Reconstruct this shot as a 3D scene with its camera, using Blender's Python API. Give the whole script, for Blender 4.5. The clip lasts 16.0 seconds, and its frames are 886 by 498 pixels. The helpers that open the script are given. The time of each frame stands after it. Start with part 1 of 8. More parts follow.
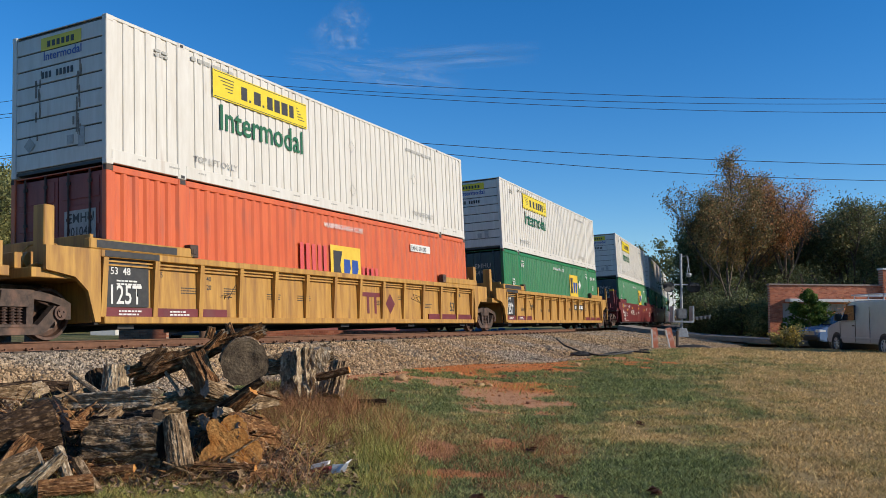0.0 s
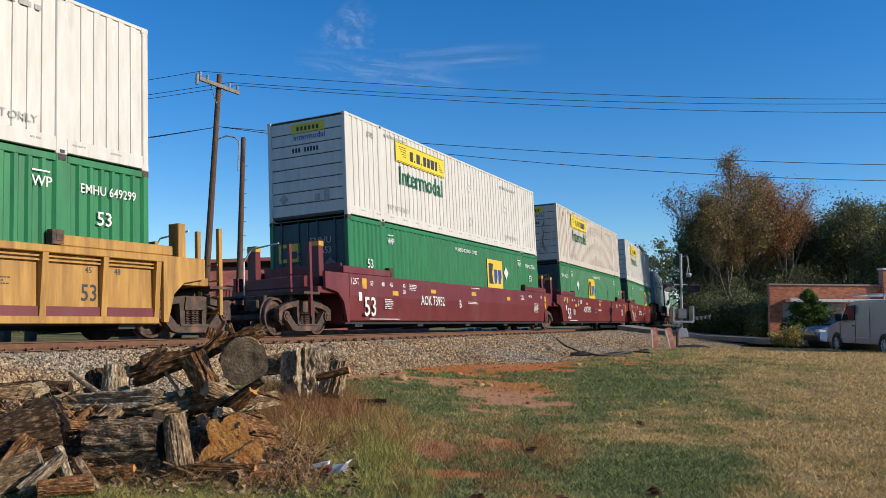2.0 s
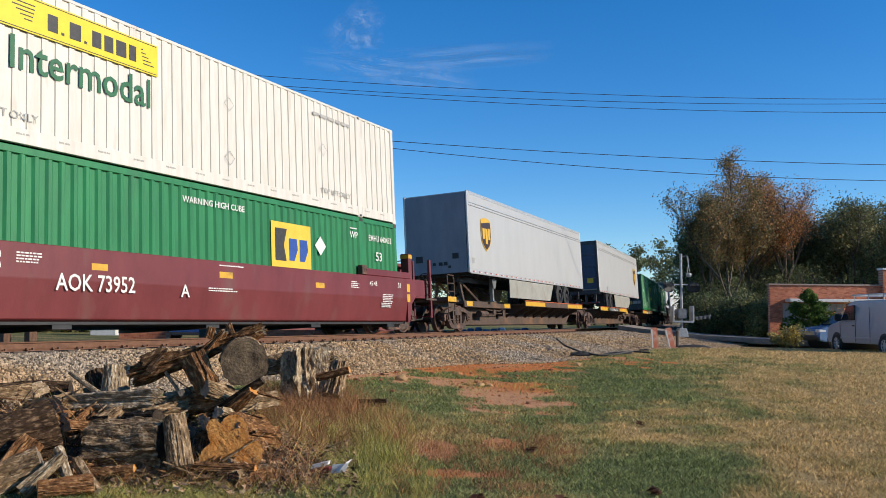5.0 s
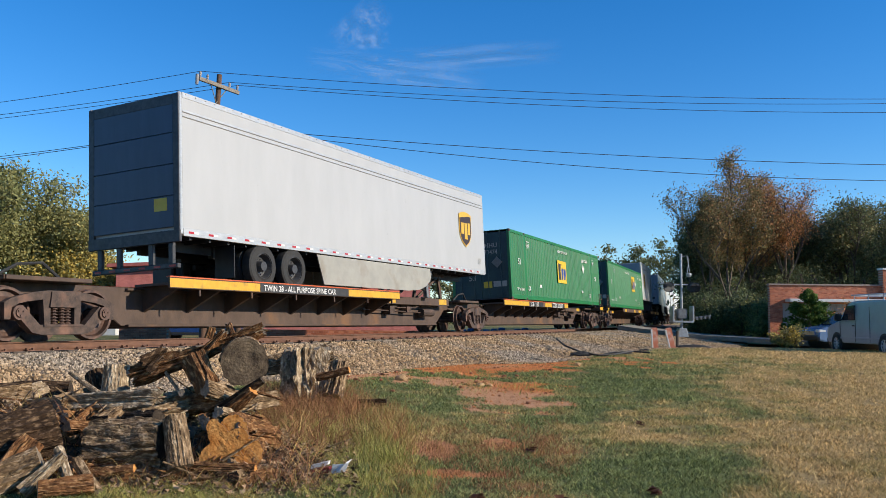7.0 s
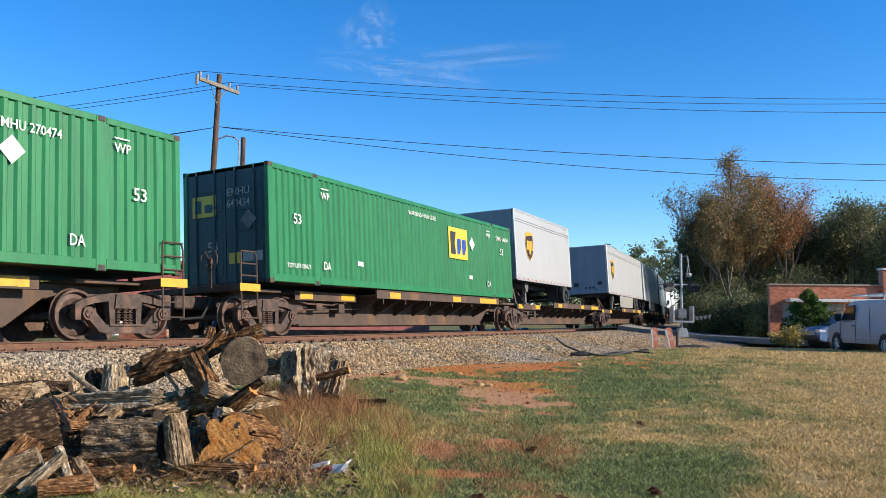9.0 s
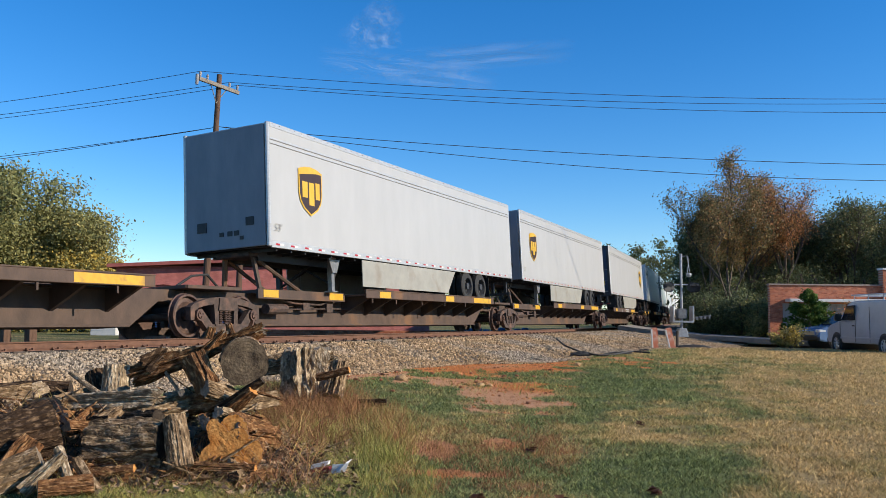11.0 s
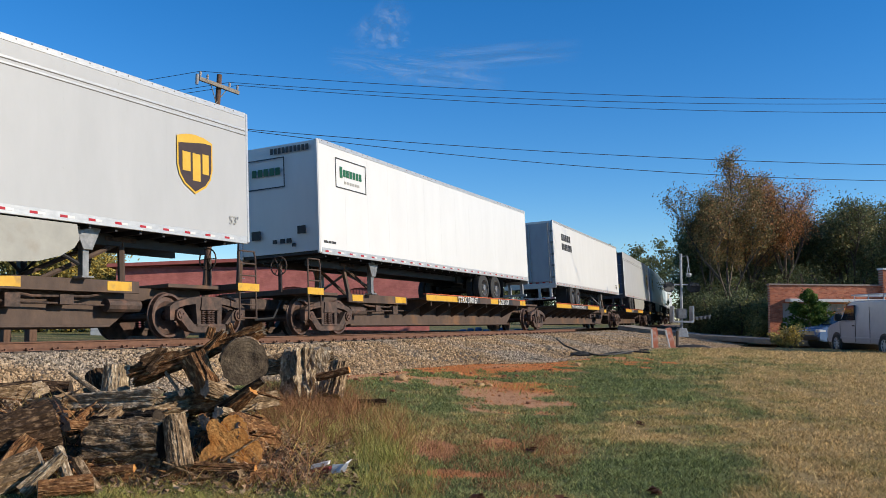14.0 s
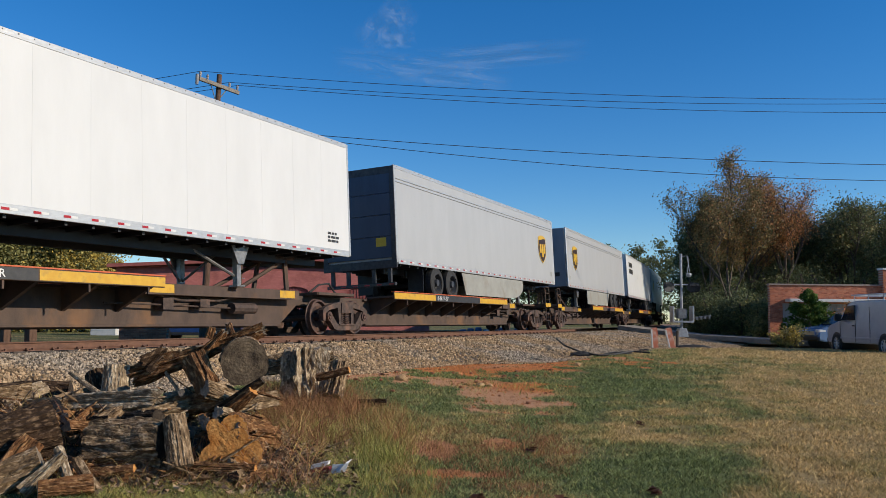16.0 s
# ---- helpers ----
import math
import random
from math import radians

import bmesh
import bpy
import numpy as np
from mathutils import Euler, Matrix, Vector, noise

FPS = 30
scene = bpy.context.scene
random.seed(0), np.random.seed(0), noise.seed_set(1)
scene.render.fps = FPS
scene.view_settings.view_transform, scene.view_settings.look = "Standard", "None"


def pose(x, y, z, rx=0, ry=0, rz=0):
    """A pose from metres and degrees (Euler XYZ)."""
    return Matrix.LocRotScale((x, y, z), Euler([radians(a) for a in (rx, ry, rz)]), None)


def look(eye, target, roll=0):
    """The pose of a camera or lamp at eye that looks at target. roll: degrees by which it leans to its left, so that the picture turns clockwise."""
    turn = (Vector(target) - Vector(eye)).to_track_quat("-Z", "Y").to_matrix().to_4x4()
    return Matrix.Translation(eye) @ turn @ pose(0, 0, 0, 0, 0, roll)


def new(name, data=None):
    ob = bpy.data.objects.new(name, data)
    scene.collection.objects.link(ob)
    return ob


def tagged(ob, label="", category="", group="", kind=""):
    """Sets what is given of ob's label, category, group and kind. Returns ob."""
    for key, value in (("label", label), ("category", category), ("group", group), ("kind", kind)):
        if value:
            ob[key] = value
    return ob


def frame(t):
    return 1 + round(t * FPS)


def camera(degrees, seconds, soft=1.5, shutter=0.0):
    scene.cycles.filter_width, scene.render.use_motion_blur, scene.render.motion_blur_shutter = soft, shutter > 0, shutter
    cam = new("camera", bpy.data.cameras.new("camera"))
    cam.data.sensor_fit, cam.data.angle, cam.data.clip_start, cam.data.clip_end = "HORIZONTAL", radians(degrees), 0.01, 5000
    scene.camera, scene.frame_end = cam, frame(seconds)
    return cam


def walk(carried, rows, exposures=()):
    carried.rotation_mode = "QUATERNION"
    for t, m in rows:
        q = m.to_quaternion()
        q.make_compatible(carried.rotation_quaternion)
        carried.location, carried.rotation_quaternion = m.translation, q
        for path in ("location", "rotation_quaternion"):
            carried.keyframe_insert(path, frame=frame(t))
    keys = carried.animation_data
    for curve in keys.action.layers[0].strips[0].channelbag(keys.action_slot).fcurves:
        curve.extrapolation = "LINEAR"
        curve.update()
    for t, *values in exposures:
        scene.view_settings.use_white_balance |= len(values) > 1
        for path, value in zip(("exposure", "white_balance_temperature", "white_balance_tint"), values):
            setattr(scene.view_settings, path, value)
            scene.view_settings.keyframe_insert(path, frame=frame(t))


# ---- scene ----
# ---- camera: it stands still, on the lawn beside the track ----
EYE = (0.0, 0.0, 0.504)
YAW, PITCH, ROLL = radians(62.73), radians(4.692), 0.56
cam = camera(55.165, 16.0, soft=0.6)
AIM = (EYE[0] + math.sin(YAW) * math.cos(PITCH), EYE[1] + math.cos(YAW) * math.cos(PITCH), EYE[2] + math.sin(PITCH))
walk(cam, [(0.0, look(EYE, AIM, ROLL)), (16.0, look(EYE, AIM, ROLL))],
     exposures=[(0.0, 0.0), (1.5, 0.02), (3.5, 0.12), (6.5, 0.24), (7.0, 0.28), (8.0, 0.4), (9.0, 0.55), (11.3, 0.26), (12.5, 0.18), (13.5, 0.14), (14.5, 0.02), (15.0, -0.08), (15.5, 0.10), (16.0, -0.13)])

# ---- world and sun ----
SUN_EL = radians(24)
SUN_TO = Vector((0.20 * math.cos(SUN_EL), -0.98 * math.cos(SUN_EL), math.sin(SUN_EL)))
world = bpy.data.worlds.new("world")
scene.world = world
world.use_nodes = True
wn, wl = world.node_tree.nodes, world.node_tree.links
wn.clear()
w_out = wn.new("ShaderNodeOutputWorld")
w_bg = wn.new("ShaderNodeBackground")
w_sky = wn.new("ShaderNodeTexSky")
w_sky.sky_type = "NISHITA"
w_sky.sun_disc = False
w_sky.sun_elevation = SUN_EL
w_sky.sun_rotation = math.atan2(SUN_TO.x, SUN_TO.y)
w_sky.altitude = 200
w_sky.air_density, w_sky.dust_density, w_sky.ozone_density = 1.0, 0.0, 5.0
w_bg.inputs["Strength"].default_value = 0.145
w_hsv = wn.new("ShaderNodeHueSaturation")
w_hsv.inputs["Saturation"].default_value = 1.27
w_hsv.inputs["Hue"].default_value = 0.505
wl.new(w_sky.outputs["Color"], w_hsv.inputs["Color"])
wl.new(w_hsv.outputs["Color"], w_bg.inputs["Color"])
wl.new(w_bg.outputs["Background"], w_out.inputs["Surface"])
sun_data = bpy.data.lights.new("sun", "SUN")
sun_data.energy, sun_data.angle, sun_data.color = 4.9, radians(0.53), (1.0, 0.895, 0.73)
sun = new("sun", sun_data)
sun.matrix_world = look(SUN_TO * 100, (0, 0, 0))


# ---- small builders ----
TONE = 0.86   # how pale the paints and surfaces are, all together


def material(name, a, b, scale=6.0, rough=0.7, metal=0.0, bump=0.0, bscale=40.0, stretch=(1, 1, 1), lo=0.35, hi=0.7,
             c=None, cscale=1.2, clo=0.55, chi=0.75, random_value=0.0, spec=0.5):
    """A procedural surface: two tones over noise, a third tone in larger patches, and fine relief."""
    a, b = [v * TONE for v in a], [v * TONE for v in b]
    c = None if c is None else [v * TONE for v in c]
    m = bpy.data.materials.new(name)
    m.use_nodes = True
    n, l = m.node_tree.nodes, m.node_tree.links
    bs = n["Principled BSDF"]
    bs.inputs["Roughness"].default_value, bs.inputs["Metallic"].default_value = rough, metal
    bs.inputs["Specular IOR Level"].default_value = spec
    co, mp = n.new("ShaderNodeTexCoord"), n.new("ShaderNodeMapping")
    mp.inputs["Scale"].default_value = stretch
    l.new(co.outputs["Object"], mp.inputs["Vector"])
    no = n.new("ShaderNodeTexNoise")
    no.inputs["Scale"].default_value, no.inputs["Detail"].default_value, no.inputs["Roughness"].default_value = scale, 5, 0.65
    l.new(mp.outputs["Vector"], no.inputs["Vector"])
    ra = n.new("ShaderNodeValToRGB")
    ra.color_ramp.elements[0].position, ra.color_ramp.elements[1].position = lo, hi
    ra.color_ramp.elements[0].color, ra.color_ramp.elements[1].color = (*a, 1), (*b, 1)
    l.new(no.outputs["Fac"], ra.inputs["Fac"])
    col = ra.outputs["Color"]
    if c is not None:
        n2 = n.new("ShaderNodeTexNoise")
        n2.inputs["Scale"].default_value, n2.inputs["Detail"].default_value = cscale, 6
        l.new(mp.outputs["Vector"], n2.inputs["Vector"])
        mr = n.new("ShaderNodeMapRange")
        mr.inputs["From Min"].default_value, mr.inputs["From Max"].default_value = clo, chi
        l.new(n2.outputs["Fac"], mr.inputs["Value"])
        mx = n.new("ShaderNodeMix")
        mx.data_type = "RGBA"
        mx.inputs[7].default_value = (*c, 1)
        l.new(mr.outputs["Result"], mx.inputs[0])
        l.new(col, mx.inputs[6])
        col = mx.outputs[2]
    if random_value:
        oi, hs = n.new("ShaderNodeNewGeometry"), n.new("ShaderNodeHueSaturation")
        r2 = n.new("ShaderNodeMapRange")
        r2.inputs["To Min"].default_value, r2.inputs["To Max"].default_value = 1 - random_value, 1 + random_value
        l.new(oi.outputs["Random Per Island"], r2.inputs["Value"])
        l.new(r2.outputs["Result"], hs.inputs["Value"])
        l.new(col, hs.inputs["Color"])
        col = hs.outputs["Color"]
    l.new(col, bs.inputs["Base Color"])
    if bump:
        nb, bp = n.new("ShaderNodeTexNoise"), n.new("ShaderNodeBump")
        nb.inputs["Scale"].default_value, nb.inputs["Detail"].default_value = bscale, 6
        l.new(mp.outputs["Vector"], nb.inputs["Vector"])
        bp.inputs["Strength"].default_value = bump
        bp.inputs["Distance"].default_value = 0.03
        l.new(nb.outputs["Fac"], bp.inputs["Height"])
        l.new(bp.outputs["Normal"], bs.inputs["Normal"])
    return m


def mesh_of(bm, name, mat, smooth=False):
    me = bpy.data.meshes.new(name)
    bm.to_mesh(me)
    bm.free()
    me.materials.append(mat)
    if smooth:
        me.polygons.foreach_set("use_smooth", [True] * len(me.polygons))
    return me


def thing(name, bm, mat, label, category, group="", kind="", smooth=False):
    return tagged(new(name, mesh_of(bm, name, mat, smooth)), label, category, group, kind)


def holder(name, label, category, group=""):
    return tagged(new(name), label, category, group)


def part(name, bm, mat, parent, label="", smooth=False):
    ob = new(name, mesh_of(bm, name, mat, smooth))
    ob.parent = parent
    return tagged(ob, label)


def share(name, me, parent, m=None, label=""):
    ob = new(name, me)
    ob.parent = parent
    if m is not None:
        ob.matrix_basis = m
    return tagged(ob, label)


def box(bm, x0, x1, y0, y1, z0, z1):
    v = [bm.verts.new(p) for p in ((x0, y0, z0), (x1, y0, z0), (x1, y1, z0), (x0, y1, z0), (x0, y0, z1), (x1, y0, z1), (x1, y1, z1), (x0, y1, z1))]
    for f in ((3, 2, 1, 0), (4, 5, 6, 7), (0, 1, 5, 4), (1, 2, 6, 5), (2, 3, 7, 6), (3, 0, 4, 7)):
        bm.faces.new([v[i] for i in f])
    return v


def bevel(bm, w=0.01, seg=1):
    bmesh.ops.bevel(bm, geom=bm.edges[:], offset=w, segments=seg, affect="EDGES", clamp_overlap=True)
    return bm


def prism(bm, pts, y0, y1, axis="y"):
    """A polygon in x and z, drawn out along y."""
    a = [bm.verts.new((x, y0, z)) for x, z in pts]
    b = [bm.verts.new((x, y1, z)) for x, z in pts]
    fa, fb = bm.faces.new(a), bm.faces.new(b[::-1])
    for i in range(len(pts)):
        j = (i + 1) % len(pts)
        bm.faces.new((a[j], a[i], b[i], b[j]))
    bmesh.ops.recalc_face_normals(bm, faces=bm.faces[:])
    return a, b


def tube(bm, p, q, r, seg=8, r2=None, caps=True):
    p, q = Vector(p), Vector(q)
    d = (q - p)
    rot = d.to_track_quat("Z", "Y").to_matrix()
    r2 = r if r2 is None else r2
    a, b = [], []
    for i in range(seg):
        u = 2 * math.pi * i / seg
        o = rot @ Vector((math.cos(u), math.sin(u), 0))
        a.append(bm.verts.new(p + o * r))
        b.append(bm.verts.new(q + o * r2))
    for i in range(seg):
        j = (i + 1) % seg
        bm.faces.new((a[i], a[j], b[j], b[i]))
    if caps:
        bm.faces.new(a[::-1])
        bm.faces.new(b)


def path(bm, pts, r, seg=6):
    """One bent rod through the points."""
    pts = [Vector(p) for p in pts]
    rings = []
    for i, p in enumerate(pts):
        d = (pts[min(i + 1, len(pts) - 1)] - pts[max(i - 1, 0)]).normalized()
        u = d.cross(Vector((0, 0, 1)) if abs(d.z) < .9 else Vector((0, 1, 0))).normalized()
        if rings and u.dot(last) < 0:
            u = -u
        last = u
        w = d.cross(u)
        rings.append([bm.verts.new(p + (u * math.cos(2 * math.pi * k / seg) + w * math.sin(2 * math.pi * k / seg)) * r) for k in range(seg)])
    for a, b in zip(rings[:-1], rings[1:]):
        for k in range(seg):
            bm.faces.new((a[k], a[(k + 1) % seg], b[(k + 1) % seg], b[k]))
    bm.faces.new(rings[0][::-1])
    bm.faces.new(rings[-1])


def each(name, boxes, mat, parent, bev=0.0, label=""):
    """Every box as a part of its own."""
    for b in boxes:
        bm = bmesh.new()
        box(bm, *b)
        part(name, bevel(bm, bev) if bev else bm, mat, parent, label)


def lathe(bm, prof, seg=24, m=None, caps=True):
    """A profile of (radius, y) turned about the y axis."""
    rings = []
    for r, y in prof:
        rings.append([bm.verts.new((r * math.cos(2 * math.pi * i / seg), y, r * math.sin(2 * math.pi * i / seg))) for i in range(seg)])
    for a, b in zip(rings[:-1], rings[1:]):
        for i in range(seg):
            j = (i + 1) % seg
            bm.faces.new((a[i], a[j], b[j], b[i]))
    if caps:
        bm.faces.new(rings[0][::-1])
        bm.faces.new(rings[-1])
    if m is not None:
        bmesh.ops.transform(bm, matrix=m, verts=[v for r in rings for v in r])


TEXTS = {}


def lettering(text, size, mat, parent, m, label="", squeeze=1.0, name="lettering"):
    """Flat painted writing; its baseline starts at m and runs along its x axis."""
    key = (text, mat.name)
    if key not in TEXTS:
        cu = bpy.data.curves.new("writing", "FONT")
        cu.body, cu.size, cu.resolution_u, cu.offset = text, 1.0, 2, 0.012
        ob = bpy.data.objects.new("writing", cu)
        scene.collection.objects.link(ob)
        bpy.context.view_layer.update()
        me = bpy.data.meshes.new_from_object(ob.evaluated_get(bpy.context.evaluated_depsgraph_get()))
        bpy.data.objects.remove(ob)
        me.materials.clear()
        me.materials.append(mat)
        TEXTS[key] = me
    return share(name, TEXTS[key], parent, m @ Matrix.Diagonal((size * squeeze, size, size, 1)), label)


def on_side(x, z, y=-1.31):
    """A frame on the near flank: x along the train, upright."""
    return Matrix.Translation((x, y, z)) @ Matrix.Rotation(radians(90), 4, "X")


def on_end(y, z, x=-8.1):
    """A frame on the end that faces the camera: writing runs from the far side to the near side."""
    return Matrix.Translation((x, y, z)) @ Matrix.Rotation(radians(-90), 4, "Z") @ Matrix.Rotation(radians(90), 4, "X")


def yard(l, d, z):
    """A place d metres out from the camera's foot and l metres to its right."""
    return Vector((math.sin(YAW) * d + math.cos(YAW) * l, math.cos(YAW) * d - math.sin(YAW) * l, z))


# ---- the line of the track ----
K0, K1, K2, TRACK_Y, CANT = 0.000693, 7.89e-05, -1.673e-06, 13.74, 0.0594
_s = np.linspace(-80, 420, 2001)
_sc = np.clip(_s, -80, 112)
_th = K0 * _sc + K1 * _sc ** 2 / 2 + K2 * _sc ** 3 / 6
_dx, _dy = np.cos(_th), np.sin(_th)
_tx = np.concatenate([[0], np.cumsum((_dx[1:] + _dx[:-1]) / 2 * 0.25)])
_ty = np.concatenate([[0], np.cumsum((_dy[1:] + _dy[:-1]) / 2 * 0.25)])
_i0 = int(np.argmin(abs(_s)))
_tx, _ty = _tx - _tx[_i0], _ty - _ty[_i0] + TRACK_Y


def on_track(s, off=0.0, z=0.0):
    x, y, a = np.interp(s, _s, _tx), np.interp(s, _s, _ty), np.interp(s, _s, _th)
    return Vector((x - math.sin(a) * off, y + math.cos(a) * off, z))


def track_pose(s, half=7.0):
    """The pose of a vehicle whose two bogies stand half metres before and behind s, with the track's cant."""
    p, q = on_track(s - half), on_track(s + half)
    a = math.atan2(q.y - p.y, q.x - p.x)
    return Matrix.Translation((p + q) / 2) @ Matrix.Rotation(a, 4, "Z") @ Matrix.Rotation(-CANT, 4, "X")


SPEED, SLOWING = 17.524, -0.0028


def run(t):
    return SPEED * t + SLOWING * t * t / 2


MOVING = []   # (thing, s of its middle at 0 s)
WHEELS = []   # (wheelset, its place on its bogie, s at 0 s)

# ---- materials of the train ----
M_WHITE = material("white_container_paint", (0.62, 0.58, 0.51), (0.72, 0.69, 0.63), 3, 0.5, stretch=(2.5, 2.5, 0.35), c=(0.42, 0.33, 0.25), cscale=1.6, clo=0.62, chi=0.85, bump=0.05)
M_DIRTY = material("soiled_white_container_paint", (0.56, 0.48, 0.39), (0.68, 0.61, 0.52), 3, 0.55, stretch=(2.5, 2.5, 0.35), c=(0.30, 0.20, 0.13), cscale=1.6, clo=0.58, chi=0.8, bump=0.05)
M_GREEN = material("green_container_paint", (0.015, 0.160, 0.050), (0.026, 0.228, 0.072), 2.5, 0.42, stretch=(2, 2, 0.3), c=(0.035, 0.15, 0.06), cscale=2, clo=0.55, chi=0.8, bump=0.05)
M_ORANGE = material("orange_container_paint", (0.58, 0.098, 0.024), (0.69, 0.14, 0.036), 2.5, 0.48, stretch=(2, 2, 0.3), c=(0.40, 0.10, 0.05), cscale=2, bump=0.05)
M_PINK = material("faded_red_paint", (0.60, 0.07, 0.07), (0.66, 0.10, 0.08), 4, 0.5)
M_TEAL = material("patched_teal_paint", (0.02, 0.20, 0.13), (0.03, 0.26, 0.17), 4, 0.5)
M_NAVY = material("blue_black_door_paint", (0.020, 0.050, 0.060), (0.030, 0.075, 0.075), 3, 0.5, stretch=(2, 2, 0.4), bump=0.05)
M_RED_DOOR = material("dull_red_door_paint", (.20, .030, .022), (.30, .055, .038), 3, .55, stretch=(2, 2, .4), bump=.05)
# dark tone that holds the shade of seams; the rivets share it
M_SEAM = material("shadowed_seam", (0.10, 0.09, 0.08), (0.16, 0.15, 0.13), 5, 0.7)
M_YELLOW = material("yellow_car_paint", (0.38, 0.185, 0.034), (0.58, 0.315, 0.062), 2.6, 0.6, stretch=(3, 3, 0.35), c=(0.20, 0.085, 0.028), cscale=1.9, clo=0.50, chi=0.80, bump=0.10)
M_MAROON = material("maroon_car_paint", (0.135, 0.018, 0.020), (0.190, 0.032, 0.032), 1.6, 0.45, stretch=(1, 1, 0.4), c=(0.16, 0.06, 0.05), cscale=1.8, bump=0.05)
M_BROWN = material("brown_car_paint", (0.060, 0.036, 0.025), (0.110, 0.067, 0.046), 2.5, 0.75, stretch=(1, 1, 0.6), c=(0.24, 0.11, 0.04), cscale=1.1, clo=0.58, chi=0.8, bump=0.12)
M_SAFETY = material("safety_yellow", (0.62, 0.33, 0.02), (0.72, 0.42, 0.03), 6, 0.5, c=(0.35, 0.2, 0.05), cscale=5)
M_STEEL = material("rusty_bogie_steel", (0.036, 0.022, 0.016), (0.112, 0.068, 0.048), 9, 0.75, bump=0.25, bscale=60, c=(0.22, 0.11, 0.07), cscale=3)
M_WHEEL = material("wheel_steel", (0.06, 0.033, 0.024), (0.16, 0.085, 0.058), 7, 0.6, metal=0.2, bump=0.1, c=(0.04, 0.03, 0.028), cscale=4)
M_TREAD = material("bright_tread", (0.42, 0.40, 0.38), (0.55, 0.53, 0.50), 8, 0.3, metal=0.9)
M_BLACK = material("black_paint", (0.016, 0.016, 0.018), (0.03, 0.03, 0.032), 5, 0.55)
M_RUBBER = material("tyre_rubber", (0.018, 0.018, 0.018), (0.035, 0.034, 0.032), 12, 0.8, bump=0.1)
M_RIM = material("grey_rim_steel", (0.20, 0.20, 0.20), (0.36, 0.35, 0.34), 8, 0.45, metal=0.5)
# trailer skin with the shade of the nose put into its blue-grey
M_NOSE = material("shade_darkened_nose_skin", (.20, .22, .25), (.27, .29, .32), 2, .5, stretch=(1, 1, .3), bump=.03)
M_RIM_DARK = material("dark_rim_steel", (0.04, 0.04, 0.045), (0.09, 0.09, 0.09), 8, 0.5, metal=0.3)
M_ALU = material("aluminium_rail", (0.50, 0.50, 0.49), (0.64, 0.64, 0.62), 6, 0.4, metal=0.4, stretch=(1, 1, 3))
M_TRAILER_GREY = material("pale_grey_trailer_skin", (0.445, 0.445, 0.44), (0.485, 0.485, 0.48), 1.5, 0.4, stretch=(1, 1, 0.3), bump=0.015)
# white trailers' door skin, greyed so its colour holds the end's shade
M_TRAILER_GATE = material("shade_greyed_door", (0.36, 0.37, 0.38), (0.44, 0.45, 0.46), 2, 0.5, stretch=(1, 1, 0.3))
M_TRAILER_WHITE = material("white_trailer_skin", (0.71, 0.70, 0.675), (0.76, 0.75, 0.725), 1.5, 0.35, stretch=(1, 1, 0.3), bump=0.02)
M_SKIRT = material("cream_skirt_panel", (0.31, 0.30, 0.26), (0.39, 0.375, 0.325), 2, 0.5, c=(.26, .22, .17), cscale=1.5)
M_RED = material("red_reflector", (0.42, 0.012, 0.015), (0.5, 0.02, 0.02), 6, 0.3)
M_WHITE_PAINT = material("white_marking_paint", (0.68, 0.67, 0.63), (0.78, 0.77, 0.73), 9, 0.5)
# roll-up door with the end wall's shade mixed into its slate colour
M_DOOR = material("shade_toned_door_skin", (.035, .058, .10), (.05, .08, .135), 2, .45, stretch=(2, 2, .3), bump=.03)
M_DARK_PAINT = material("dark_marking_paint", (0.025, 0.023, 0.022), (0.05, 0.045, 0.04), 9, 0.5)
M_GREEN_PAINT = material("green_marking_paint", (0.006, 0.10, 0.035), (0.012, 0.14, 0.05), 6, 0.5)
M_BANNER = material("bright_yellow_panel", (0.74, 0.56, 0.012), (0.82, 0.64, 0.02), 4, 0.45)
M_LOGO_YELLOW = material("logo_yellow", (0.72, 0.47, 0.03), (0.80, 0.55, 0.05), 5, 0.45)
M_LOGO_BLUE = material("logo_blue", (0.02, 0.06, 0.28), (0.03, 0.09, 0.36), 5, 0.45)
M_SHIELD = material("brown_shield_paint", (0.040, 0.018, 0.010), (0.055, 0.026, 0.014), 5, 0.4)
M_GOLD = material("gold_shield_paint", (0.66, 0.38, 0.025), (0.74, 0.45, 0.04), 5, 0.4)
M_FAINT = material("faded_marking", (0.34, 0.33, 0.30), (0.45, 0.44, 0.40), 8, 0.6)
M_SOOT = material("grey_brown_soot", (0.16, 0.13, 0.10), (0.34, 0.29, 0.23), 9, 0.8)
M_GREY_PANEL = material("grey_data_panel", (0.34, 0.33, 0.31), (0.5, 0.49, 0.46), 14, 0.6)


# ---- containers ----
def corrugated(bm, x0, x1, z0, z1, y, depth, pitch, flat=0.55, out=-1):
    """A wall of upright folds between x0 and x1; out is the side that it faces."""
    n = max(1, round((x1 - x0) / pitch))
    p = (x1 - x0) / n
    pts = []
    for i in range(n):
        a = x0 + i * p
        r = p * (1 - flat) / 2
        pts += [(a, y), (a + p * flat * 0.5, y), (a + p * flat * 0.5 + r * 0.7, y - out * depth), (a + p - r * 0.7, y - out * depth)]
    pts.append((x1, y))
    lo = [bm.verts.new((x, yy, z0)) for x, yy in pts]
    hi = [bm.verts.new((x, yy, z1)) for x, yy in pts]
    for i in range(len(pts) - 1):
        q = (lo[i], lo[i + 1], hi[i + 1], hi[i])
        bm.faces.new(q if out < 0 else q[::-1])


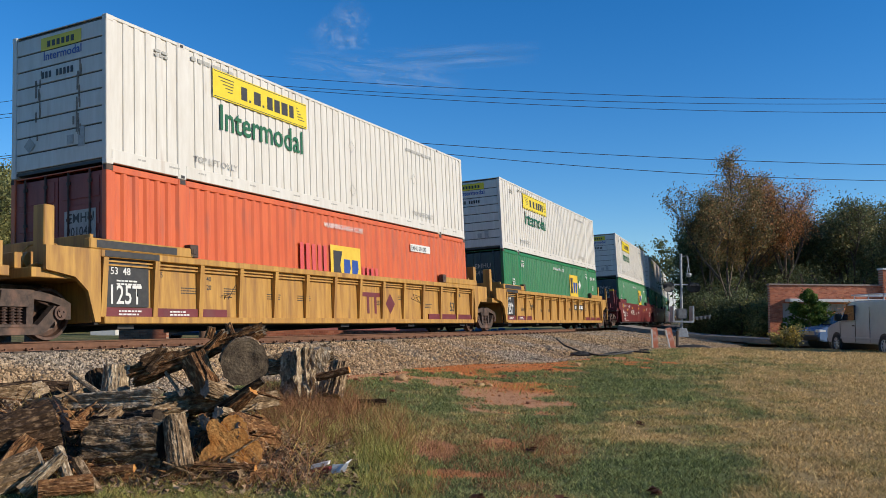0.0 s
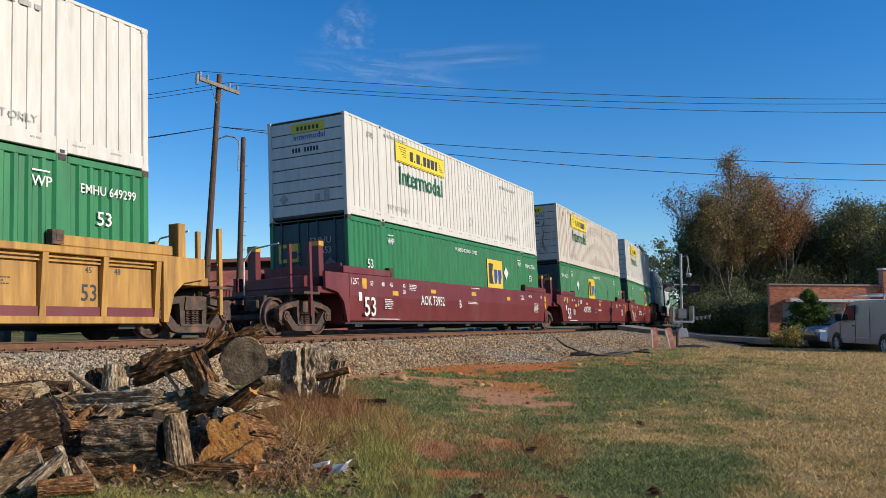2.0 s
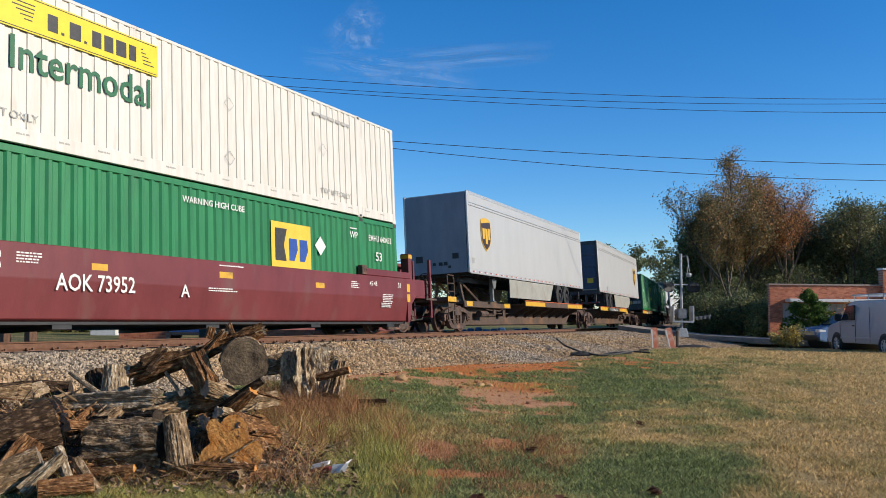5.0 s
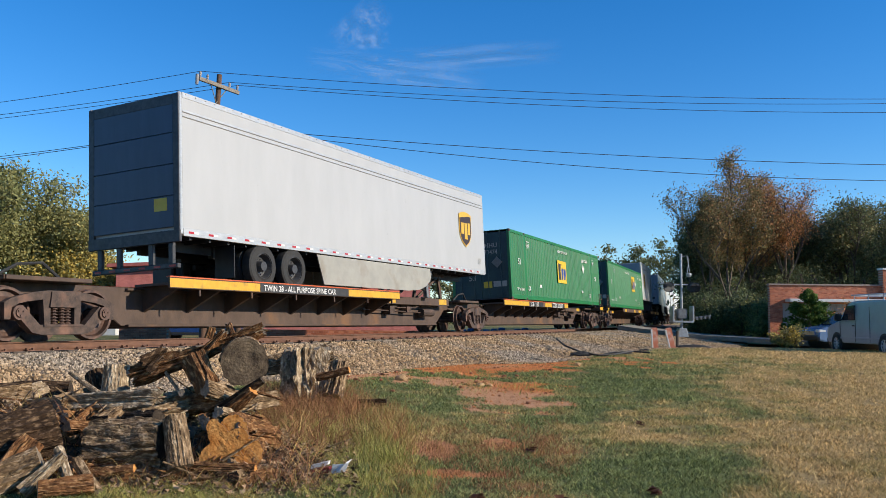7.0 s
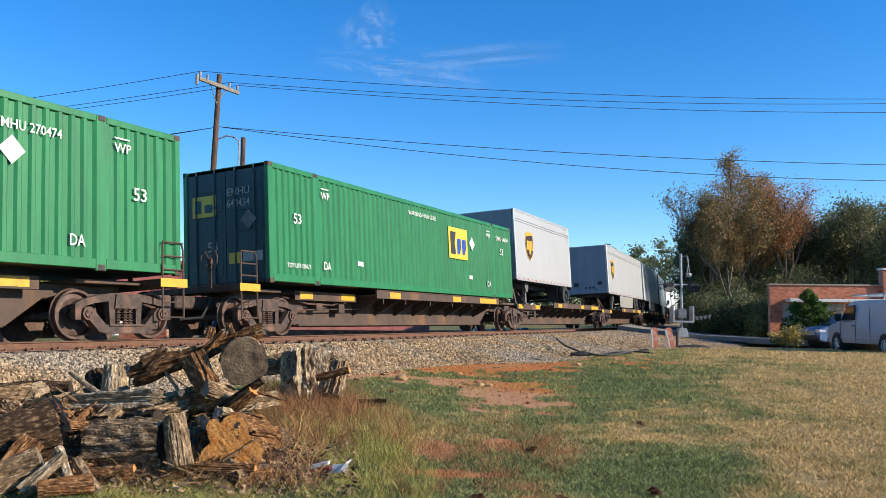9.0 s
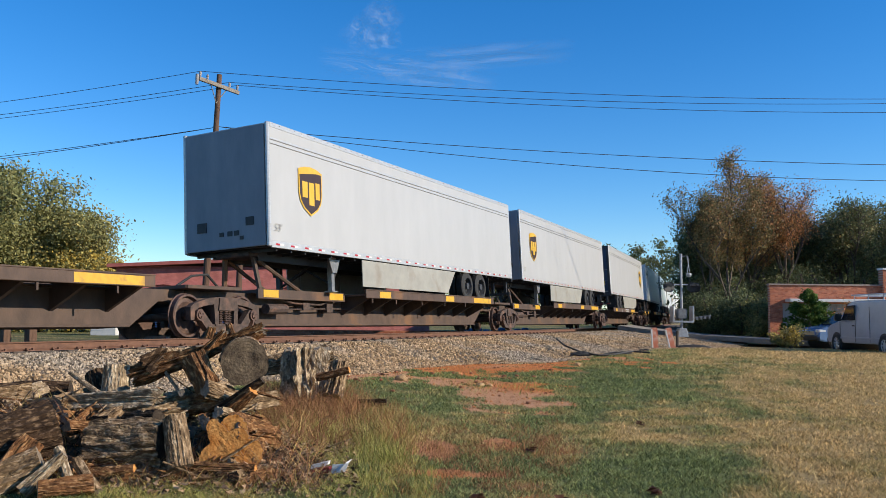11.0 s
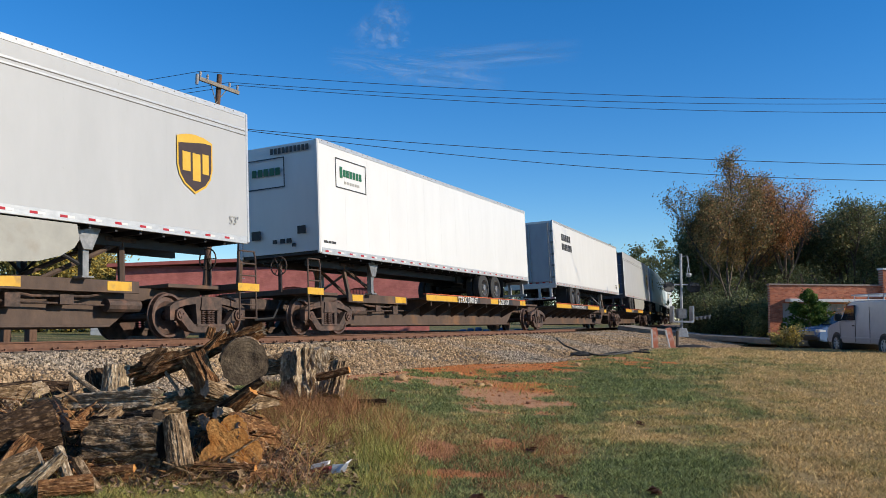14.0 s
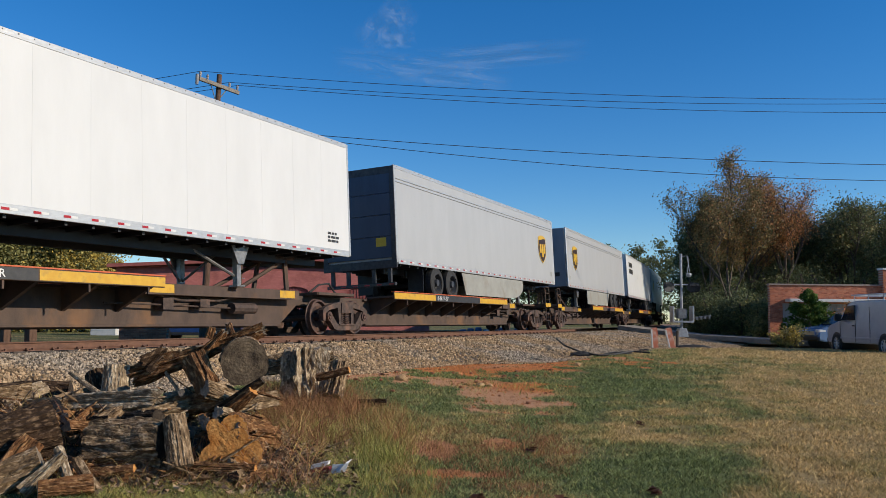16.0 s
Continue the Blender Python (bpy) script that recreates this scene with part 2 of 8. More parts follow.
def diamond(parent, x, z, r=0.22, mat=None, y=-1.312):
    bm = bmesh.new()
    prism(bm, [(x - r, z), (x, z - r), (x + r, z), (x, z + r)], y, y + 0.006)
    part("placard", bm, mat or M_WHITE_PAINT, parent)


def bars(parent, x0, z0, width, rows, mat, h=0.03, gap=0.03, y=-1.312, seed=1):
    """Small writing that cannot be read, as rows of bars."""
    rnd = random.Random(seed)
    bm = bmesh.new()
    for i in range(rows):
        z = z0 - i * (h + gap)
        x = x0
        while x < x0 + width * (0.7 + 0.3 * rnd.random()):
            w = h * rnd.uniform(1.2, 3.5)
            box(bm, x, min(x + w, x0 + width), y, y + 0.005, z - h, z)
            x += w + h * 0.7
    tagged(part("small_writing", bm, mat, parent), kind="stuff")


def logo_square(parent, x0, z0, size=0.95, y=-1.313, left=M_DARK_PAINT, right=M_LOGO_BLUE):
    """A yellow square with three plain dark and blue blocks."""
    bm = bmesh.new()
    box(bm, x0, x0 + size, y, y + 0.006, z0, z0 + .68 * size)
    sign = part("logo_panel", bm, M_LOGO_YELLOW, parent, "yellow square panel with dark shapes")
    k, v = size, .68 * size
    bm = bmesh.new()
    prism(bm, [(x0 + .09 * k, z0 + .14 * v), (x0 + .36 * k, z0 + .14 * v), (x0 + .30 * k, z0 + .50 * v), (x0 + .38 * k, z0 + .86 * v), (x0 + .09 * k, z0 + .86 * v)], y - .004, y)
    part("dark_shape", bm, left, sign)
    bm = bmesh.new()
    for xx in (.43, .70):
        prism(bm, [(x0 + xx * k, z0 + .16 * v), (x0 + (xx + .13) * k, z0 + .16 * v), (x0 + (xx + .22) * k, z0 + .42 * v), (x0 + (xx + .20) * k, z0 + .66 * v), (x0 + xx * k, z0 + .66 * v)], y - .004, y)
    part("blue_shape", bm, right, sign)


def banner(parent, x0, z0, w, h, y=-1.313):
    """A yellow panel with a dark border and plain dark blocks."""
    bm = bmesh.new()
    box(bm, x0, x0 + w, y, y + 0.006, z0, z0 + h)
    sign = part("logo_panel", bm, M_BANNER, parent, "bright yellow panel with dark blocks")
    bm = bmesh.new()
    t = 0.012 * w / 3
    for a in ((x0 + .01 * w, x0 + .99 * w, z0 + .04 * h, z0 + .04 * h + t), (x0 + .01 * w, x0 + .99 * w, z0 + .94 * h, z0 + .94 * h + t)):
        box(bm, a[0], a[1], y - .004, y, a[2], a[3])
    for u0, u1 in ((.27, .33), (.40, .47), (.54, .60), (.62, .68), (.70, .77), (.79, .84)):
        box(bm, x0 + u0 * w, x0 + u1 * w, y - .004, y, z0 + .24 * h, z0 + .72 * h)
    for u0 in (.35, .49):
        box(bm, x0 + u0 * w, x0 + (u0 + .018) * w, y - .004, y, z0 + .24 * h, z0 + .32 * h)
    for i in range(5):
        box(bm, x0 + (.05 + .022 * i) * w, x0 + (.20 - .004 * i) * w, y - .004, y, z0 + (.76 - .11 * i) * h, z0 + (.79 - .11 * i) * h)
        box(bm, x0 + (.875 + .004 * i) * w, x0 + (.89 + .02 * i) * w, y - .004, y, z0 + (.70 - .11 * i) * h, z0 + (.73 - .11 * i) * h)
    part("dark_shape", bm, M_DARK_PAINT, sign)


L53, H96, W = 16.15, 2.896, 1.295
POST = 6.1 - 0.02   # the lifting posts stand at the forty-foot places


def container(skin, label, s, z0, kind, group, digits="", faded=False):
    """A 53-foot box; kind 'white' has flush walls with seams, kind 'folded' has corrugated ones."""
    root = holder("shipping_container", label, "container", group)
    h, e = L53 / 2, 0.14
    corr_z0, corr_z1 = (0.30, H96 - 0.07) if kind == "white" else (0.22, H96 - 0.13)
    bays = ((-h + e, -POST - 0.12), (-POST + 0.12, POST - 0.12), (POST + 0.12, h - e))

    def inset(sy, y, t):
        return (sy * y, sy * y + t) if sy < 0 else (sy * y - t, sy * y)
    for a, b in bays:
        for out in (-1, 1):
            bm = bmesh.new()
            if kind == "white":
                corrugated(bm, a, b, corr_z0, corr_z1, out * (W - 0.012), 0.022, 0.285, 0.9, out)
            else:
                corrugated(bm, a, b, corr_z0, corr_z1, out * (W - 0.012), 0.042, 0.262 if skin is not M_ORANGE else .31, 0.52, out)
            part("side_wall", bm, skin, root)
    posts, low, high, cast, hole = [], [], [], [], []
    for sx in (-1, 1):
        for sy in (-1, 1):
            posts.append((sx * h - (0 if sx < 0 else e), sx * h + (e if sx < 0 else 0), *inset(sy, W, .12), 0.0, H96))
            posts.append((sx * POST - 0.12, sx * POST + 0.12, *inset(sy, W, .07), 0.0, H96))
            for z in (0, H96 - .118):
                cast.append((sx * POST - .09, sx * POST + .09, *inset(sy, W + .006, .1), z + .004, z + .118))
                cast.append((sx * h - (.002 if sx < 0 else .17), sx * h + (.17 if sx < 0 else .002), *inset(sy, W + .004, .1), z + .004, z + .118))
        for z in (.05, H96 - .06):
            hole.append((sx * POST - .05, sx * POST + .05, -W - .010, -W - .005, z - .03, z + .03))
    for sy in (-1, 1):
        for a, b in bays:
            low.append((a, b, *inset(sy, W - .002, .09), 0.04, corr_z0))
            high.append((a, b, *inset(sy, W - .003, .09), corr_z1, H96 - .004))
    each("corner_post", posts, skin, root, .012)
    each("bottom_rail", low, skin, root, .008)
    each("top_rail", high, skin, root, .008)
    each("corner_casting", cast, skin if kind == "white" else M_STEEL, root, .01)
    each("lifting_hole", hole, M_BLACK, root)
    bm = bmesh.new()
    box(bm, -h + .03, h - .03, -W + .04, W - .04, H96 - .03, H96 - .012)
    part("roof", bm, skin, root)
    bm = bmesh.new()
    box(bm, -h + .03, h - .03, -W + .06, W - .06, 0.05, 0.10)
    part("floor_frame", bm, M_BLACK, root)
    # the two ends
    bm = bmesh.new()
    if kind == "white":
        box(bm, h - .06, h - .03, -W + .1, W - .1, .05, H96 - .04)
        part("end_wall", bm, skin, root)
        # dark backing wall colours in the shade between the slats
        bm = bmesh.new()
        box(bm, -h + .05, -h + .075, -W + .12, W - .12, .10, H96 - .06)
        part("end_wall", bm, M_SEAM, root)
        n = 8
        each("end_slat", [(-h + .02, -h + .05, -W + .12, W - .12, .12 + i * (H96 - .2) / n + .016, .12 + (i + 1) * (H96 - .2) / n - .012) for i in range(n)], skin, root, .006)
    else:
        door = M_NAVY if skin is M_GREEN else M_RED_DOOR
        box(bm, h - .06, h - .03, -W + .1, W - .1, .05, H96 - .04)
        part("end_wall", bm, skin, root)
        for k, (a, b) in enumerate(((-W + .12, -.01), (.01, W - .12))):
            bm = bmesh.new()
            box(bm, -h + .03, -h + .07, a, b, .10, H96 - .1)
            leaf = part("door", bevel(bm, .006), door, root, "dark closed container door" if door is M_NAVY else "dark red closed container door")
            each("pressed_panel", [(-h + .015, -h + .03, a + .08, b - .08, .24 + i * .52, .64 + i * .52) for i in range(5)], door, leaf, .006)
            for y in (a + .3, b - .3):
                bm = bmesh.new()
                tube(bm, (-h - .005, y, .06), (-h - .005, y, H96 - .05), .021, 6)
                for z in (.3, 1.0, 1.9, 2.6):
                    box(bm, -h - .012, -h + .03, y - .05, y + .05, z, z + .06)
                part("lock_rod", bm, M_NAVY if door is M_NAVY else M_STEEL, leaf)
    # writing on the near flank
    y = -W - .004
    if kind == "white":
        banner(root, -POST + .95, H96 - .90, 3.55, .64)
        lettering("Intermodal", .82, M_GREEN_PAINT, root, on_side(-POST + 1.15, H96 - 1.58, y), "green painted word Intermodal", .88)
        lettering("TOP LIFT ONLY", .20, M_FAINT, root, on_side(-POST + .35, .44, y))
        lettering("TOP LIFT ONLY", .20, M_FAINT, root, on_side(POST - 1.9, .44, y))
        bars(root, -POST - .75, H96 - .32, .35, 2, M_FAINT, .06, .03, y, 3)
        bars(root, -POST + .3, H96 - .18, 1.6, 1, M_FAINT, .09, .03, y, 4)
        bars(root, POST - 2.2, H96 - .35, 1.8, 1, M_FAINT, .09, .03, y, 5)
        for k in range(18):
            bars(root, -7.3 + k * .85, .22, .28, 1, M_FAINT, .03, .02, y, 20 + k)
        bm = bmesh.new()
        box(bm, -h + .010, -h + .016, -.62, .48, H96 - .42, H96 - .16)
        part("logo_panel", bm, M_BANNER, root, "small yellow panel")
        bm = bmesh.new()
        for k in range(6):
            box(bm, -h + .005, -h + .010, .22 - .13 * k, .30 - .13 * k, H96 - .36, H96 - .24)
        part("dark_shape", bm, M_DARK_PAINT, root)
        lettering("Intermodal", .24, M_LOGO_BLUE, root, on_end(.42, H96 - .62, -h + .012))
        bm = bmesh.new()
        for k in range(9):
            if k != 3:
                box(bm, -h + .010, -h + .016, .40 - .1 * k, .46 - .1 * k, H96 - .98, H96 - .85)
        part("small_writing", bm, M_DARK_PAINT, root)
        bm = bmesh.new()
        prism(bm, [(-.16, 0), (0, -.16), (.16, 0), (0, .16)], -.004, 0)
        bmesh.ops.transform(bm, matrix=on_end(.78, .62, -h + .008) @ Matrix.Rotation(radians(-90), 4, "X"), verts=bm.verts[:])
        part("placard", bm, M_FAINT, root)
        bm = bmesh.new()
        box(bm, -h + .008, -h + .014, -.72, -.55, .42, .80)
        box(bm, -h + .008, -h + .014, -.42, -.25, .50, .68)
        part("data_panel", bm, M_GREY_PANEL, root)
        for cx, cz in ((.6, 1.95), (.6, .72), (4.3, 1.6)):
            bm = bmesh.new()
            for a in ((-.16, 0, 0, .16), (0, .16, .16, 0), (.16, 0, 0, -.16), (0, -.16, -.16, 0)):
                tube(bm, (cx + a[0], y, cz + a[1]), (cx + a[2], y, cz + a[3]), .006, 4)
            part("placard_holder", bm, M_ALU, root)
        if digits == "sooty":
            bm = bmesh.new()
            rnd = random.Random(8)
            for k in range(26):
                yy, zz = (-.55 if k % 3 else .55) + rnd.gauss(0, .05), rnd.uniform(.5, 2.0)
                box(bm, -h + .011 - .0002 * k, -h + .0145, yy - .018, yy + .02 * rnd.random() + .008, zz, zz + rnd.uniform(.1, .4))
            part("soot_stain", bm, M_SOOT, root, "grey-brown soot streaks")
    else:
        wp = M_WHITE_PAINT
        logo_x = -1.87 if faded else (-.98 if digits.endswith("474") else 2.0)
        if skin is M_ORANGE:
            logo_square(root, -.65, .98, 1.5)
            bm = bmesh.new()
            for k in range(5):
                box(bm, -2.0 + k * .26, -1.85 + k * .26, y - .006, y - .002, .95, 1.95)
            for k in range(4):
                box(bm, .95 + k * .24, 1.08 + k * .24, y - .006, y - .002, .95, 1.5)
            part("faded_stripe", bm, M_PINK, root, "faded pink stripes")
            lettering("WARNING HIGH CUBE", .19, wp, root, on_side(-.9, H96 - .45, y))
            bm = bmesh.new()
            box(bm, 3.9, 5.25, y - .003, y, H96 - .72, H96 - .49)
            part("number_plate_panel", bm, wp, root)
            lettering("EMHU 201040", .2, M_DARK_PAINT, root, on_side(3.95, H96 - .68, y - .006), squeeze=.85)
            bm = bmesh.new()
            box(bm, -h + .004, -h + .010, -1.02, -.2, 1.55, 2.10)
            part("number_plate_panel", bm, M_FAINT, root)
            lettering("EMHU", .26, M_DARK_PAINT, root, on_end(-.28, 1.86, -h + .001))
            lettering("201040", .26, M_DARK_PAINT, root, on_end(-.26, 1.60, -h + .001), squeeze=.85)
        else:
            logo_square(root, logo_x, .98 if digits.endswith("474") else 1.28, 1.6)
            if faded:
                bm = bmesh.new()
                box(bm, logo_x + 1.75, logo_x + 2.65, y - .005, y - .001, 1.2, 1.85)
                part("paint_patch", bm, M_TEAL, root, "teal repainted patch")
            lettering("WARNING HIGH CUBE", .19, wp, root, on_side(-.9 if not faded else -.6, H96 - .45, y))
            dx = (4.25 if digits.endswith("474") else 4.05) if not faded else -POST + 1.7
            diamond(root, dx, 1.92, .25, y=y - .004)
            lettering("53", .36, wp, root, on_side(-POST - 1.0, 1.5 if not faded else .35, y))
            lettering("53", .36, wp, root, on_side(POST + .75, 1.4 if digits.endswith("474") else 1.72, y))
            lettering("WP", .26, wp, root, on_side(-POST + .25, H96 - .62, y))
            wx = POST + .3 if digits.endswith("474") else POST - .6
            lettering("WP", .26, wp, root, on_side(wx, H96 - .62, y))
            bm = bmesh.new()
            for xx in (-POST + .25, wx):
                box(bm, xx, xx + .36, y - .003, y, H96 - .37, H96 - .34)
            part("marking", bm, wp, root)
            if digits:
                side_x = POST - 2.15 if digits.endswith("474") else (POST + .38 if not faded else -POST - 1.75)
                lettering("EMHU " + digits, .24, wp, root, on_side(side_x, H96 - .62 if not faded else H96 - .72, y), squeeze=.9)
                lettering("EMHU", .26, M_FAINT, root, on_end(-.05, H96 - .72, -h + .001))
                lettering(digits, .26, M_FAINT, root, on_end(-.05, H96 - 1.0, -h + .001), squeeze=.9)
            lettering("DA", .30, wp, root, on_side(-POST + .3, .42, y), squeeze=.8)
            lettering("DA", .30, wp, root, on_side(POST - .7, .42, y), squeeze=.8)
            lettering("TOP LIFT ONLY", .16, wp, root, on_side(-POST - 1.3, .40, y), squeeze=.9)
            bm = bmesh.new()
            box(bm, -POST + 2.0, -POST + 2.3, y - .003, y, .62, .75)
            box(bm, POST - 2.4, POST - 2.1, y - .003, y, .62, .75)
            part("marking", bm, wp, root)
            bm = bmesh.new()
            box(bm, -h + .001, -h + .006, .28, 1.0, 1.72, 2.24)
            emblem = part("logo_panel", bm, M_LOGO_YELLOW, root, "yellow panel with dark blocks")
            bm = bmesh.new()
            box(bm, -h - .003, -h + .001, .72, .92, 1.82, 2.14)
            box(bm, -h - .003, -h + .001, .38, .62, 1.82, 2.02)
            part("dark_shape", bm, M_NAVY, emblem)
            bm = bmesh.new()
            q = [(0, -.24), (.24, 0), (0, .24), (-.24, 0)]
            vs = [bm.verts.new((-h - .028, -.72 + a, 1.55 + b)) for a, b in q]
            bm.faces.new(vs)
            bmesh.ops.solidify(bm, geom=bm.faces[:], thickness=.006)
            part("placard", bm, M_FAINT, root)
            lettering("53", .34, M_FAINT, root, on_end(.55, .85, -h - .002))
            bm = bmesh.new()
            box(bm, -h + .001, -h + .006, -1.1, -.52, .55, .78)
            part("data_panel", bm, M_FAINT, root)
            bm = bmesh.new()
            box(bm, -h + .001, -h + .006, -.46, -.1, .52, .78)
            part("label_panel", bm, M_LOGO_YELLOW, root)
    root["lift"] = z0
    MOVING.append((root, s + L53 / 2, z0))
    return root


# ---- bogies ----
def bogie_meshes():
    out = {}
    bm = bmesh.new()
    for sy in (-1, 1):
        y0, y1 = (sy * 1.08, sy * 0.94) if sy < 0 else (sy * 0.94, sy * 1.08)
        # arched top member, bellied lower member, columns and pedestal jaws of the cast side frame
        prism(bm, [(-1.14, .36), (-1.14, .64), (-1.0, .72), (-.60, .82), (-.30, .86), (.30, .86), (.60, .82), (1.0, .72), (1.14, .64), (1.14, .36), (1.03, .36), (1.0, .56), (.88, .62), (.72, .66), (.42, .70), (-.42, .70), (-.72, .66), (-.88, .62), (-1.0, .56), (-1.03, .36)], y0, y1)
        prism(bm, [(-.98, .50), (-.80, .60), (-.47, .27), (.47, .27), (.80, .60), (.98, .50), (.62, .14), (.44, .10), (-.44, .10), (-.62, .14)], y0 - .006, y1 + .006)
        for sx in (-1, 1):
            prism(bm, [(sx * .25, .26), (sx * .37, .26), (sx * .40, .71), (sx * .25, .71)], y0 + .004, y1 - .004)
        prism(bm, [(-.28, .57), (.28, .57), (.24, .84), (-.24, .84)], y0 - .03, y1 + .03)
        box(bm, -.40, .40, min(y0, y1) - .03, max(y0, y1) + .03, .235, .275)
    box(bm, -.20, .20, -.95, .95, .48, .72)
    out["frame"] = mesh_of(bm, "side_frame", M_STEEL)
    bm = bmesh.new()
    prof = []
    for i in range(6):
        prof += [(.034, i * .05), (.062, i * .05 + .012), (.062, i * .05 + .026), (.034, i * .05 + .038)]
    lathe(bm, prof, 10, Matrix.Rotation(radians(90), 4, "X"))
    out["spring"] = mesh_of(bm, "spring", M_WHEEL)
    bm = bmesh.new()
    R = .46
    for sy in (-1, 1):
        prof = [(.10, .66), (.12, .70), (.30, .735), (.38, .72), (R - .07, .705), (R - .05, .80), (R - .004, .80), (R, .79), (R + .004, .70), (R + .025, .685), (R + .025, .665), (.36, .665), (.14, .655)]
        lathe(bm, [(r, sy * y) for r, y in prof], 28)
    tube(bm, (0, -1.0, 0), (0, 1.0, 0), .085, 10)
    bmesh.ops.recalc_face_normals(bm, faces=bm.faces[:])
    out["wheel"] = mesh_of(bm, "wheelset", M_WHEEL)
    for poly in out["wheel"].polygons:
        poly.use_smooth = False
    bm = bmesh.new()
    for sy in (-1, 1):
        lathe(bm, [(R - .012, sy * .806), (R + .0015, sy * .80), (R + .0065, sy * .705), (R - .012, sy * .70)], 28)
    out["tread"] = mesh_of(bm, "tread", M_TREAD)
    bm = bmesh.new()
    tube(bm, (0, -.93, 0), (0, -1.13, 0), .125, 14)
    tube(bm, (0, -1.128, 0), (0, -1.155, 0), .08, 12)
    for k in range(3):
        u = 2 * math.pi * k / 3 + .4
        tube(bm, (.05 * math.cos(u), -1.15, .05 * math.sin(u)), (.05 * math.cos(u), -1.175, .05 * math.sin(u)), .016, 6)
    out["cap"] = mesh_of(bm, "bearing_cap", M_WHEEL)
    return out


BOGIE = bogie_meshes()


def bogie(parent, x, s0):
    """A three-piece freight bogie under a car; s0 is its place on the track at the start."""
    b = share("bogie", BOGIE["frame"], parent, Matrix.Translation((x, 0, .0)), "rust-brown cast bogie side frames")
    for sy in (-1, 1):
        for k in range(3):
            share("spring", BOGIE["spring"], b, Matrix.Translation((-.14 + .14 * k, sy * (1.02 + .03 * (k % 2)), .275)))
    for k in (-.89, .89):
        w = share("wheelset", BOGIE["wheel"], b, Matrix.Translation((k, 0, .47)), "brown wheels with bright treads on one axle")
        for turn in (0, math.pi):
            share("bearing_cap", BOGIE["cap"], b, Matrix.Translation((k, 0, .47)) @ Matrix.Rotation(turn, 4, "Z"))
        WHEELS.append((w, k, s0))
    return b


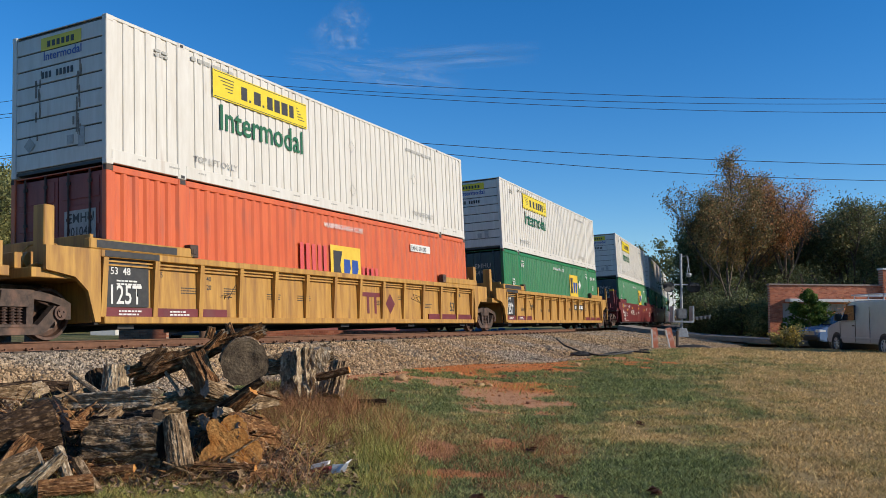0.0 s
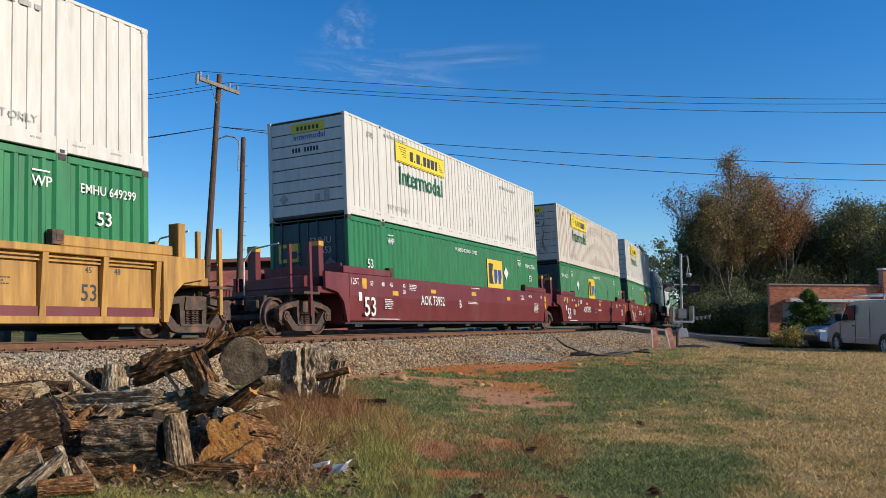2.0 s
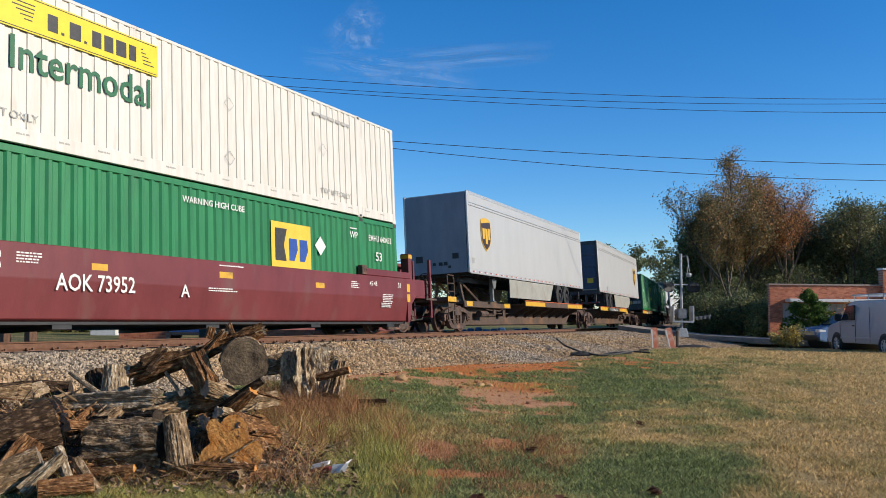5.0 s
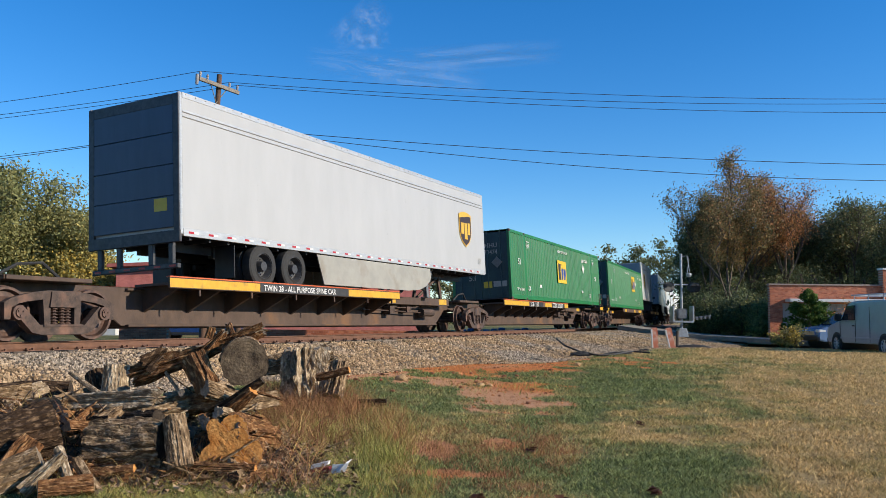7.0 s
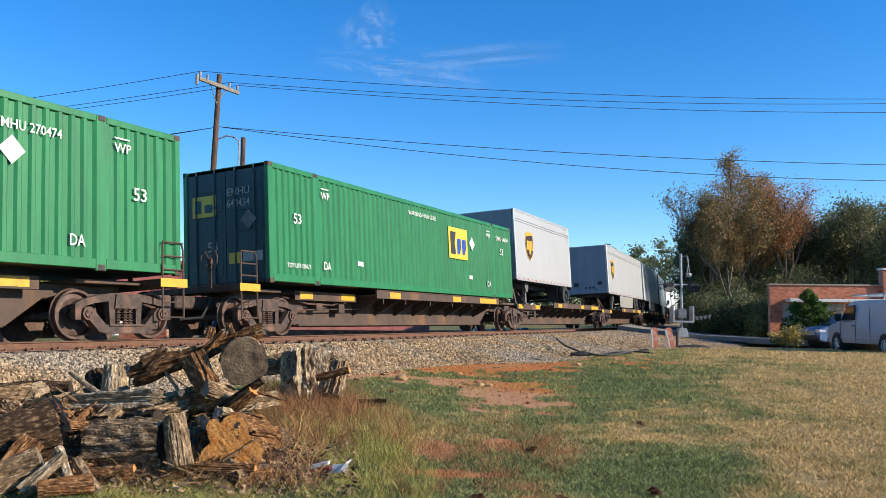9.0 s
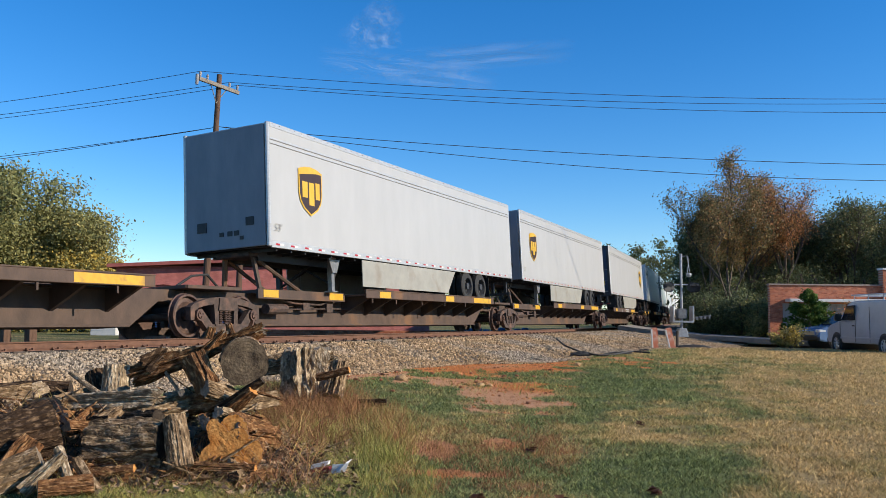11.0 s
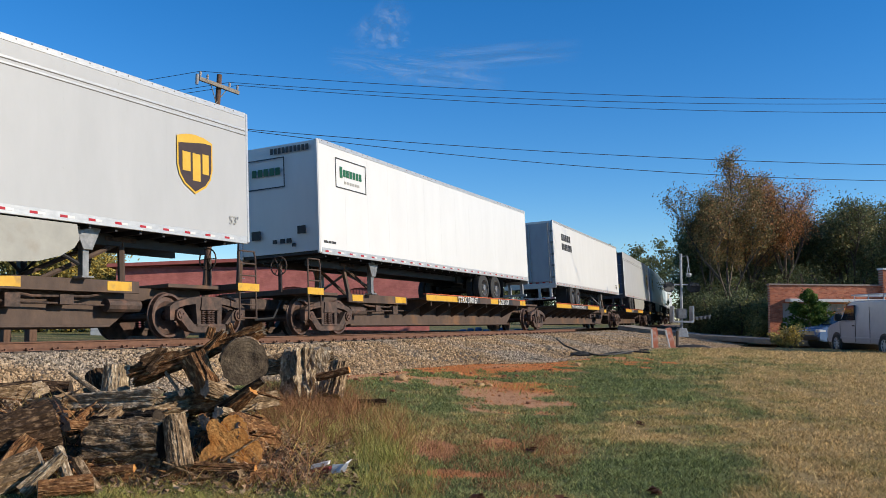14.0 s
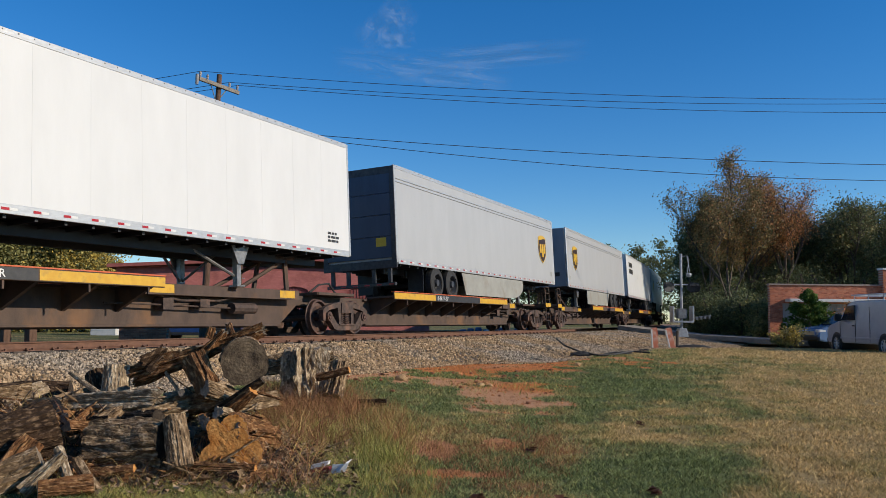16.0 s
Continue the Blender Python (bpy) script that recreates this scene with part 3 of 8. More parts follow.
# ---- well cars ----
def well_car(style, mid, left_bogie=-9.82, right_bogie=None, ladder_left=False, ladder_right=False, big="", code=""):
    yellow = style == "yellow"
    skin = M_YELLOW if yellow else M_MAROON
    root = holder("well_car", "weathered yellow ribbed well car of a container train" if yellow else "maroon smooth-sided well car of a container train", "railcar", "cars of the train")
    hw = 8.35
    top, bot, yo = 1.60, .30, 1.47
    for sy in (-1, 1):
        bm = bmesh.new()
        if yellow:
            prism(bm, [(-hw, bot), (hw, bot), (hw, top - .12), (-hw, top - .12)], sy * (yo - .145), sy * (yo - .17))
            part("side_sheet", bm, skin, root)
            bm = bmesh.new()
            box(bm, -hw, hw, min(sy * yo, sy * (yo - .2)), max(sy * yo, sy * (yo - .2)), top - .13, top)
            part("top_chord", bevel(bm, .012), skin, root)
            bm = bmesh.new()
            box(bm, -hw + .1, hw - .1, min(sy * (yo - .03), sy * (yo - .2)), max(sy * (yo - .03), sy * (yo - .2)), bot - .03, bot + .10)
            part("bottom_chord", bevel(bm, .012), skin, root)
            bm = bmesh.new()
            for zz in (top - .20, top - .27):
                box(bm, -hw, hw, min(sy * (yo - .08), sy * (yo - .15)), max(sy * (yo - .08), sy * (yo - .15)), zz, zz + .03)
            part("side_rib", bm, skin, root)
            n = 13
            for i in range(n + 1):
                x = -hw + .06 + i * (2 * hw - .24) / n
                bm = bmesh.new()
                a = [(x, bot + .10), (x + .12, bot + .10), (x + .12, top - .13), (x, top - .13)]
                y_lo, y_hi = sy * (yo - .085), sy * (yo - .008)
                v = [bm.verts.new(p) for p in ((x, y_lo, bot + .1), (x + .12, y_lo, bot + .1), (x + .12, y_hi, top - .13), (x, y_hi, top - .13),
                                               (x, sy * (yo - .15), bot + .1), (x + .12, sy * (yo - .15), bot + .1), (x + .12, sy * (yo - .15), top - .13), (x, sy * (yo - .15), top - .13))]
                for f in ((0, 1, 2, 3), (1, 5, 6, 2), (4, 0, 3, 7), (0, 4, 5, 1), (3, 2, 6, 7)):
                    bm.faces.new([v[j] for j in f])
                bmesh.ops.recalc_face_normals(bm, faces=bm.faces[:])
                part("side_post", bm, skin, root)
        else:
            pts = [(yo, top), (yo, 1.02), (yo - .10, bot + .05), (yo - .22, bot), (yo - .22, top)]
            ends = []
            for x in (-hw, hw):
                ends.append([bm.verts.new((x, sy * yy, zz)) for yy, zz in pts])
            for i in range(len(pts)):
                j = (i + 1) % len(pts)
                bm.faces.new((ends[0][i], ends[0][j], ends[1][j], ends[1][i]))
            bm.faces.new(ends[0])
            bm.faces.new(ends[1][::-1])
            bmesh.ops.recalc_face_normals(bm, faces=bm.faces[:])
            part("side_sill", bevel(bm, .012), skin, root)
        for sx in (-1, 1):
            # raised guides at the well's ends
            bm = bmesh.new()
            a, b = sorted((sx * (hw + .25), sx * (POST - .1)))
            y0, y1 = sorted((sy * (yo - .01), sy * (yo - .17)))
            box(bm, a, b, y0, y1, top + .003, top + .20)
            part("end_guide", bevel(bm, .02), skin, root)
            bm = bmesh.new()
            box(bm, sx * (POST - .14) - .12, sx * (POST - .14) + .12, y0, y1, top + .02, top + .28)
            box(bm, sx * (POST - .14) - .05, sx * (POST - .14) + .05, min(y0, y1) - .012, max(y0, y1) + .012, top + .08, top + .2)
            part("latch", bevel(bm, .01), M_STEEL, root)
            # the end over the bogie, arched above the wheels
            bm = bmesh.new()
            q = [(hw, bot), (hw, top), (hw + 1.15, top), (hw + 1.15, 1.18), (hw + 1.0, 1.16), (hw + .55, 1.08), (hw + .28, .85), (hw + .12, bot)]
            prism(bm, [(sx * x, z) for x, z in q], *sorted((sy * (yo - .02), sy * (yo - .10))))
            part("end_plate", bm, skin, root)
    for sx in (-1, 1):
        bm = bmesh.new()
        a, b = sorted((sx * hw, sx * (hw + 1.35)))
        box(bm, a, b, -yo + .12, yo - .12, 1.05, 1.22)
        part("end_deck", bevel(bm, .01), skin, root)
        each("bulkhead", [(*sorted((sx * (hw - .02), sx * (hw + .06))), -yo + .22, yo - .22, .3, 1.9)], skin, root, .01)
        each("end_beam", [(*sorted((sx * (hw + 1.2), sx * (hw + 1.36))), -.95, .95, 1.225, 1.5)], skin, root, .01)
        bm = bmesh.new()
        box(bm, *sorted((sx * (hw + .3), sx * (hw + 2.2))), -.32, .32, .68, 1.02)
        part("coupler_sill", bevel(bm, .015), M_STEEL, root)
        # stakes that stand up beside the joint
        for sy in (-1, 1):
            bm = bmesh.new()
            box(bm, *sorted((sx * (hw + .72), sx * (hw + .94))), *sorted((sy * .86, sy * 1.14)), 1.2, 2.35 if yellow else 2.45)
            part("stake", bevel(bm, .015), skin, root)
            if not yellow:
                bm = bmesh.new()
                box(bm, *sorted((sx * (hw + .715), sx * (hw + .945))), *sorted((sy * .855, sy * 1.145)), 2.30, 2.42)
                part("yellow_mark", bm, M_SAFETY, root)
    bm = bmesh.new()
    box(bm, -hw, hw, -yo + .18, yo - .18, .26, .31)
    for k in range(5):
        box(bm, -7.6 + k * 3.8 - .2, -7.6 + k * 3.8 + .2, -yo + .2, yo - .2, .18, .26)
    part("well_floor", bm, M_BLACK, root)
    # air tank and pipes on the end
    bm = bmesh.new()
    tube(bm, (-hw - .75, -.6, 1.42), (-hw - .75, .5, 1.42), .16, 12)
    path(bm, [(-hw - .3, -1.0, 1.4), (-hw - .5, -.9, 1.7), (-hw - .9, -.7, 1.66), (-hw - 1.2, -.6, 1.3)], .02)
    path(bm, [(-hw - .4, -1.2, 1.25), (-hw - 1.1, -1.15, 1.3), (-hw - 1.35, -.8, 1.1)], .025)
    part("brake_gear", bm, skin, root)
    y = -yo - .004
    sheet = -yo + .145 - .004 if yellow else y
    if yellow:
        bm = bmesh.new()
        box(bm, -hw + .18, -hw + 1.24, -yo + .112, -yo + .15, bot + .28, top - .13)
        part("black_panel", bm, M_DARK_PAINT, root, "black painted load-limit panel")
        each("black_band", [(-hw + .08, -hw + 1.42, -yo - .004, -yo + .02, top - .12, top - .004), (-hw - .1, -hw + 1.9, -yo + .004, -yo + .03, top + .03, top + .17)], M_DARK_PAINT, root, .004)
        lettering("125T", .50, M_WHITE_PAINT, root, on_side(-hw + .24, .64, -yo + .108), squeeze=.78)
        lettering("53  48", .19, M_WHITE_PAINT, root, on_side(-hw + .30, 1.18, -yo + .108))
        bars(root, -hw + .45, 1.08, .6, 2, M_WHITE_PAINT, .03, .03, -yo + .108, 6)
        each("red_band", [(-hw + .18, -hw + 3.5, -yo + .106, -yo + .15, bot + .105, bot + .27), (hw - 3.5, hw - .18, -yo + .106, -yo + .15, bot + .105, bot + .27)], M_MAROON, root)
        bars(root, -hw + .5, bot + .22, .6, 2, M_WHITE_PAINT, .03, .03, -yo + .104, 7)
        bars(root, -hw + 1.8, bot + .22, .6, 2, M_WHITE_PAINT, .03, .03, -yo + .104, 9)
        lettering("45", .15, M_DARK_PAINT, root, on_side(-hw + 1.5, 1.18, sheet))
        lettering("40", .15, M_DARK_PAINT, root, on_side(-hw + 2.9, 1.16, sheet))
        lettering("20", .15, M_DARK_PAINT, root, on_side(-hw + 2.9, .98, sheet))
        lettering("53", .42, M_DARK_PAINT, root, on_side(hw - 1.85, .68, sheet), squeeze=.9)
        lettering("45", .15, M_DARK_PAINT, root, on_side(hw - 1.75, 1.18, sheet))
        lettering("48", .15, M_DARK_PAINT, root, on_side(hw - 1.1, 1.18, sheet))
        rnd = random.Random(mid)
        for x in (-6.2, -4.9, -3.4, -2.2, 1.5, 2.9, 4.6):
            bars(root, x, .8 + .3 * rnd.random(), .55, 3, M_DARK_PAINT, .022, .03, sheet, int(x * 10))
        for x in (-5.05, 3.7):
            bm = bmesh.new()
            p = [(x + rnd.uniform(-.05, .75), sheet, rnd.uniform(.75, 1.2)) for k in range(9)]
            path(bm, p, .008, 4)
            part("graffiti", bm, M_DARK_PAINT, root, "scrawled dark graffiti")
        if big == "bars":
            bm = bmesh.new()
            box(bm, .85, 1.85, sheet - .002, sheet, 1.02, 1.14)
            box(bm, 1.1, 1.22, sheet - .002, sheet, .55, 1.02)
            box(bm, 1.5, 1.62, sheet - .002, sheet, .55, 1.02)
            prism(bm, [(2.15, .84), (2.42, .55), (2.70, .84), (2.42, 1.14)], sheet - .002, sheet)
            part("faded_logo", bm, M_MAROON, root, "faded red painted blocks")
        if code:
            bm = bmesh.new()
            box(bm, 2.6, 4.6, sheet - .003, sheet, .93, 1.20)
            part("black_panel", bm, M_DARK_PAINT, root)
            bars(root, 2.7, 1.15, 1.7, 1, M_WHITE_PAINT, .16, .03, sheet - .005, 31)
    else:
        w = M_WHITE_PAINT
        lettering("125T", .24, w, root, on_side(-hw + .05, 1.32, y), squeeze=.9)
        lettering("53", .18, w, root, on_side(-hw + 1.1, 1.32, y))
        lettering("48", .18, w, root, on_side(-hw + 1.75, 1.32, y))
        lettering("45", .18, w, root, on_side(-hw + 2.25, 1.32, y))
        lettering("40", .18, w, root, on_side(-hw + 3.05, 1.32, y))
        lettering("20", .18, w, root, on_side(-hw + 3.05, 1.14, y))
        lettering("53", .74, w, root, on_side(-hw + .72, .48, y - .006), squeeze=.95)
        lettering("AOK 73952", .42, w, root, on_side(-4.1, .84, y - .006), squeeze=.85)
        if code:
            lettering(code, .36, w, root, on_side(-1.15, .80, y - .006))
        lettering("53", .20, w, root, on_side(hw - .6, 1.32, y))
        lettering("45 48", .18, w, root, on_side(hw - 2.2, 1.32, y))
        each("yellow_reflector", [(x, x + a, y, y + .004, z, z + b) for x, z, a, b in ((-hw + .66, 1.22, .24, .28), (-hw + 2.4, 1.08, .36, .13), (-3.35, 1.22, .36, .12), (0.0, 1.24, .42, .13), (3.55, 1.16, .38, .13), (hw - .05, 1.2, .18, .24), (hw - .05, .9, .18, .24))], M_SAFETY, root)
        for x, z, wd, r in ((-hw + 3.5, 1.44, .5, 4), (-hw + 1.9, .96, .5, 6), (-.35, 1.02, .9, 2), (0.0, 1.52, .8, 1), (hw - 1.5, 1.1, .6, 5), (5.2, 1.4, .4, 4), (hw - 1.6, .85, .6, 3), (-hw + 1.0, .40, 2.4, 1)):
            bars(root, x, z, wd, r, w, .025, .025, y - (.0 if z > 1.02 else .006), int(x * 7))
        bm = bmesh.new()
        box(bm, -hw + .45, -hw + .62, y - .004, y + .004, .88, 1.12)
        part("data_panel", bm, M_WHITE_PAINT, root)
    if left_bogie is not None:
        bogie(root, left_bogie, mid + left_bogie)
    if right_bogie is not None:
        bogie(root, right_bogie, mid + right_bogie)
    for on, sx in ((ladder_left, -1), (ladder_right, 1)):
        if on:
            ladder(root, sx * (hw + 1.7), skin)
    MOVING.append((root, mid, 0.0))
    return root


def ladder(root, x, skin):
    """The platform, ladder rails and bent handrail at a car's coupler end."""
    for yy in (-1.35, -.75):
        bm = bmesh.new()
        box(bm, x - .05, x + .05, yy - .04, yy + .04, .45, 2.3)
        part("ladder_rail", bm, skin, root)
    for k in range(4):
        bm = bmesh.new()
        tube(bm, (x - .06, -1.36, .5 + k * .34), (x - .06, -.74, .5 + k * .34), .018, 6)
        part("rung", bm, skin, root)
    bm = bmesh.new()
    box(bm, x - .35, x + .35, -1.4, 1.4, 1.0, 1.06)
    part("platform", bm, M_STEEL, root)
    bm = bmesh.new()
    path(bm, [(x + .3, .9, 1.05), (x + .3, .9, 2.0), (x + .25, .6, 2.3), (x + .2, -.3, 2.38)], .022)
    part("handrail", bm, M_WHITE_PAINT, root)
    bm = bmesh.new()
    box(bm, x - .9 if x > 0 else x - .6, x + .6 if x > 0 else x + .9, -.18, .18, .62, .92)
    part("coupler", bevel(bm, .03), M_STEEL, root)


# ---- spine cars ----
def spine_car(a, b, deck_left=True, first=True, last=False, words="", black=True, rail=False, marks=()):
    """One unit of a spine car whose bogies stand at a and b on the track."""
    root = holder("spine_car", "brown skeletal spine car with yellow-marked wheel deck", "railcar", "cars of the train")
    mid, hl = (a + b) / 2, (b - a) / 2
    k = 1 if deck_left else -1

    def seg(x0, x1):
        x0, x1 = k * (x0 - hl), k * (x1 - hl)
        return min(x0, x1), max(x0, x1)
    n = 2 * hl
    # centre sill, cranked up over the bogies
    bm = bmesh.new()
    prism(bm, [(k * (x - hl), z) for x, z in ((-.5, .78), (-.5, 1.05), (n + .5, 1.05), (n + .5, .78), (n - 1.25, .78), (n - 2.0, .27), (2.0, .27), (1.25, .78))], -.36, .36)
    part("centre_sill", bevel(bm, .015), M_BROWN, root)
    bm = bmesh.new()
    box(bm, *seg(2.1, n - 2.1), -.46, .46, .25, .30)
    box(bm, *seg(2.1, n - 2.1), -.44, .44, .98, 1.03)
    part("sill_flange", bevel(bm, .008), M_BROWN, root)
    # wheel deck
    d0, d1 = 2.3, 11.8
    each("wheel_deck", [(*seg(d0, d1), -1.30, -.42, 1.05, 1.10), (*seg(d0, d1), .42, 1.30, 1.05, 1.10)], M_BROWN, root)
    for sy in (-1, 1):
        bm = bmesh.new()
        box(bm, *seg(d0, d1), *sorted((sy * 1.30, sy * 1.36)), .98, 1.20)
        part("deck_sill", bevel(bm, .008), M_BROWN, root)
        bm = bmesh.new()
        box(bm, *seg(d0, d1), *sorted((sy * 1.26, sy * 1.37)), 1.20, 1.225)
        part("deck_lip", bm, M_BROWN if not black else M_ORANGE, root)
        for i in range(8):
            bm = bmesh.new()
            x = d0 + .3 + i * (d1 - d0 - .6) / 7
            x0 = k * (x - hl)
            vs = [bm.verts.new((x0 + dx, sy * yy, zz)) for dx in (-.04, .04) for yy, zz in ((.36, .55), (.36, 1.05), (1.30, 1.05), (1.30, .98))]
            for f in ((0, 1, 2, 3), (7, 6, 5, 4), (0, 3, 7, 4), (3, 2, 6, 7), (0, 4, 5, 1), (1, 5, 6, 2)):
                bm.faces.new([vs[j] for j in f])
            bmesh.ops.recalc_face_normals(bm, faces=bm.faces[:])
            part("bracket", bm, M_BROWN, root)
    y = -1.364
    xa, xb = seg(d0, d1)
    for u0, u1 in (((.0, .335), (.585, .70), (.93, 1.0)) if marks else ((.0, .30), (.70, 1.0))) if black else (((.08, .15), (.80, .97)) if marks else ((.08, .15), (.55, .62), (.80, .97))):
        each("yellow_reflector", [(xa + u0 * (xb - xa), xa + u1 * (xb - xa), y, y + .004, 1.0, 1.18)], M_SAFETY, root)
    if words:
        if black:
            bm = bmesh.new()
            box(bm, xa + .303 * (xb - xa), xa + .697 * (xb - xa), y, y + .004, .99, 1.19)
            part("black_panel", bm, M_DARK_PAINT, root)
        lettering(words, .19, M_WHITE_PAINT, root, on_side(xa + .315 * (xb - xa), 1.025, y - .003), "white stencilled words", min(1.0, 3.3 / (len(words) * .105)))
    for ms, text, size in marks:
        if black:
            each("black_panel", [(ms - mid - .08, ms - mid + .14 + size * .56 * len(text), y, y + .004, .99, 1.19)], M_DARK_PAINT, root)
        lettering(text, size, M_WHITE_PAINT, root, on_side(ms - mid, 1.09 - size * .36, y - .005), "white stencilled car marking", 1.0)
    # hitch end: low platform, stand and struts
    bm = bmesh.new()
    box(bm, *seg(11.9, n - 1.6), -.66, .66, 1.04, 1.12)
    part("hitch_platform", bm, M_BROWN, root)
    bm = bmesh.new()
    each("platform_edge", [(*seg(11.9, n - 1.6), -.72, -.66, .90, 1.14), (*seg(11.9, n - 1.6), .66, .72, .90, 1.14)], M_BROWN, root, .006)
    # rust-coloured drop brackets and rod hangers under the deck's rim
    each("hanger", [(k * (x - hl) - .02, k * (x - hl) + .02, -1.33, -1.29, .84, .98) for x in (3.2, 4.9, 6.6, 8.3, 10.0, 11.4)], M_BROWN, root)
    each("yellow_reflector", [(*seg(12.0, 12.7), -.726, -.72, .94, 1.12), (*seg(n - 2.4, n - 1.8), -.726, -.72, .94, 1.12)], M_SAFETY, root)
    if not rail:
        hx = k * (n - 1.9 - hl)
        for sy in (-1, 1):
            bm = bmesh.new()
            tube(bm, (hx, sy * .55, 1.08), (hx + k * .1, sy * .42, 1.98), .07, 6)
            part("hitch_leg", bm, M_BROWN, root)
            bm = bmesh.new()
            tube(bm, (hx - k * 1.9, sy * .5, 1.08), (hx, sy * .42, 1.9), .05, 6)
            part("hitch_strut", bm, M_BROWN, root)
        bm = bmesh.new()
        box(bm, hx - .35, hx + .45, -.5, .5, 1.93, 2.04)
        part("hitch_plate", bevel(bm, .02), M_STEEL, root)
    # ends over the bogies
    for e, on in ((0, True), (n, True)):
        bm = bmesh.new()
        box(bm, *seg(e - .9, e + .9), -.8, .8, 1.05, 1.13)
        part("end_platform", bevel(bm, .01), M_BROWN, root)
    # brake pipes, valve and rigging along the near side
    bm = bmesh.new()
    path(bm, [(k * (12.2 - hl), -.5, .95), (k * (13.0 - hl), -.62, .8), (k * (14.2 - hl), -.62, .82), (k * (15.2 - hl), -.5, 1.0)], .025)
    for q in range(2):
        x = k * (12.6 + 1.1 * q - hl)
        box(bm, x - .15, x + .15, -.66, -.40, .60 + .06 * q, .84)
    path(bm, [(k * (11.0 - hl), -.55, .72), (k * (12.6 - hl), -.6, .70), (k * (14.6 - hl), -.6, .66)], .02)
    tube(bm, (k * (14.6 - hl), -.62, .66), (k * (15.4 - hl), -.62, .66), .13, 10)
    part("brake_gear", bm, M_STEEL, root)
    if first:
        bogie(root, -hl, a)
    if last:
        bogie(root, hl, b)
    for on, sx in ((first == "end", -1), (last, 1)):
        if on:
            x = sx * (hl + 1.0)
            bm = bmesh.new()
            box(bm, x - .35, x + .35, -1.32, 1.32, 1.02, 1.16)
            part("end_step_deck", bevel(bm, .01), M_BROWN, root)
            bm = bmesh.new()
            box(bm, x - .36, x + .36, -1.335, -1.32, 1.0, 1.17)
            part("yellow_edge", bm, M_SAFETY, root)
            for dx in (-.28, .28):
                bm = bmesh.new()
                path(bm, [(x + dx, -1.30, .38), (x + dx, -1.30, 1.75), (x + dx * .9, -1.28, 1.9)], .02)
                part("grab_rail", bm, M_BROWN, root)
            for z in (.4, .7, 1.35, 1.62, 1.9):
                bm = bmesh.new()
                tube(bm, (x - .27, -1.3, z), (x + .27, -1.3, z), .017, 6)
                part("rung", bm, M_BROWN, root)
            bm = bmesh.new()
            path(bm, [(x - .45, -.55 + .24 * math.cos(u * math.pi / 8), 1.75 + .24 * math.sin(u * math.pi / 8)) for u in range(17)], .016)
            for u in range(3):
                c, d = .24 * math.cos(u * math.pi / 3), .24 * math.sin(u * math.pi / 3)
                tube(bm, (x - .45, -.55 - c, 1.75 - d), (x - .45, -.55 + c, 1.75 + d), .011, 5)
            box(bm, x - .43, x - .37, -.59, -.51, 1.1, 1.78)
            part("hand_brake", bm, M_STEEL, root)
            bm = bmesh.new()
            box(bm, *sorted((sx * (hl + .4), sx * (hl + 2.1))), -.17, .17, .66, .94)
            part("coupler", bevel(bm, .03), M_STEEL, root)
            bm = bmesh.new()
            path(bm, [(sx * (hl + 1.3), -.5, .9), (sx * (hl + 1.6), -.45, .45), (sx * (hl + 2.0), -.2, .42)], .03)
            part("air_hose", bm, M_RUBBER, root)
    if first is True:
        bm = bmesh.new()
        path(bm, [(-hl - .9, -.5, 1.12), (-hl - .5, -.55, 1.35), (-hl, -.55, 1.40), (-hl + .4, -.5, 1.15)], .03)
        part("air_hose", bm, M_RUBBER, root)
    MOVING.append((root, mid, 0.0))
    return root


# ---- road trailers ----
def tyre_pair():
    bm = bmesh.new()
    lathe(bm, [(.30, -.02), (.34, -.0), (.46, .0), (.50, .03), (.505, .12), (.50, .23), (.46, .27), (.30, .27)], 28, caps=False)
    lathe(bm, [(.30, .30), (.46, .30), (.50, .34), (.50, .52), (.46, .56), (.30, .56)], 28, caps=False)
    bmesh.ops.recalc_face_normals(bm, faces=bm.faces[:])
    t = mesh_of(bm, "tyre", M_RUBBER)
    bm = bmesh.new()
    lathe(bm, [(.31, .0), (.285, -.005), (.27, .05), (.24, .14), (.13, .15), (.12, .03), (.06, .02)], 24, caps=False)
    lathe(bm, [(.12, .03), (.11, -.01), (.02, -.015)], 16)
    for i in range(10):
        u = 2 * math.pi * i / 10
        tube(bm, (.18 * math.cos(u), .12, .18 * math.sin(u)), (.18 * math.cos(u), .15, .18 * math.sin(u)), .018, 6)
    bmesh.ops.recalc_face_normals(bm, faces=bm.faces[:])
    return t, mesh_of(bm, "rim", M_RIM)


TYRE, RIM = tyre_pair()
RIM_DARK = RIM.copy()
RIM_DARK.materials.clear()
RIM_DARK.materials.append(M_RIM_DARK)


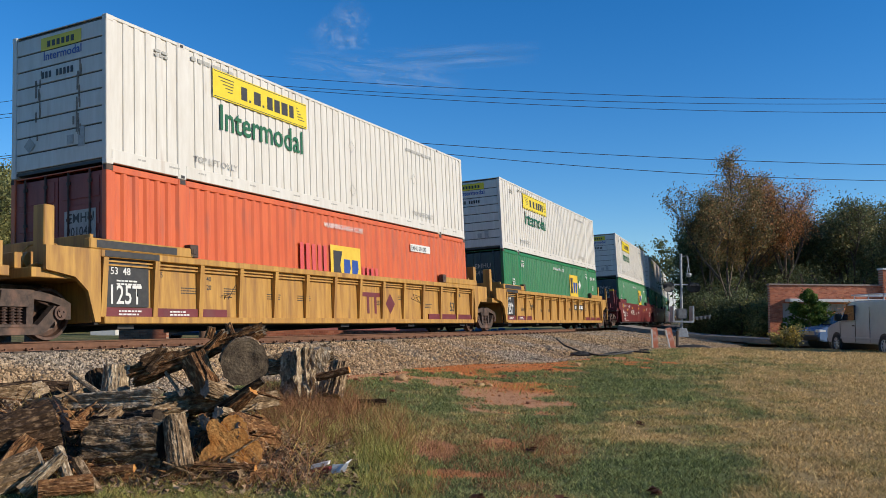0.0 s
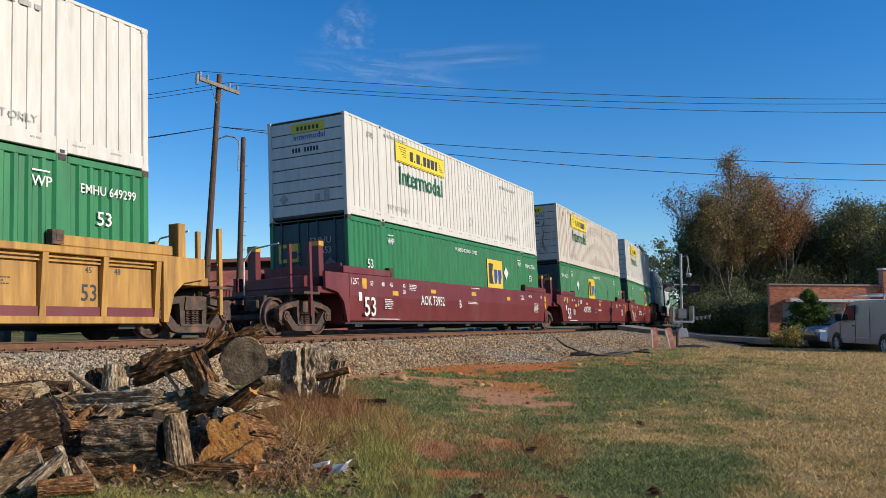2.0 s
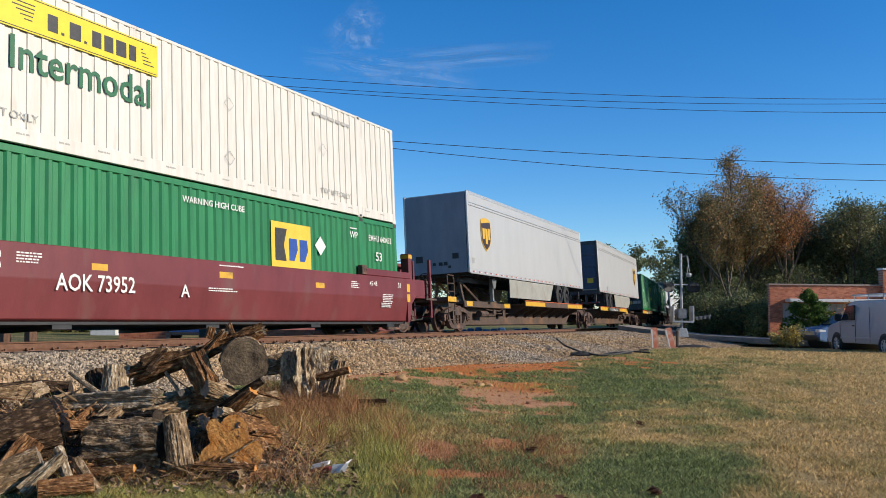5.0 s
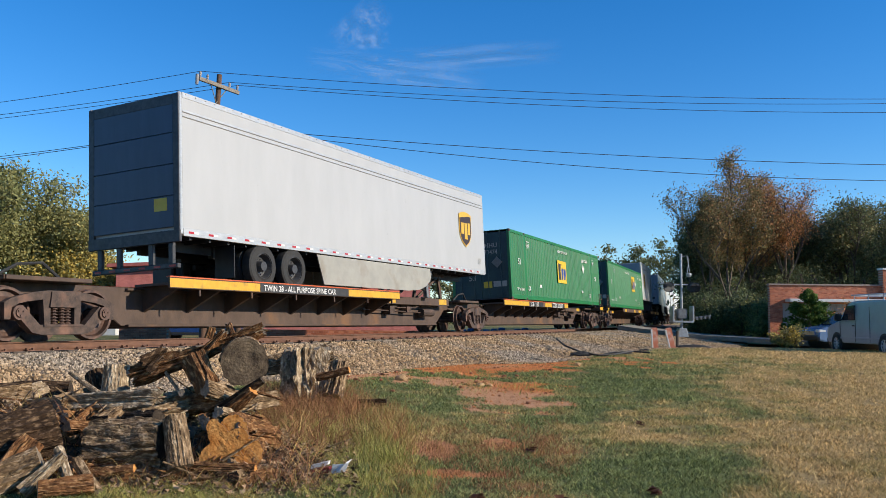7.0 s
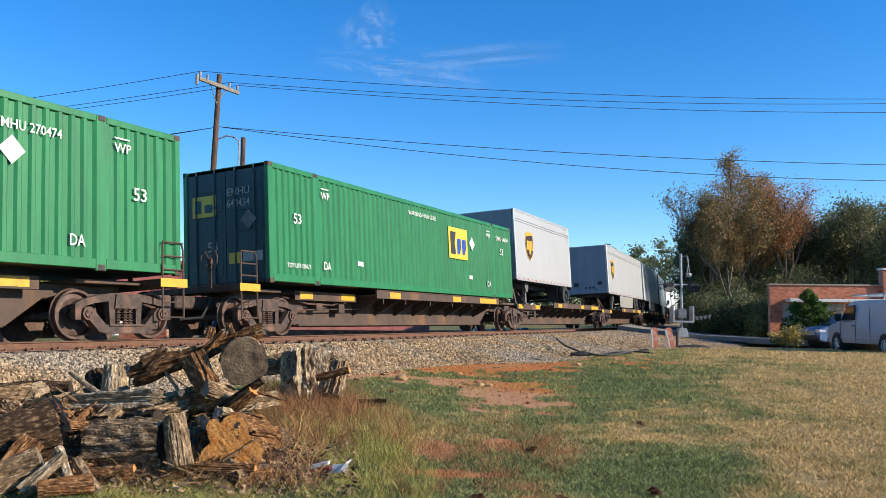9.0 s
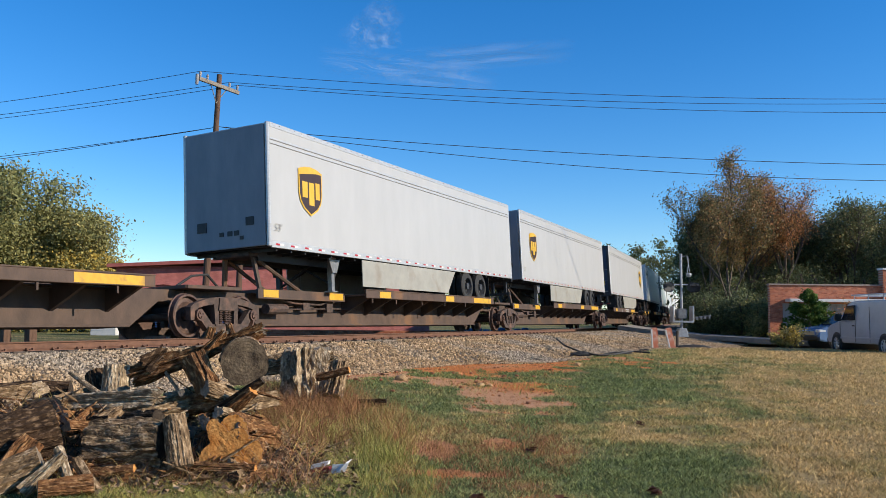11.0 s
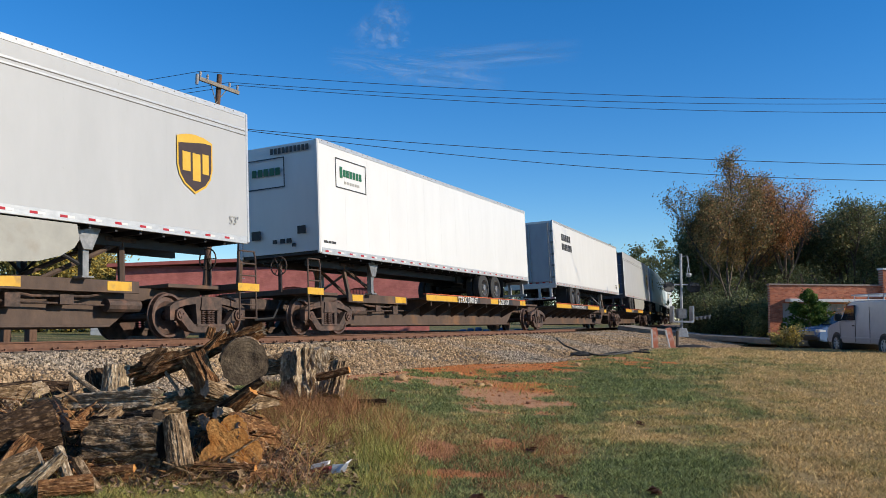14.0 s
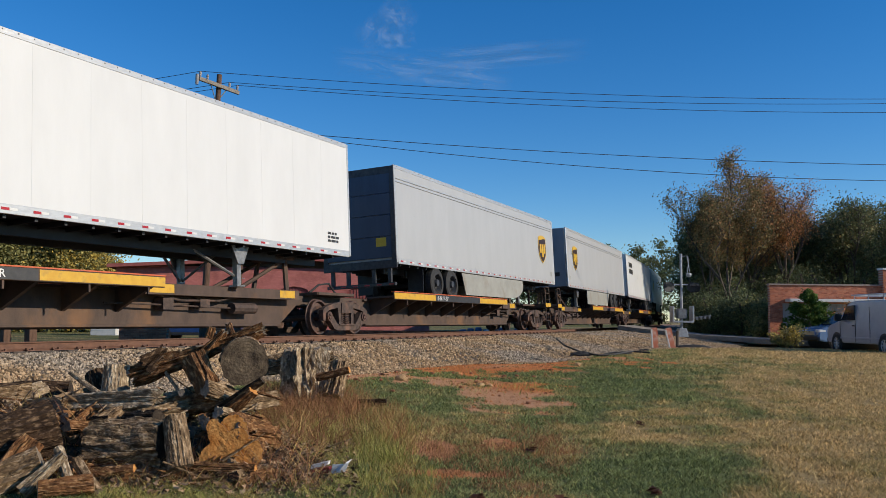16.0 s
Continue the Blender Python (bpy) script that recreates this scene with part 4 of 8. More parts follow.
def shield(root, x, z, w=.95, h=1.15, y=-1.312):
    """A gold-edged brown shield, without its letters."""
    def outline(k):
        q = [(-.5, .42), (-.25, .48), (0, .5), (.25, .48), (.5, .42), (.5, -.05), (.44, -.22), (.3, -.36), (0, -.5), (-.3, -.36), (-.44, -.22), (-.5, -.05)]
        return [(x + a * w * k, z + b * h * k) for a, b in q]
    bm = bmesh.new()
    prism(bm, outline(1.0), y, y + .005)
    sign = part("logo_shield", bm, M_GOLD, root, "gold-edged brown shield sign")
    bm = bmesh.new()
    q = outline(.92)
    cut = [(a, min(b, z + h * (.30 + .12 * ((a - x) / w + .5)))) for a, b in q]
    prism(bm, cut, y - .004, y)
    part("shield_field", bm, M_SHIELD, sign)
    bm = bmesh.new()
    for u, v, ww, hh in ((-.36, -.14, .22, .32), (-.08, -.28, .22, .46), (.20, -.14, .18, .34)):
        box(bm, x + u * w, x + (u + ww) * w, y - .008, y - .004, z + v * h, z + (v + hh) * h)
    part("gold_shape", bm, M_GOLD, sign)


def trailer(kind, s, doors_left, length=L53, tyre_in=3.3, z_top=5.10, z_bot=2.07, spare=""):
    names = {"grey": "pale grey box trailer with brown shield sign, riding on the train", "white": "white box trailer with a framed sign, riding on the train",
             "lined": "white box trailer with dark sign blocks on the train", "pup": "short pale grey box trailer riding on the train"}
    root = holder("box_trailer", names[kind], "trailer", "trailers on the train")
    k = 1 if doors_left else -1     # k: the side on which the doors stand is -k
    h = length / 2
    skin = M_TRAILER_GREY if kind in ("grey", "pup") else M_TRAILER_WHITE
    zr = z_top - .12
    n = round(length / 1.22)
    panels = []
    for i in range(n):
        a, b = -h + .09 + i * (length - .18) / n, -h + .09 + (i + 1) * (length - .18) / n
        for sy in (-1, 1):
            gap = .0001 if kind in ("grey", "pup") else .0010
            panels.append((a + gap, b - gap, *sorted((sy * 1.288, sy * 1.25)), z_bot + .16, zr))
    each("side_panel", panels, skin, root)
    bm = bmesh.new()
    box(bm, -h + .06, h - .06, -1.27, 1.27, z_bot + .10, z_top - .02)
    part("body", bm, skin, root)
    each("corner_post", [(*sorted((sx * h, sx * (h - .10))), *sorted((sy * 1.297, sy * 1.2)), z_bot + .02, z_top) for sx in (-1, 1) for sy in (-1, 1)], M_ALU if kind != "white" else skin, root, .025)
    for sy in (-1, 1):
        each("bottom_rail", [(-h + .1, h - .1, *sorted((sy * 1.296, sy * 1.24)), z_bot, z_bot + .165)], M_ALU, root, .006)
        each("top_rail", [(-h + .1, h - .1, *sorted((sy * 1.296, sy * 1.24)), zr, z_top)], M_ALU, root, .006)
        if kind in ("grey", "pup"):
            # raised dark strips: shade under each trim is put into their colour
            each("trim_shade_line", [(-h + .1, h - .1, *sorted((sy * 1.2925, sy * 1.24)), z - .016, z) for z in (zr - .30, zr - .40)], M_SEAM, root)
            each("trim_strip", [(-h + .1, h - .1, *sorted((sy * 1.293, sy * 1.24)), zr - .30, zr - .25), (-h + .1, h - .1, *sorted((sy * 1.293, sy * 1.24)), zr - .40, zr - .36)], M_ALU, root, .006)
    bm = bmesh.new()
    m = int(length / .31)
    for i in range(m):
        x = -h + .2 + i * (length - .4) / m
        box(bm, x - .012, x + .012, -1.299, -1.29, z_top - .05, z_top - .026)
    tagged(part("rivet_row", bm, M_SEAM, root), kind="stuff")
    bm, bw = bmesh.new(), bmesh.new()
    m = int(length / .62)
    for i in range(m):
        x = -h + .25 + i * (length - .5) / m
        box(bm, x, x + .15, -1.301, -1.294, z_bot + .06, z_bot + .105)
        box(bw, x + .152, x + .30, -1.301, -1.294, z_bot + .06, z_bot + .105)
    tagged(part("red_reflector", bm, M_RED, root), kind="stuff")
    tagged(part("white_reflector", bw, M_WHITE_PAINT, root), kind="stuff")
    bm = bmesh.new()
    box(bm, -h + .1, h - .1, -1.2, 1.2, z_bot + .03, z_bot + .10)
    for i in range(int(length / .6)):
        x = -h + .4 + i * .6
        box(bm, x - .03, x + .03, -1.2, 1.2, z_bot - .06, z_bot + .03)
    box(bm, -h + .6, h - .6, -.5, -.4, z_bot - .22, z_bot)
    box(bm, -h + .6, h - .6, .4, .5, z_bot - .22, z_bot)
    part("floor_frame", bm, M_BLACK, root)
    # axle group
    xt = [-k * (h - tyre_in), -k * (h - tyre_in - 1.22)] if kind != "pup" else [-k * (h - 1.1)]
    for x in xt:
        for sy in (-1, 1):
            q = Matrix.Translation((x, sy * 1.27, 1.605)) @ (Matrix.Identity(4) if sy < 0 else Matrix.Rotation(math.pi, 4, "Z"))
            t = share("tyre", TYRE, root, q)
            share("rim", RIM if kind in ("white", "lined") else RIM_DARK, t, label="bare steel rim")
    x0, x1 = min(xt) - .9, max(xt) + .9
    for x in xt:
        bm = bmesh.new()
        tube(bm, (x, -.7, 1.6), (x, .7, 1.6), .09, 8)
        part("axle", bm, M_BLACK, root)
    each("slider_rail", [(x0, x1, *sorted((sy * .40, sy * .56)), 1.78, z_bot - .02) for sy in (-1, 1)], M_BLACK, root)
    each("spring_hanger", [(x - .35, x + .35, *sorted((sy * .45, sy * .55)), 1.62, 1.74) for sy in (-1, 1) for x in xt], M_BLACK, root)
    xm = -k * (h - tyre_in + .95)
    each("mud_flap", [(xm - .01, xm + .01, *sorted((sy * .65, sy * 1.2)), 1.3, z_bot - .05) for sy in (-1, 1)], M_BLACK, root)
    # landing gear near the nose
    xl = k * (h - ((4.2 if doors_left else 3.3) if kind != "pup" else 2.2))
    for sy in (-1, 1):
        bm = bmesh.new()
        box(bm, xl - .07, xl + .07, *sorted((sy * .78, sy * .92)), 1.16, z_bot)
        box(bm, xl - .14, xl + .14, *sorted((sy * .72, sy * .98)), 1.13, 1.17)
        prism(bm, [(xl - .30, z_bot), (xl + .30, z_bot), (xl + .1, z_bot - .42), (xl - .1, z_bot - .42)], *sorted((sy * .95, sy * .98)))
        part("landing_leg", bevel(bm, .008), M_RIM if kind in ("white", "lined") or sy < 0 else M_BLACK, root)
        bm = bmesh.new()
        tube(bm, (xl, sy * .85, 1.35), (xl - k * 1.2, sy * .4, z_bot), .035, 6)
        tube(bm, (xl, sy * .85, 1.35), (xl, -sy * .3, z_bot - .1), .03, 6)
        part("landing_brace", bm, M_RIM if kind in ("white", "lined") else M_BLACK, root)
    if kind == "grey":
        for sy in (-1, 1):
            bm = bmesh.new()
            if doors_left:
                rim = [(xl - .45, z_bot - .30), (xl - .55, z_bot - .45), (xl - .85, z_bot - .62), (xl - 1.3, z_bot - .74), (xl - 2.0, 1.28)]
                q = [(xl - .5, z_bot - .03)] + rim + [(-h + 5.25, 1.28), (-h + 4.95, z_bot - .03)]
            else:
                q = [(-h + 4.25, z_bot - .03), (-h + 4.25, 1.30), (-h + 9.9, 1.30), (-h + 10.55, z_bot - .03)]
            prism(bm, q, *sorted((sy * 1.26, sy * 1.285)))
            part("side_skirt", bm, M_SKIRT, root, "cream aerodynamic side skirt")
            each("skirt_strut", [(x - .015, x + .015, *sorted((sy * 1.22, sy * 1.258)), 1.36, z_bot - .02) for x in ((-1.9, 0.4, 2.2) if doors_left else (-3.2, -1.0, 1.2))], M_ALU, root)
    # rear: doors, frame and under-ride bar
    xe = -k * h
    def out(d):
        return xe - k * d
    if kind in ("grey", "pup"):
        # left-facing doors take the shade-darkened colour, the others the plain skin
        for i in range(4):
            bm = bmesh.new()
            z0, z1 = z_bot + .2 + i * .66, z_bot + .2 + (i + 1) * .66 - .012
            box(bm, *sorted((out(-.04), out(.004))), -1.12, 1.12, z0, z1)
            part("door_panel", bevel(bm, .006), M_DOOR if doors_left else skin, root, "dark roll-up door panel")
        bm = bmesh.new()
        box(bm, *sorted((out(-.05), out(.01))), -1.28, -1.12, z_bot, z_top - .03)
        box(bm, *sorted((out(-.05), out(.01))), 1.12, 1.28, z_bot, z_top - .03)
        box(bm, *sorted((out(-.05), out(.01))), -1.12, 1.12, z_top - .26, z_top - .03)
        part("door_frame", bevel(bm, .01), M_RIM_DARK, root)
        bm = bmesh.new()
        box(bm, *sorted((out(.004), out(.012))), -.95, -.6, z_bot + .55, z_bot + .82)
        part("label_panel", bm, M_LOGO_YELLOW, root)
    else:
        for a, b in ((-1.16, -.01), (.01, 1.16)):
            bm = bmesh.new()
            box(bm, *sorted((out(-.04), out(.006))), a, b, z_bot + .2, z_top - .12)
            leaf = part("door", bevel(bm, .008), M_TRAILER_GATE, root, "closed trailer door greyed for shade")
            for y in (a + .12, b - .12):
                bm = bmesh.new()
                tube(bm, (out(.03), y, z_bot + .12), (out(.03), y, z_top - .1), .018, 6)
                part("lock_rod", bm, M_RIM, leaf)
            bm = bmesh.new()
            for i in range(5):
                yy = -1.2 if a < 0 else 1.2
                box(bm, *sorted((out(.0), out(.03))), yy - .08, yy + .08, z_bot + .35 + i * .55, z_bot + .45 + i * .55)
            part("hinge", bm, M_RIM, leaf)
        bm = bmesh.new()
        for i in range(7):
            box(bm, *sorted((out(.0), out(.012))), -1.1 + i * .32, -.95 + i * .32, z_bot + .13, z_bot + .18)
        part("red_reflector", bm, M_RED, root)
    bm = bmesh.new()
    box(bm, *sorted((out(-.06), out(.012))), -1.29, 1.29, z_bot - .12, z_bot + .13)
    part("rear_sill", bevel(bm, .01), M_ALU if kind in ("white", "lined") else M_RIM_DARK, root)
    bm = bmesh.new()
    box(bm, *sorted((out(-.12), out(-.02))), -1.2, 1.2, 1.42, 1.52)
    for y in (-1.0, -.45, .45, 1.0):
        box(bm, *sorted((out(-.12), out(-.03))), y - .06, y + .06, 1.52, z_bot - .12)
    part("underride_bar", bevel(bm, .01), M_ALU if kind in ("white", "lined") else M_RIM_DARK, root)
    bm = bmesh.new()
    for i in range(6):
        box(bm, *sorted((out(-.02), out(-.012))), -1.15 + i * .42, -.98 + i * .42, 1.45, 1.49)
    part("red_reflector", bm, M_RED, root)
    # nose: gladhands and boxes on the front wall
    xf = k * h
    bm = bmesh.new()
    for y, z, a in ((-.75, .55, .12), (-.35, .3, .07), (-.15, .3, .07), (.1, .3, .06), (-.5, .18, .05), (.7, .5, .14)):
        box(bm, *sorted((xf + k * .0, xf + k * .03)), y - a, y + a, z_bot + .1 + z - a * .7, z_bot + .1 + z + a)
    part("hose_connector", bm, M_BLACK, root)
    # thin panel over the grey nose; its darker colour carries the shade
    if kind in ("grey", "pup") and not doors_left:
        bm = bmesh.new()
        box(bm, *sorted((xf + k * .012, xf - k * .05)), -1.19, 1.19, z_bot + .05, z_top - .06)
        part("nose_shade_panel", bevel(bm, .006), M_NOSE, root, "blue-grey nose wall darkened for shade")
    # signs
    nose = k * h
    if kind in ("grey", "pup"):
        shield(root, nose - k * (1.75 if kind == "grey" else 1.9), z_bot + 1.55, 1.05, 1.27)
        lettering("53'", .26, M_FAINT, root, on_side(nose - k * .45 - .25, z_bot + .40)) if kind == "grey" else None
    elif kind == "white":
        fx, fz, fw, fh = nose + (.85 if k < 0 else -2.4), z_bot + 1.85, 1.62, .82
        bm = bmesh.new()
        for a in ((fx, fx + fw, fz, fz + .03), (fx, fx + fw, fz + fh - .03, fz + fh), (fx, fx + .03, fz, fz + fh), (fx + fw - .03, fx + fw, fz, fz + fh)):
            box(bm, a[0], a[1], -1.300, -1.294, a[2], a[3])
        part("sign_border", bm, M_DARK_PAINT, root)
        each("sign_bar", [(fx + .22 + i * .17, fx + .35 + i * .17, -1.300, -1.294, fz + .34 - (.05 if i == 0 else 0), fz + .54 + (.06 if i == 0 else 0)) for i in range(7)], M_GREEN_PAINT, root)
        bars(root, fx + .45, fz + .22, .9, 1, M_FAINT, .07, .03, -1.300, 42)
        bars(root, nose + (.2 if k < 0 else -.9), z_bot + .36, .6, 1, M_DARK_PAINT, .06, .03, -1.300, 43)
        bm = bmesh.new()
        for a in ((-.25, .95, 1.85, 1.88), (-.25, .95, 2.64, 2.67), (-.25, -.22, 1.85, 2.67), (.92, .95, 1.85, 2.67)):
            box(bm, *sorted((xf, xf + k * .006)), a[0], a[1], z_bot + a[2], z_bot + a[3])
        part("sign_border", bm, M_DARK_PAINT, root)
        bm = bmesh.new()
        for i in range(5):
            box(bm, *sorted((xf, xf + k * .006)), -.1 + i * .19, .04 + i * .19, z_bot + 2.2, z_bot + 2.4)
        part("sign_bar", bm, M_GREEN_PAINT, root)
        each("number_bar", [(*sorted((xf, xf + k * .006)), -1.02 + i * .125, -.93 + i * .125, z_bot + 2.76, z_bot + 2.92) for i in range(10)], M_DARK_PAINT, root)
    elif kind == "lined":
        x0 = -h + 1.55 if doors_left else -h + 1.2
        bm = bmesh.new()
        for i in range(5):
            box(bm, x0 + i * .38, x0 + .30 + i * .38, -1.300, -1.294, z_top - .85, z_top - .52)
        for i in range(7):
            box(bm, x0 + i * .30, x0 + .23 + i * .30, -1.300, -1.294, z_top - 1.32, z_top - .99)
        part("sign_bar", bm, M_DARK_PAINT, root)
        bm = bmesh.new()
        for i in range(5):
            box(bm, *sorted((out(.006), out(.012))), .98 - i * .17, 1.10 - i * .17, z_top - .52, z_top - .36)
            box(bm, *sorted((out(.006), out(.012))), .98 - i * .17, 1.10 - i * .17, z_top - .74, z_top - .58)
        part("sign_bar", bm, M_LOGO_BLUE, root)
        bars(root, h - 1.1, z_bot + .6, .5, 3, M_DARK_PAINT, .06, .04, -1.300, 44)
    MOVING.append((root, s + length / 2, 0.0))
    return root


# ---- the train, from its front ----
BASE = 0.345
G = "containers of the train"
well_car("yellow", -.75, left_bogie=None)
well_car("yellow", 19.0, big="bars")
well_car("yellow", 38.9, right_bogie=9.55, ladder_right=True, code="x")
well_car("maroon", 62.25, left_bogie=-9.85, ladder_left=True, code="B")
well_car("maroon", 81.97, left_bogie=-10.3, code="C")
well_car("maroon", 101.42, left_bogie=-10.0, right_bogie=8.3, ladder_right=True, code="A")
for s, skin, tag, dg, fd in ((10.92, M_ORANGE, "orange-red corrugated container in a well car", "", False),
                             (30.88, M_GREEN, "green corrugated container in a yellow well car", "649299", False),
                             (54.2, M_GREEN, "green corrugated container in a maroon well car", "275653", False),
                             (74.0, M_GREEN, "green corrugated container with a teal patch in a maroon well car", "642325", True),
                             (93.35, M_GREEN, "green corrugated container in a maroon well car", "640452", False)):
    container(skin, tag, s, BASE, "folded", G, dg, fd)
for s, skin, tag, dg in ((10.92, M_WHITE, "white container with sooty end, stacked on another container", "sooty"),
                         (30.88, M_WHITE, "clean white container stacked on another container", ""),
                         (54.2, M_WHITE, "clean white container stacked on another container", ""),
                         (74.0, M_DIRTY, "grimy white container stacked on another container", "sooty"),
                         (93.35, M_WHITE, "white container stacked on another container", "")):
    container(skin, tag, s, BASE + H96 + .004, "white", G, dg)
spine_car(114.1, 132.75, False, "end", False, "", True)
spine_car(132.75, 150.93, True, True, False, "TWIN 28 - ALL PURPOSE SPINE CAR")
spine_car(150.93, 169.2, True, True, True, "", rail=True, marks=((156.6, "2-28 / 1-57", .27), (160.0, "TTRX 360657", .30)))
spine_car(173.5, 190.0, False, "end", False, "", False, rail=True)
spine_car(190.0, 207.0, False, True, False, "", False)
spine_car(207.0, 224.4, False, True, False, "", False)
spine_car(224.4, 242.0, False, True, False, "", False)
spine_car(242.0, 258.96, True, True, True, "", False, marks=((247.6, "53'", .27), (249.2, "TTAX-553572", .27)))
spine_car(263.5, 280.6, False, "end", False, "", True, marks=((271.3, "TTRX 370167", .30), (275.2, "2-28/1-57", .28)))
spine_car(280.6, 299.3, True, True, False, "TWIN 28 - ALL PURPOSE SPINE CAR")
spine_car(299.3, 315.5, True, True, True, "2-28 / 1-57")
spine_car(319.3, 337.5, False, "end", False, "")
spine_car(337.5, 355.5, False, True, False, "")
spine_car(355.5, 373.0, False, True, True, "")
container(M_GREEN, "green corrugated container on a spine car", 154.3, 1.235, "folded", G, "270474")
container(M_GREEN, "green corrugated container on a spine car", 173.3, 1.235, "folded", G, "640434")
trailer("grey", 115.0, False)
trailer("grey", 135.4, True, tyre_in=2.75)
trailer("pup", 190.2, False, length=8.7)
trailer("grey", 208.3, False)
trailer("grey", 225.75, False)
trailer("grey", 243.95, True, tyre_in=2.9)
trailer("white", 262.85, False, tyre_in=3.8)
trailer("lined", 283.2, True, z_top=5.2)
trailer("grey", 301.9, True, tyre_in=2.9)
trailer("grey", 320.5, False)
trailer("lined", 338.5, False)
trailer("grey", 356.5, False)

# ---- ground, ballast and track ----
def smooth(a, b, x):
    t = np.clip((np.asarray(x, float) - a) / (b - a), 0, 1)
    return t * t * (3 - 2 * t)


def to_yard(x, y):
    return x * math.cos(YAW) - y * math.sin(YAW), x * math.sin(YAW) + y * math.cos(YAW)


def near_side(x, y):
    """How far a place lies on the camera's side of the track's middle."""
    return np.interp(x, _tx, _ty) - y


def waves(x, y, seed, n=14, lo=0.15, hi=1.6):
    """Smooth plan noise from a few crossed waves, about -1 to 1."""
    r = np.random.RandomState(seed)
    v = np.zeros_like(np.asarray(x, float))
    for i in range(n):
        f, a, p = lo * (hi / lo) ** r.rand(), r.rand() * 6.283, r.rand() * 6.283
        v += np.sin(f * 6.283 * (x * math.cos(a) + y * math.sin(a)) / 2 + p + 1.5 * np.sin(.21 * f * x + p))
    return v / n ** .5 / 1.2


def ground_z(x, y):
    x, y = np.asarray(x, float), np.asarray(y, float)
    l, d = to_yard(x, y)
    q = near_side(x, y)
    z = -1.04 + .44 * smooth(6, 30, d) - .28 * smooth(33, 47, d)
    z = z + (-.72 - z) * smooth(7.5, 4.2, q) * smooth(60, 40, x)
    z = z + .03 * waves(x, y, 5, 10, .05, .5) * smooth(60, 20, d)
    far = smooth(1, -3, q)
    z = z * (1 - far) - .62 * far
    return z - .25 * smooth(3.2, 2.2, abs(q))


def foot(x):
    """How far from the track's middle the ballast ends on the camera's side."""
    return 3.55 + 2.6 * smooth(18, 27, x) + 2.4 * smooth(30, 38, x) + .22 * np.sin(x * .9) + .12 * np.sin(x * 2.3 + 1)


def clay_mask(x, y):
    l, d = to_yard(x, y)
    v = np.zeros_like(x)
    for cl, cd, rl, rd, k in ((.4, 21.6, 3.1, 2.4, 1.0), (-1.7, 18.6, 1.5, 2.2, 1.0), (-.4, 17.4, 1.7, .9, 1.0), (1.4, 16.2, 1.25, 2.1, .9), (-.5, 7.7, .55, .5, .75), (.0, 8.6, .6, .3, .55), (1.5, 7.2, .5, .22, .6), (.2, 7.1, .9, .3, .75), (.6, 10.4, 1.3, .7, .55), (-.6, 9.6, 1.0, .6, .5), (.9, 7.5, 1.0, .3, .6), (-.3, 7.2, .8, .5, .8), (2.4, 24.5, 3.5, 3.0, .8)):
        v = np.maximum(v, k * (.8 if cd < 11 else 1) * np.exp(-(((l - cl) / rl) ** 2 + ((d - cd) / rd) ** 2) ** 1.5))
    v = v * (1.0 - .9 * np.exp(-(((l - 1.4) / 1.1) ** 2 + ((d - 19.6) / .8) ** 2)))
    return np.clip(v + .36 * waves(x, y, 11, 16, .3, 3.0) * (v > .05) + .14 * waves(x, y, 12, 16, .8, 6), 0, 1)


def dry_mask(x, y):
    l, d = to_yard(x, y)
    u = l / np.maximum(d, 1)
    v = .30 + .75 * smooth(.22, .48, u) + .35 * np.exp(-((d - 12) / 1.6) ** 2) * smooth(.1, .25, u) + .45 * smooth(22, 30, d) * smooth(.2, .32, u)
    v = v - .55 * np.exp(-((d - 8.6) / 1.7) ** 2) * smooth(.10, .2, u) * smooth(.42, .30, u) - .35 * np.exp(-((d - 18) / 4) ** 2) * smooth(.5, .2, u)
    v = v + .35 * smooth(.08, -.1, u) * smooth(7.5, 9, d) * smooth(14, 11, d) + .25 * np.exp(-(((l - .9) / 1.2) ** 2 + ((d - 10.5) / 1.2) ** 2))
    return np.clip(.12 + .75 * v + .30 * waves(x, y, 21, 16, .1, 1.2) + .26 * waves(x, y, 22, 16, .8, 4), 0, 1)


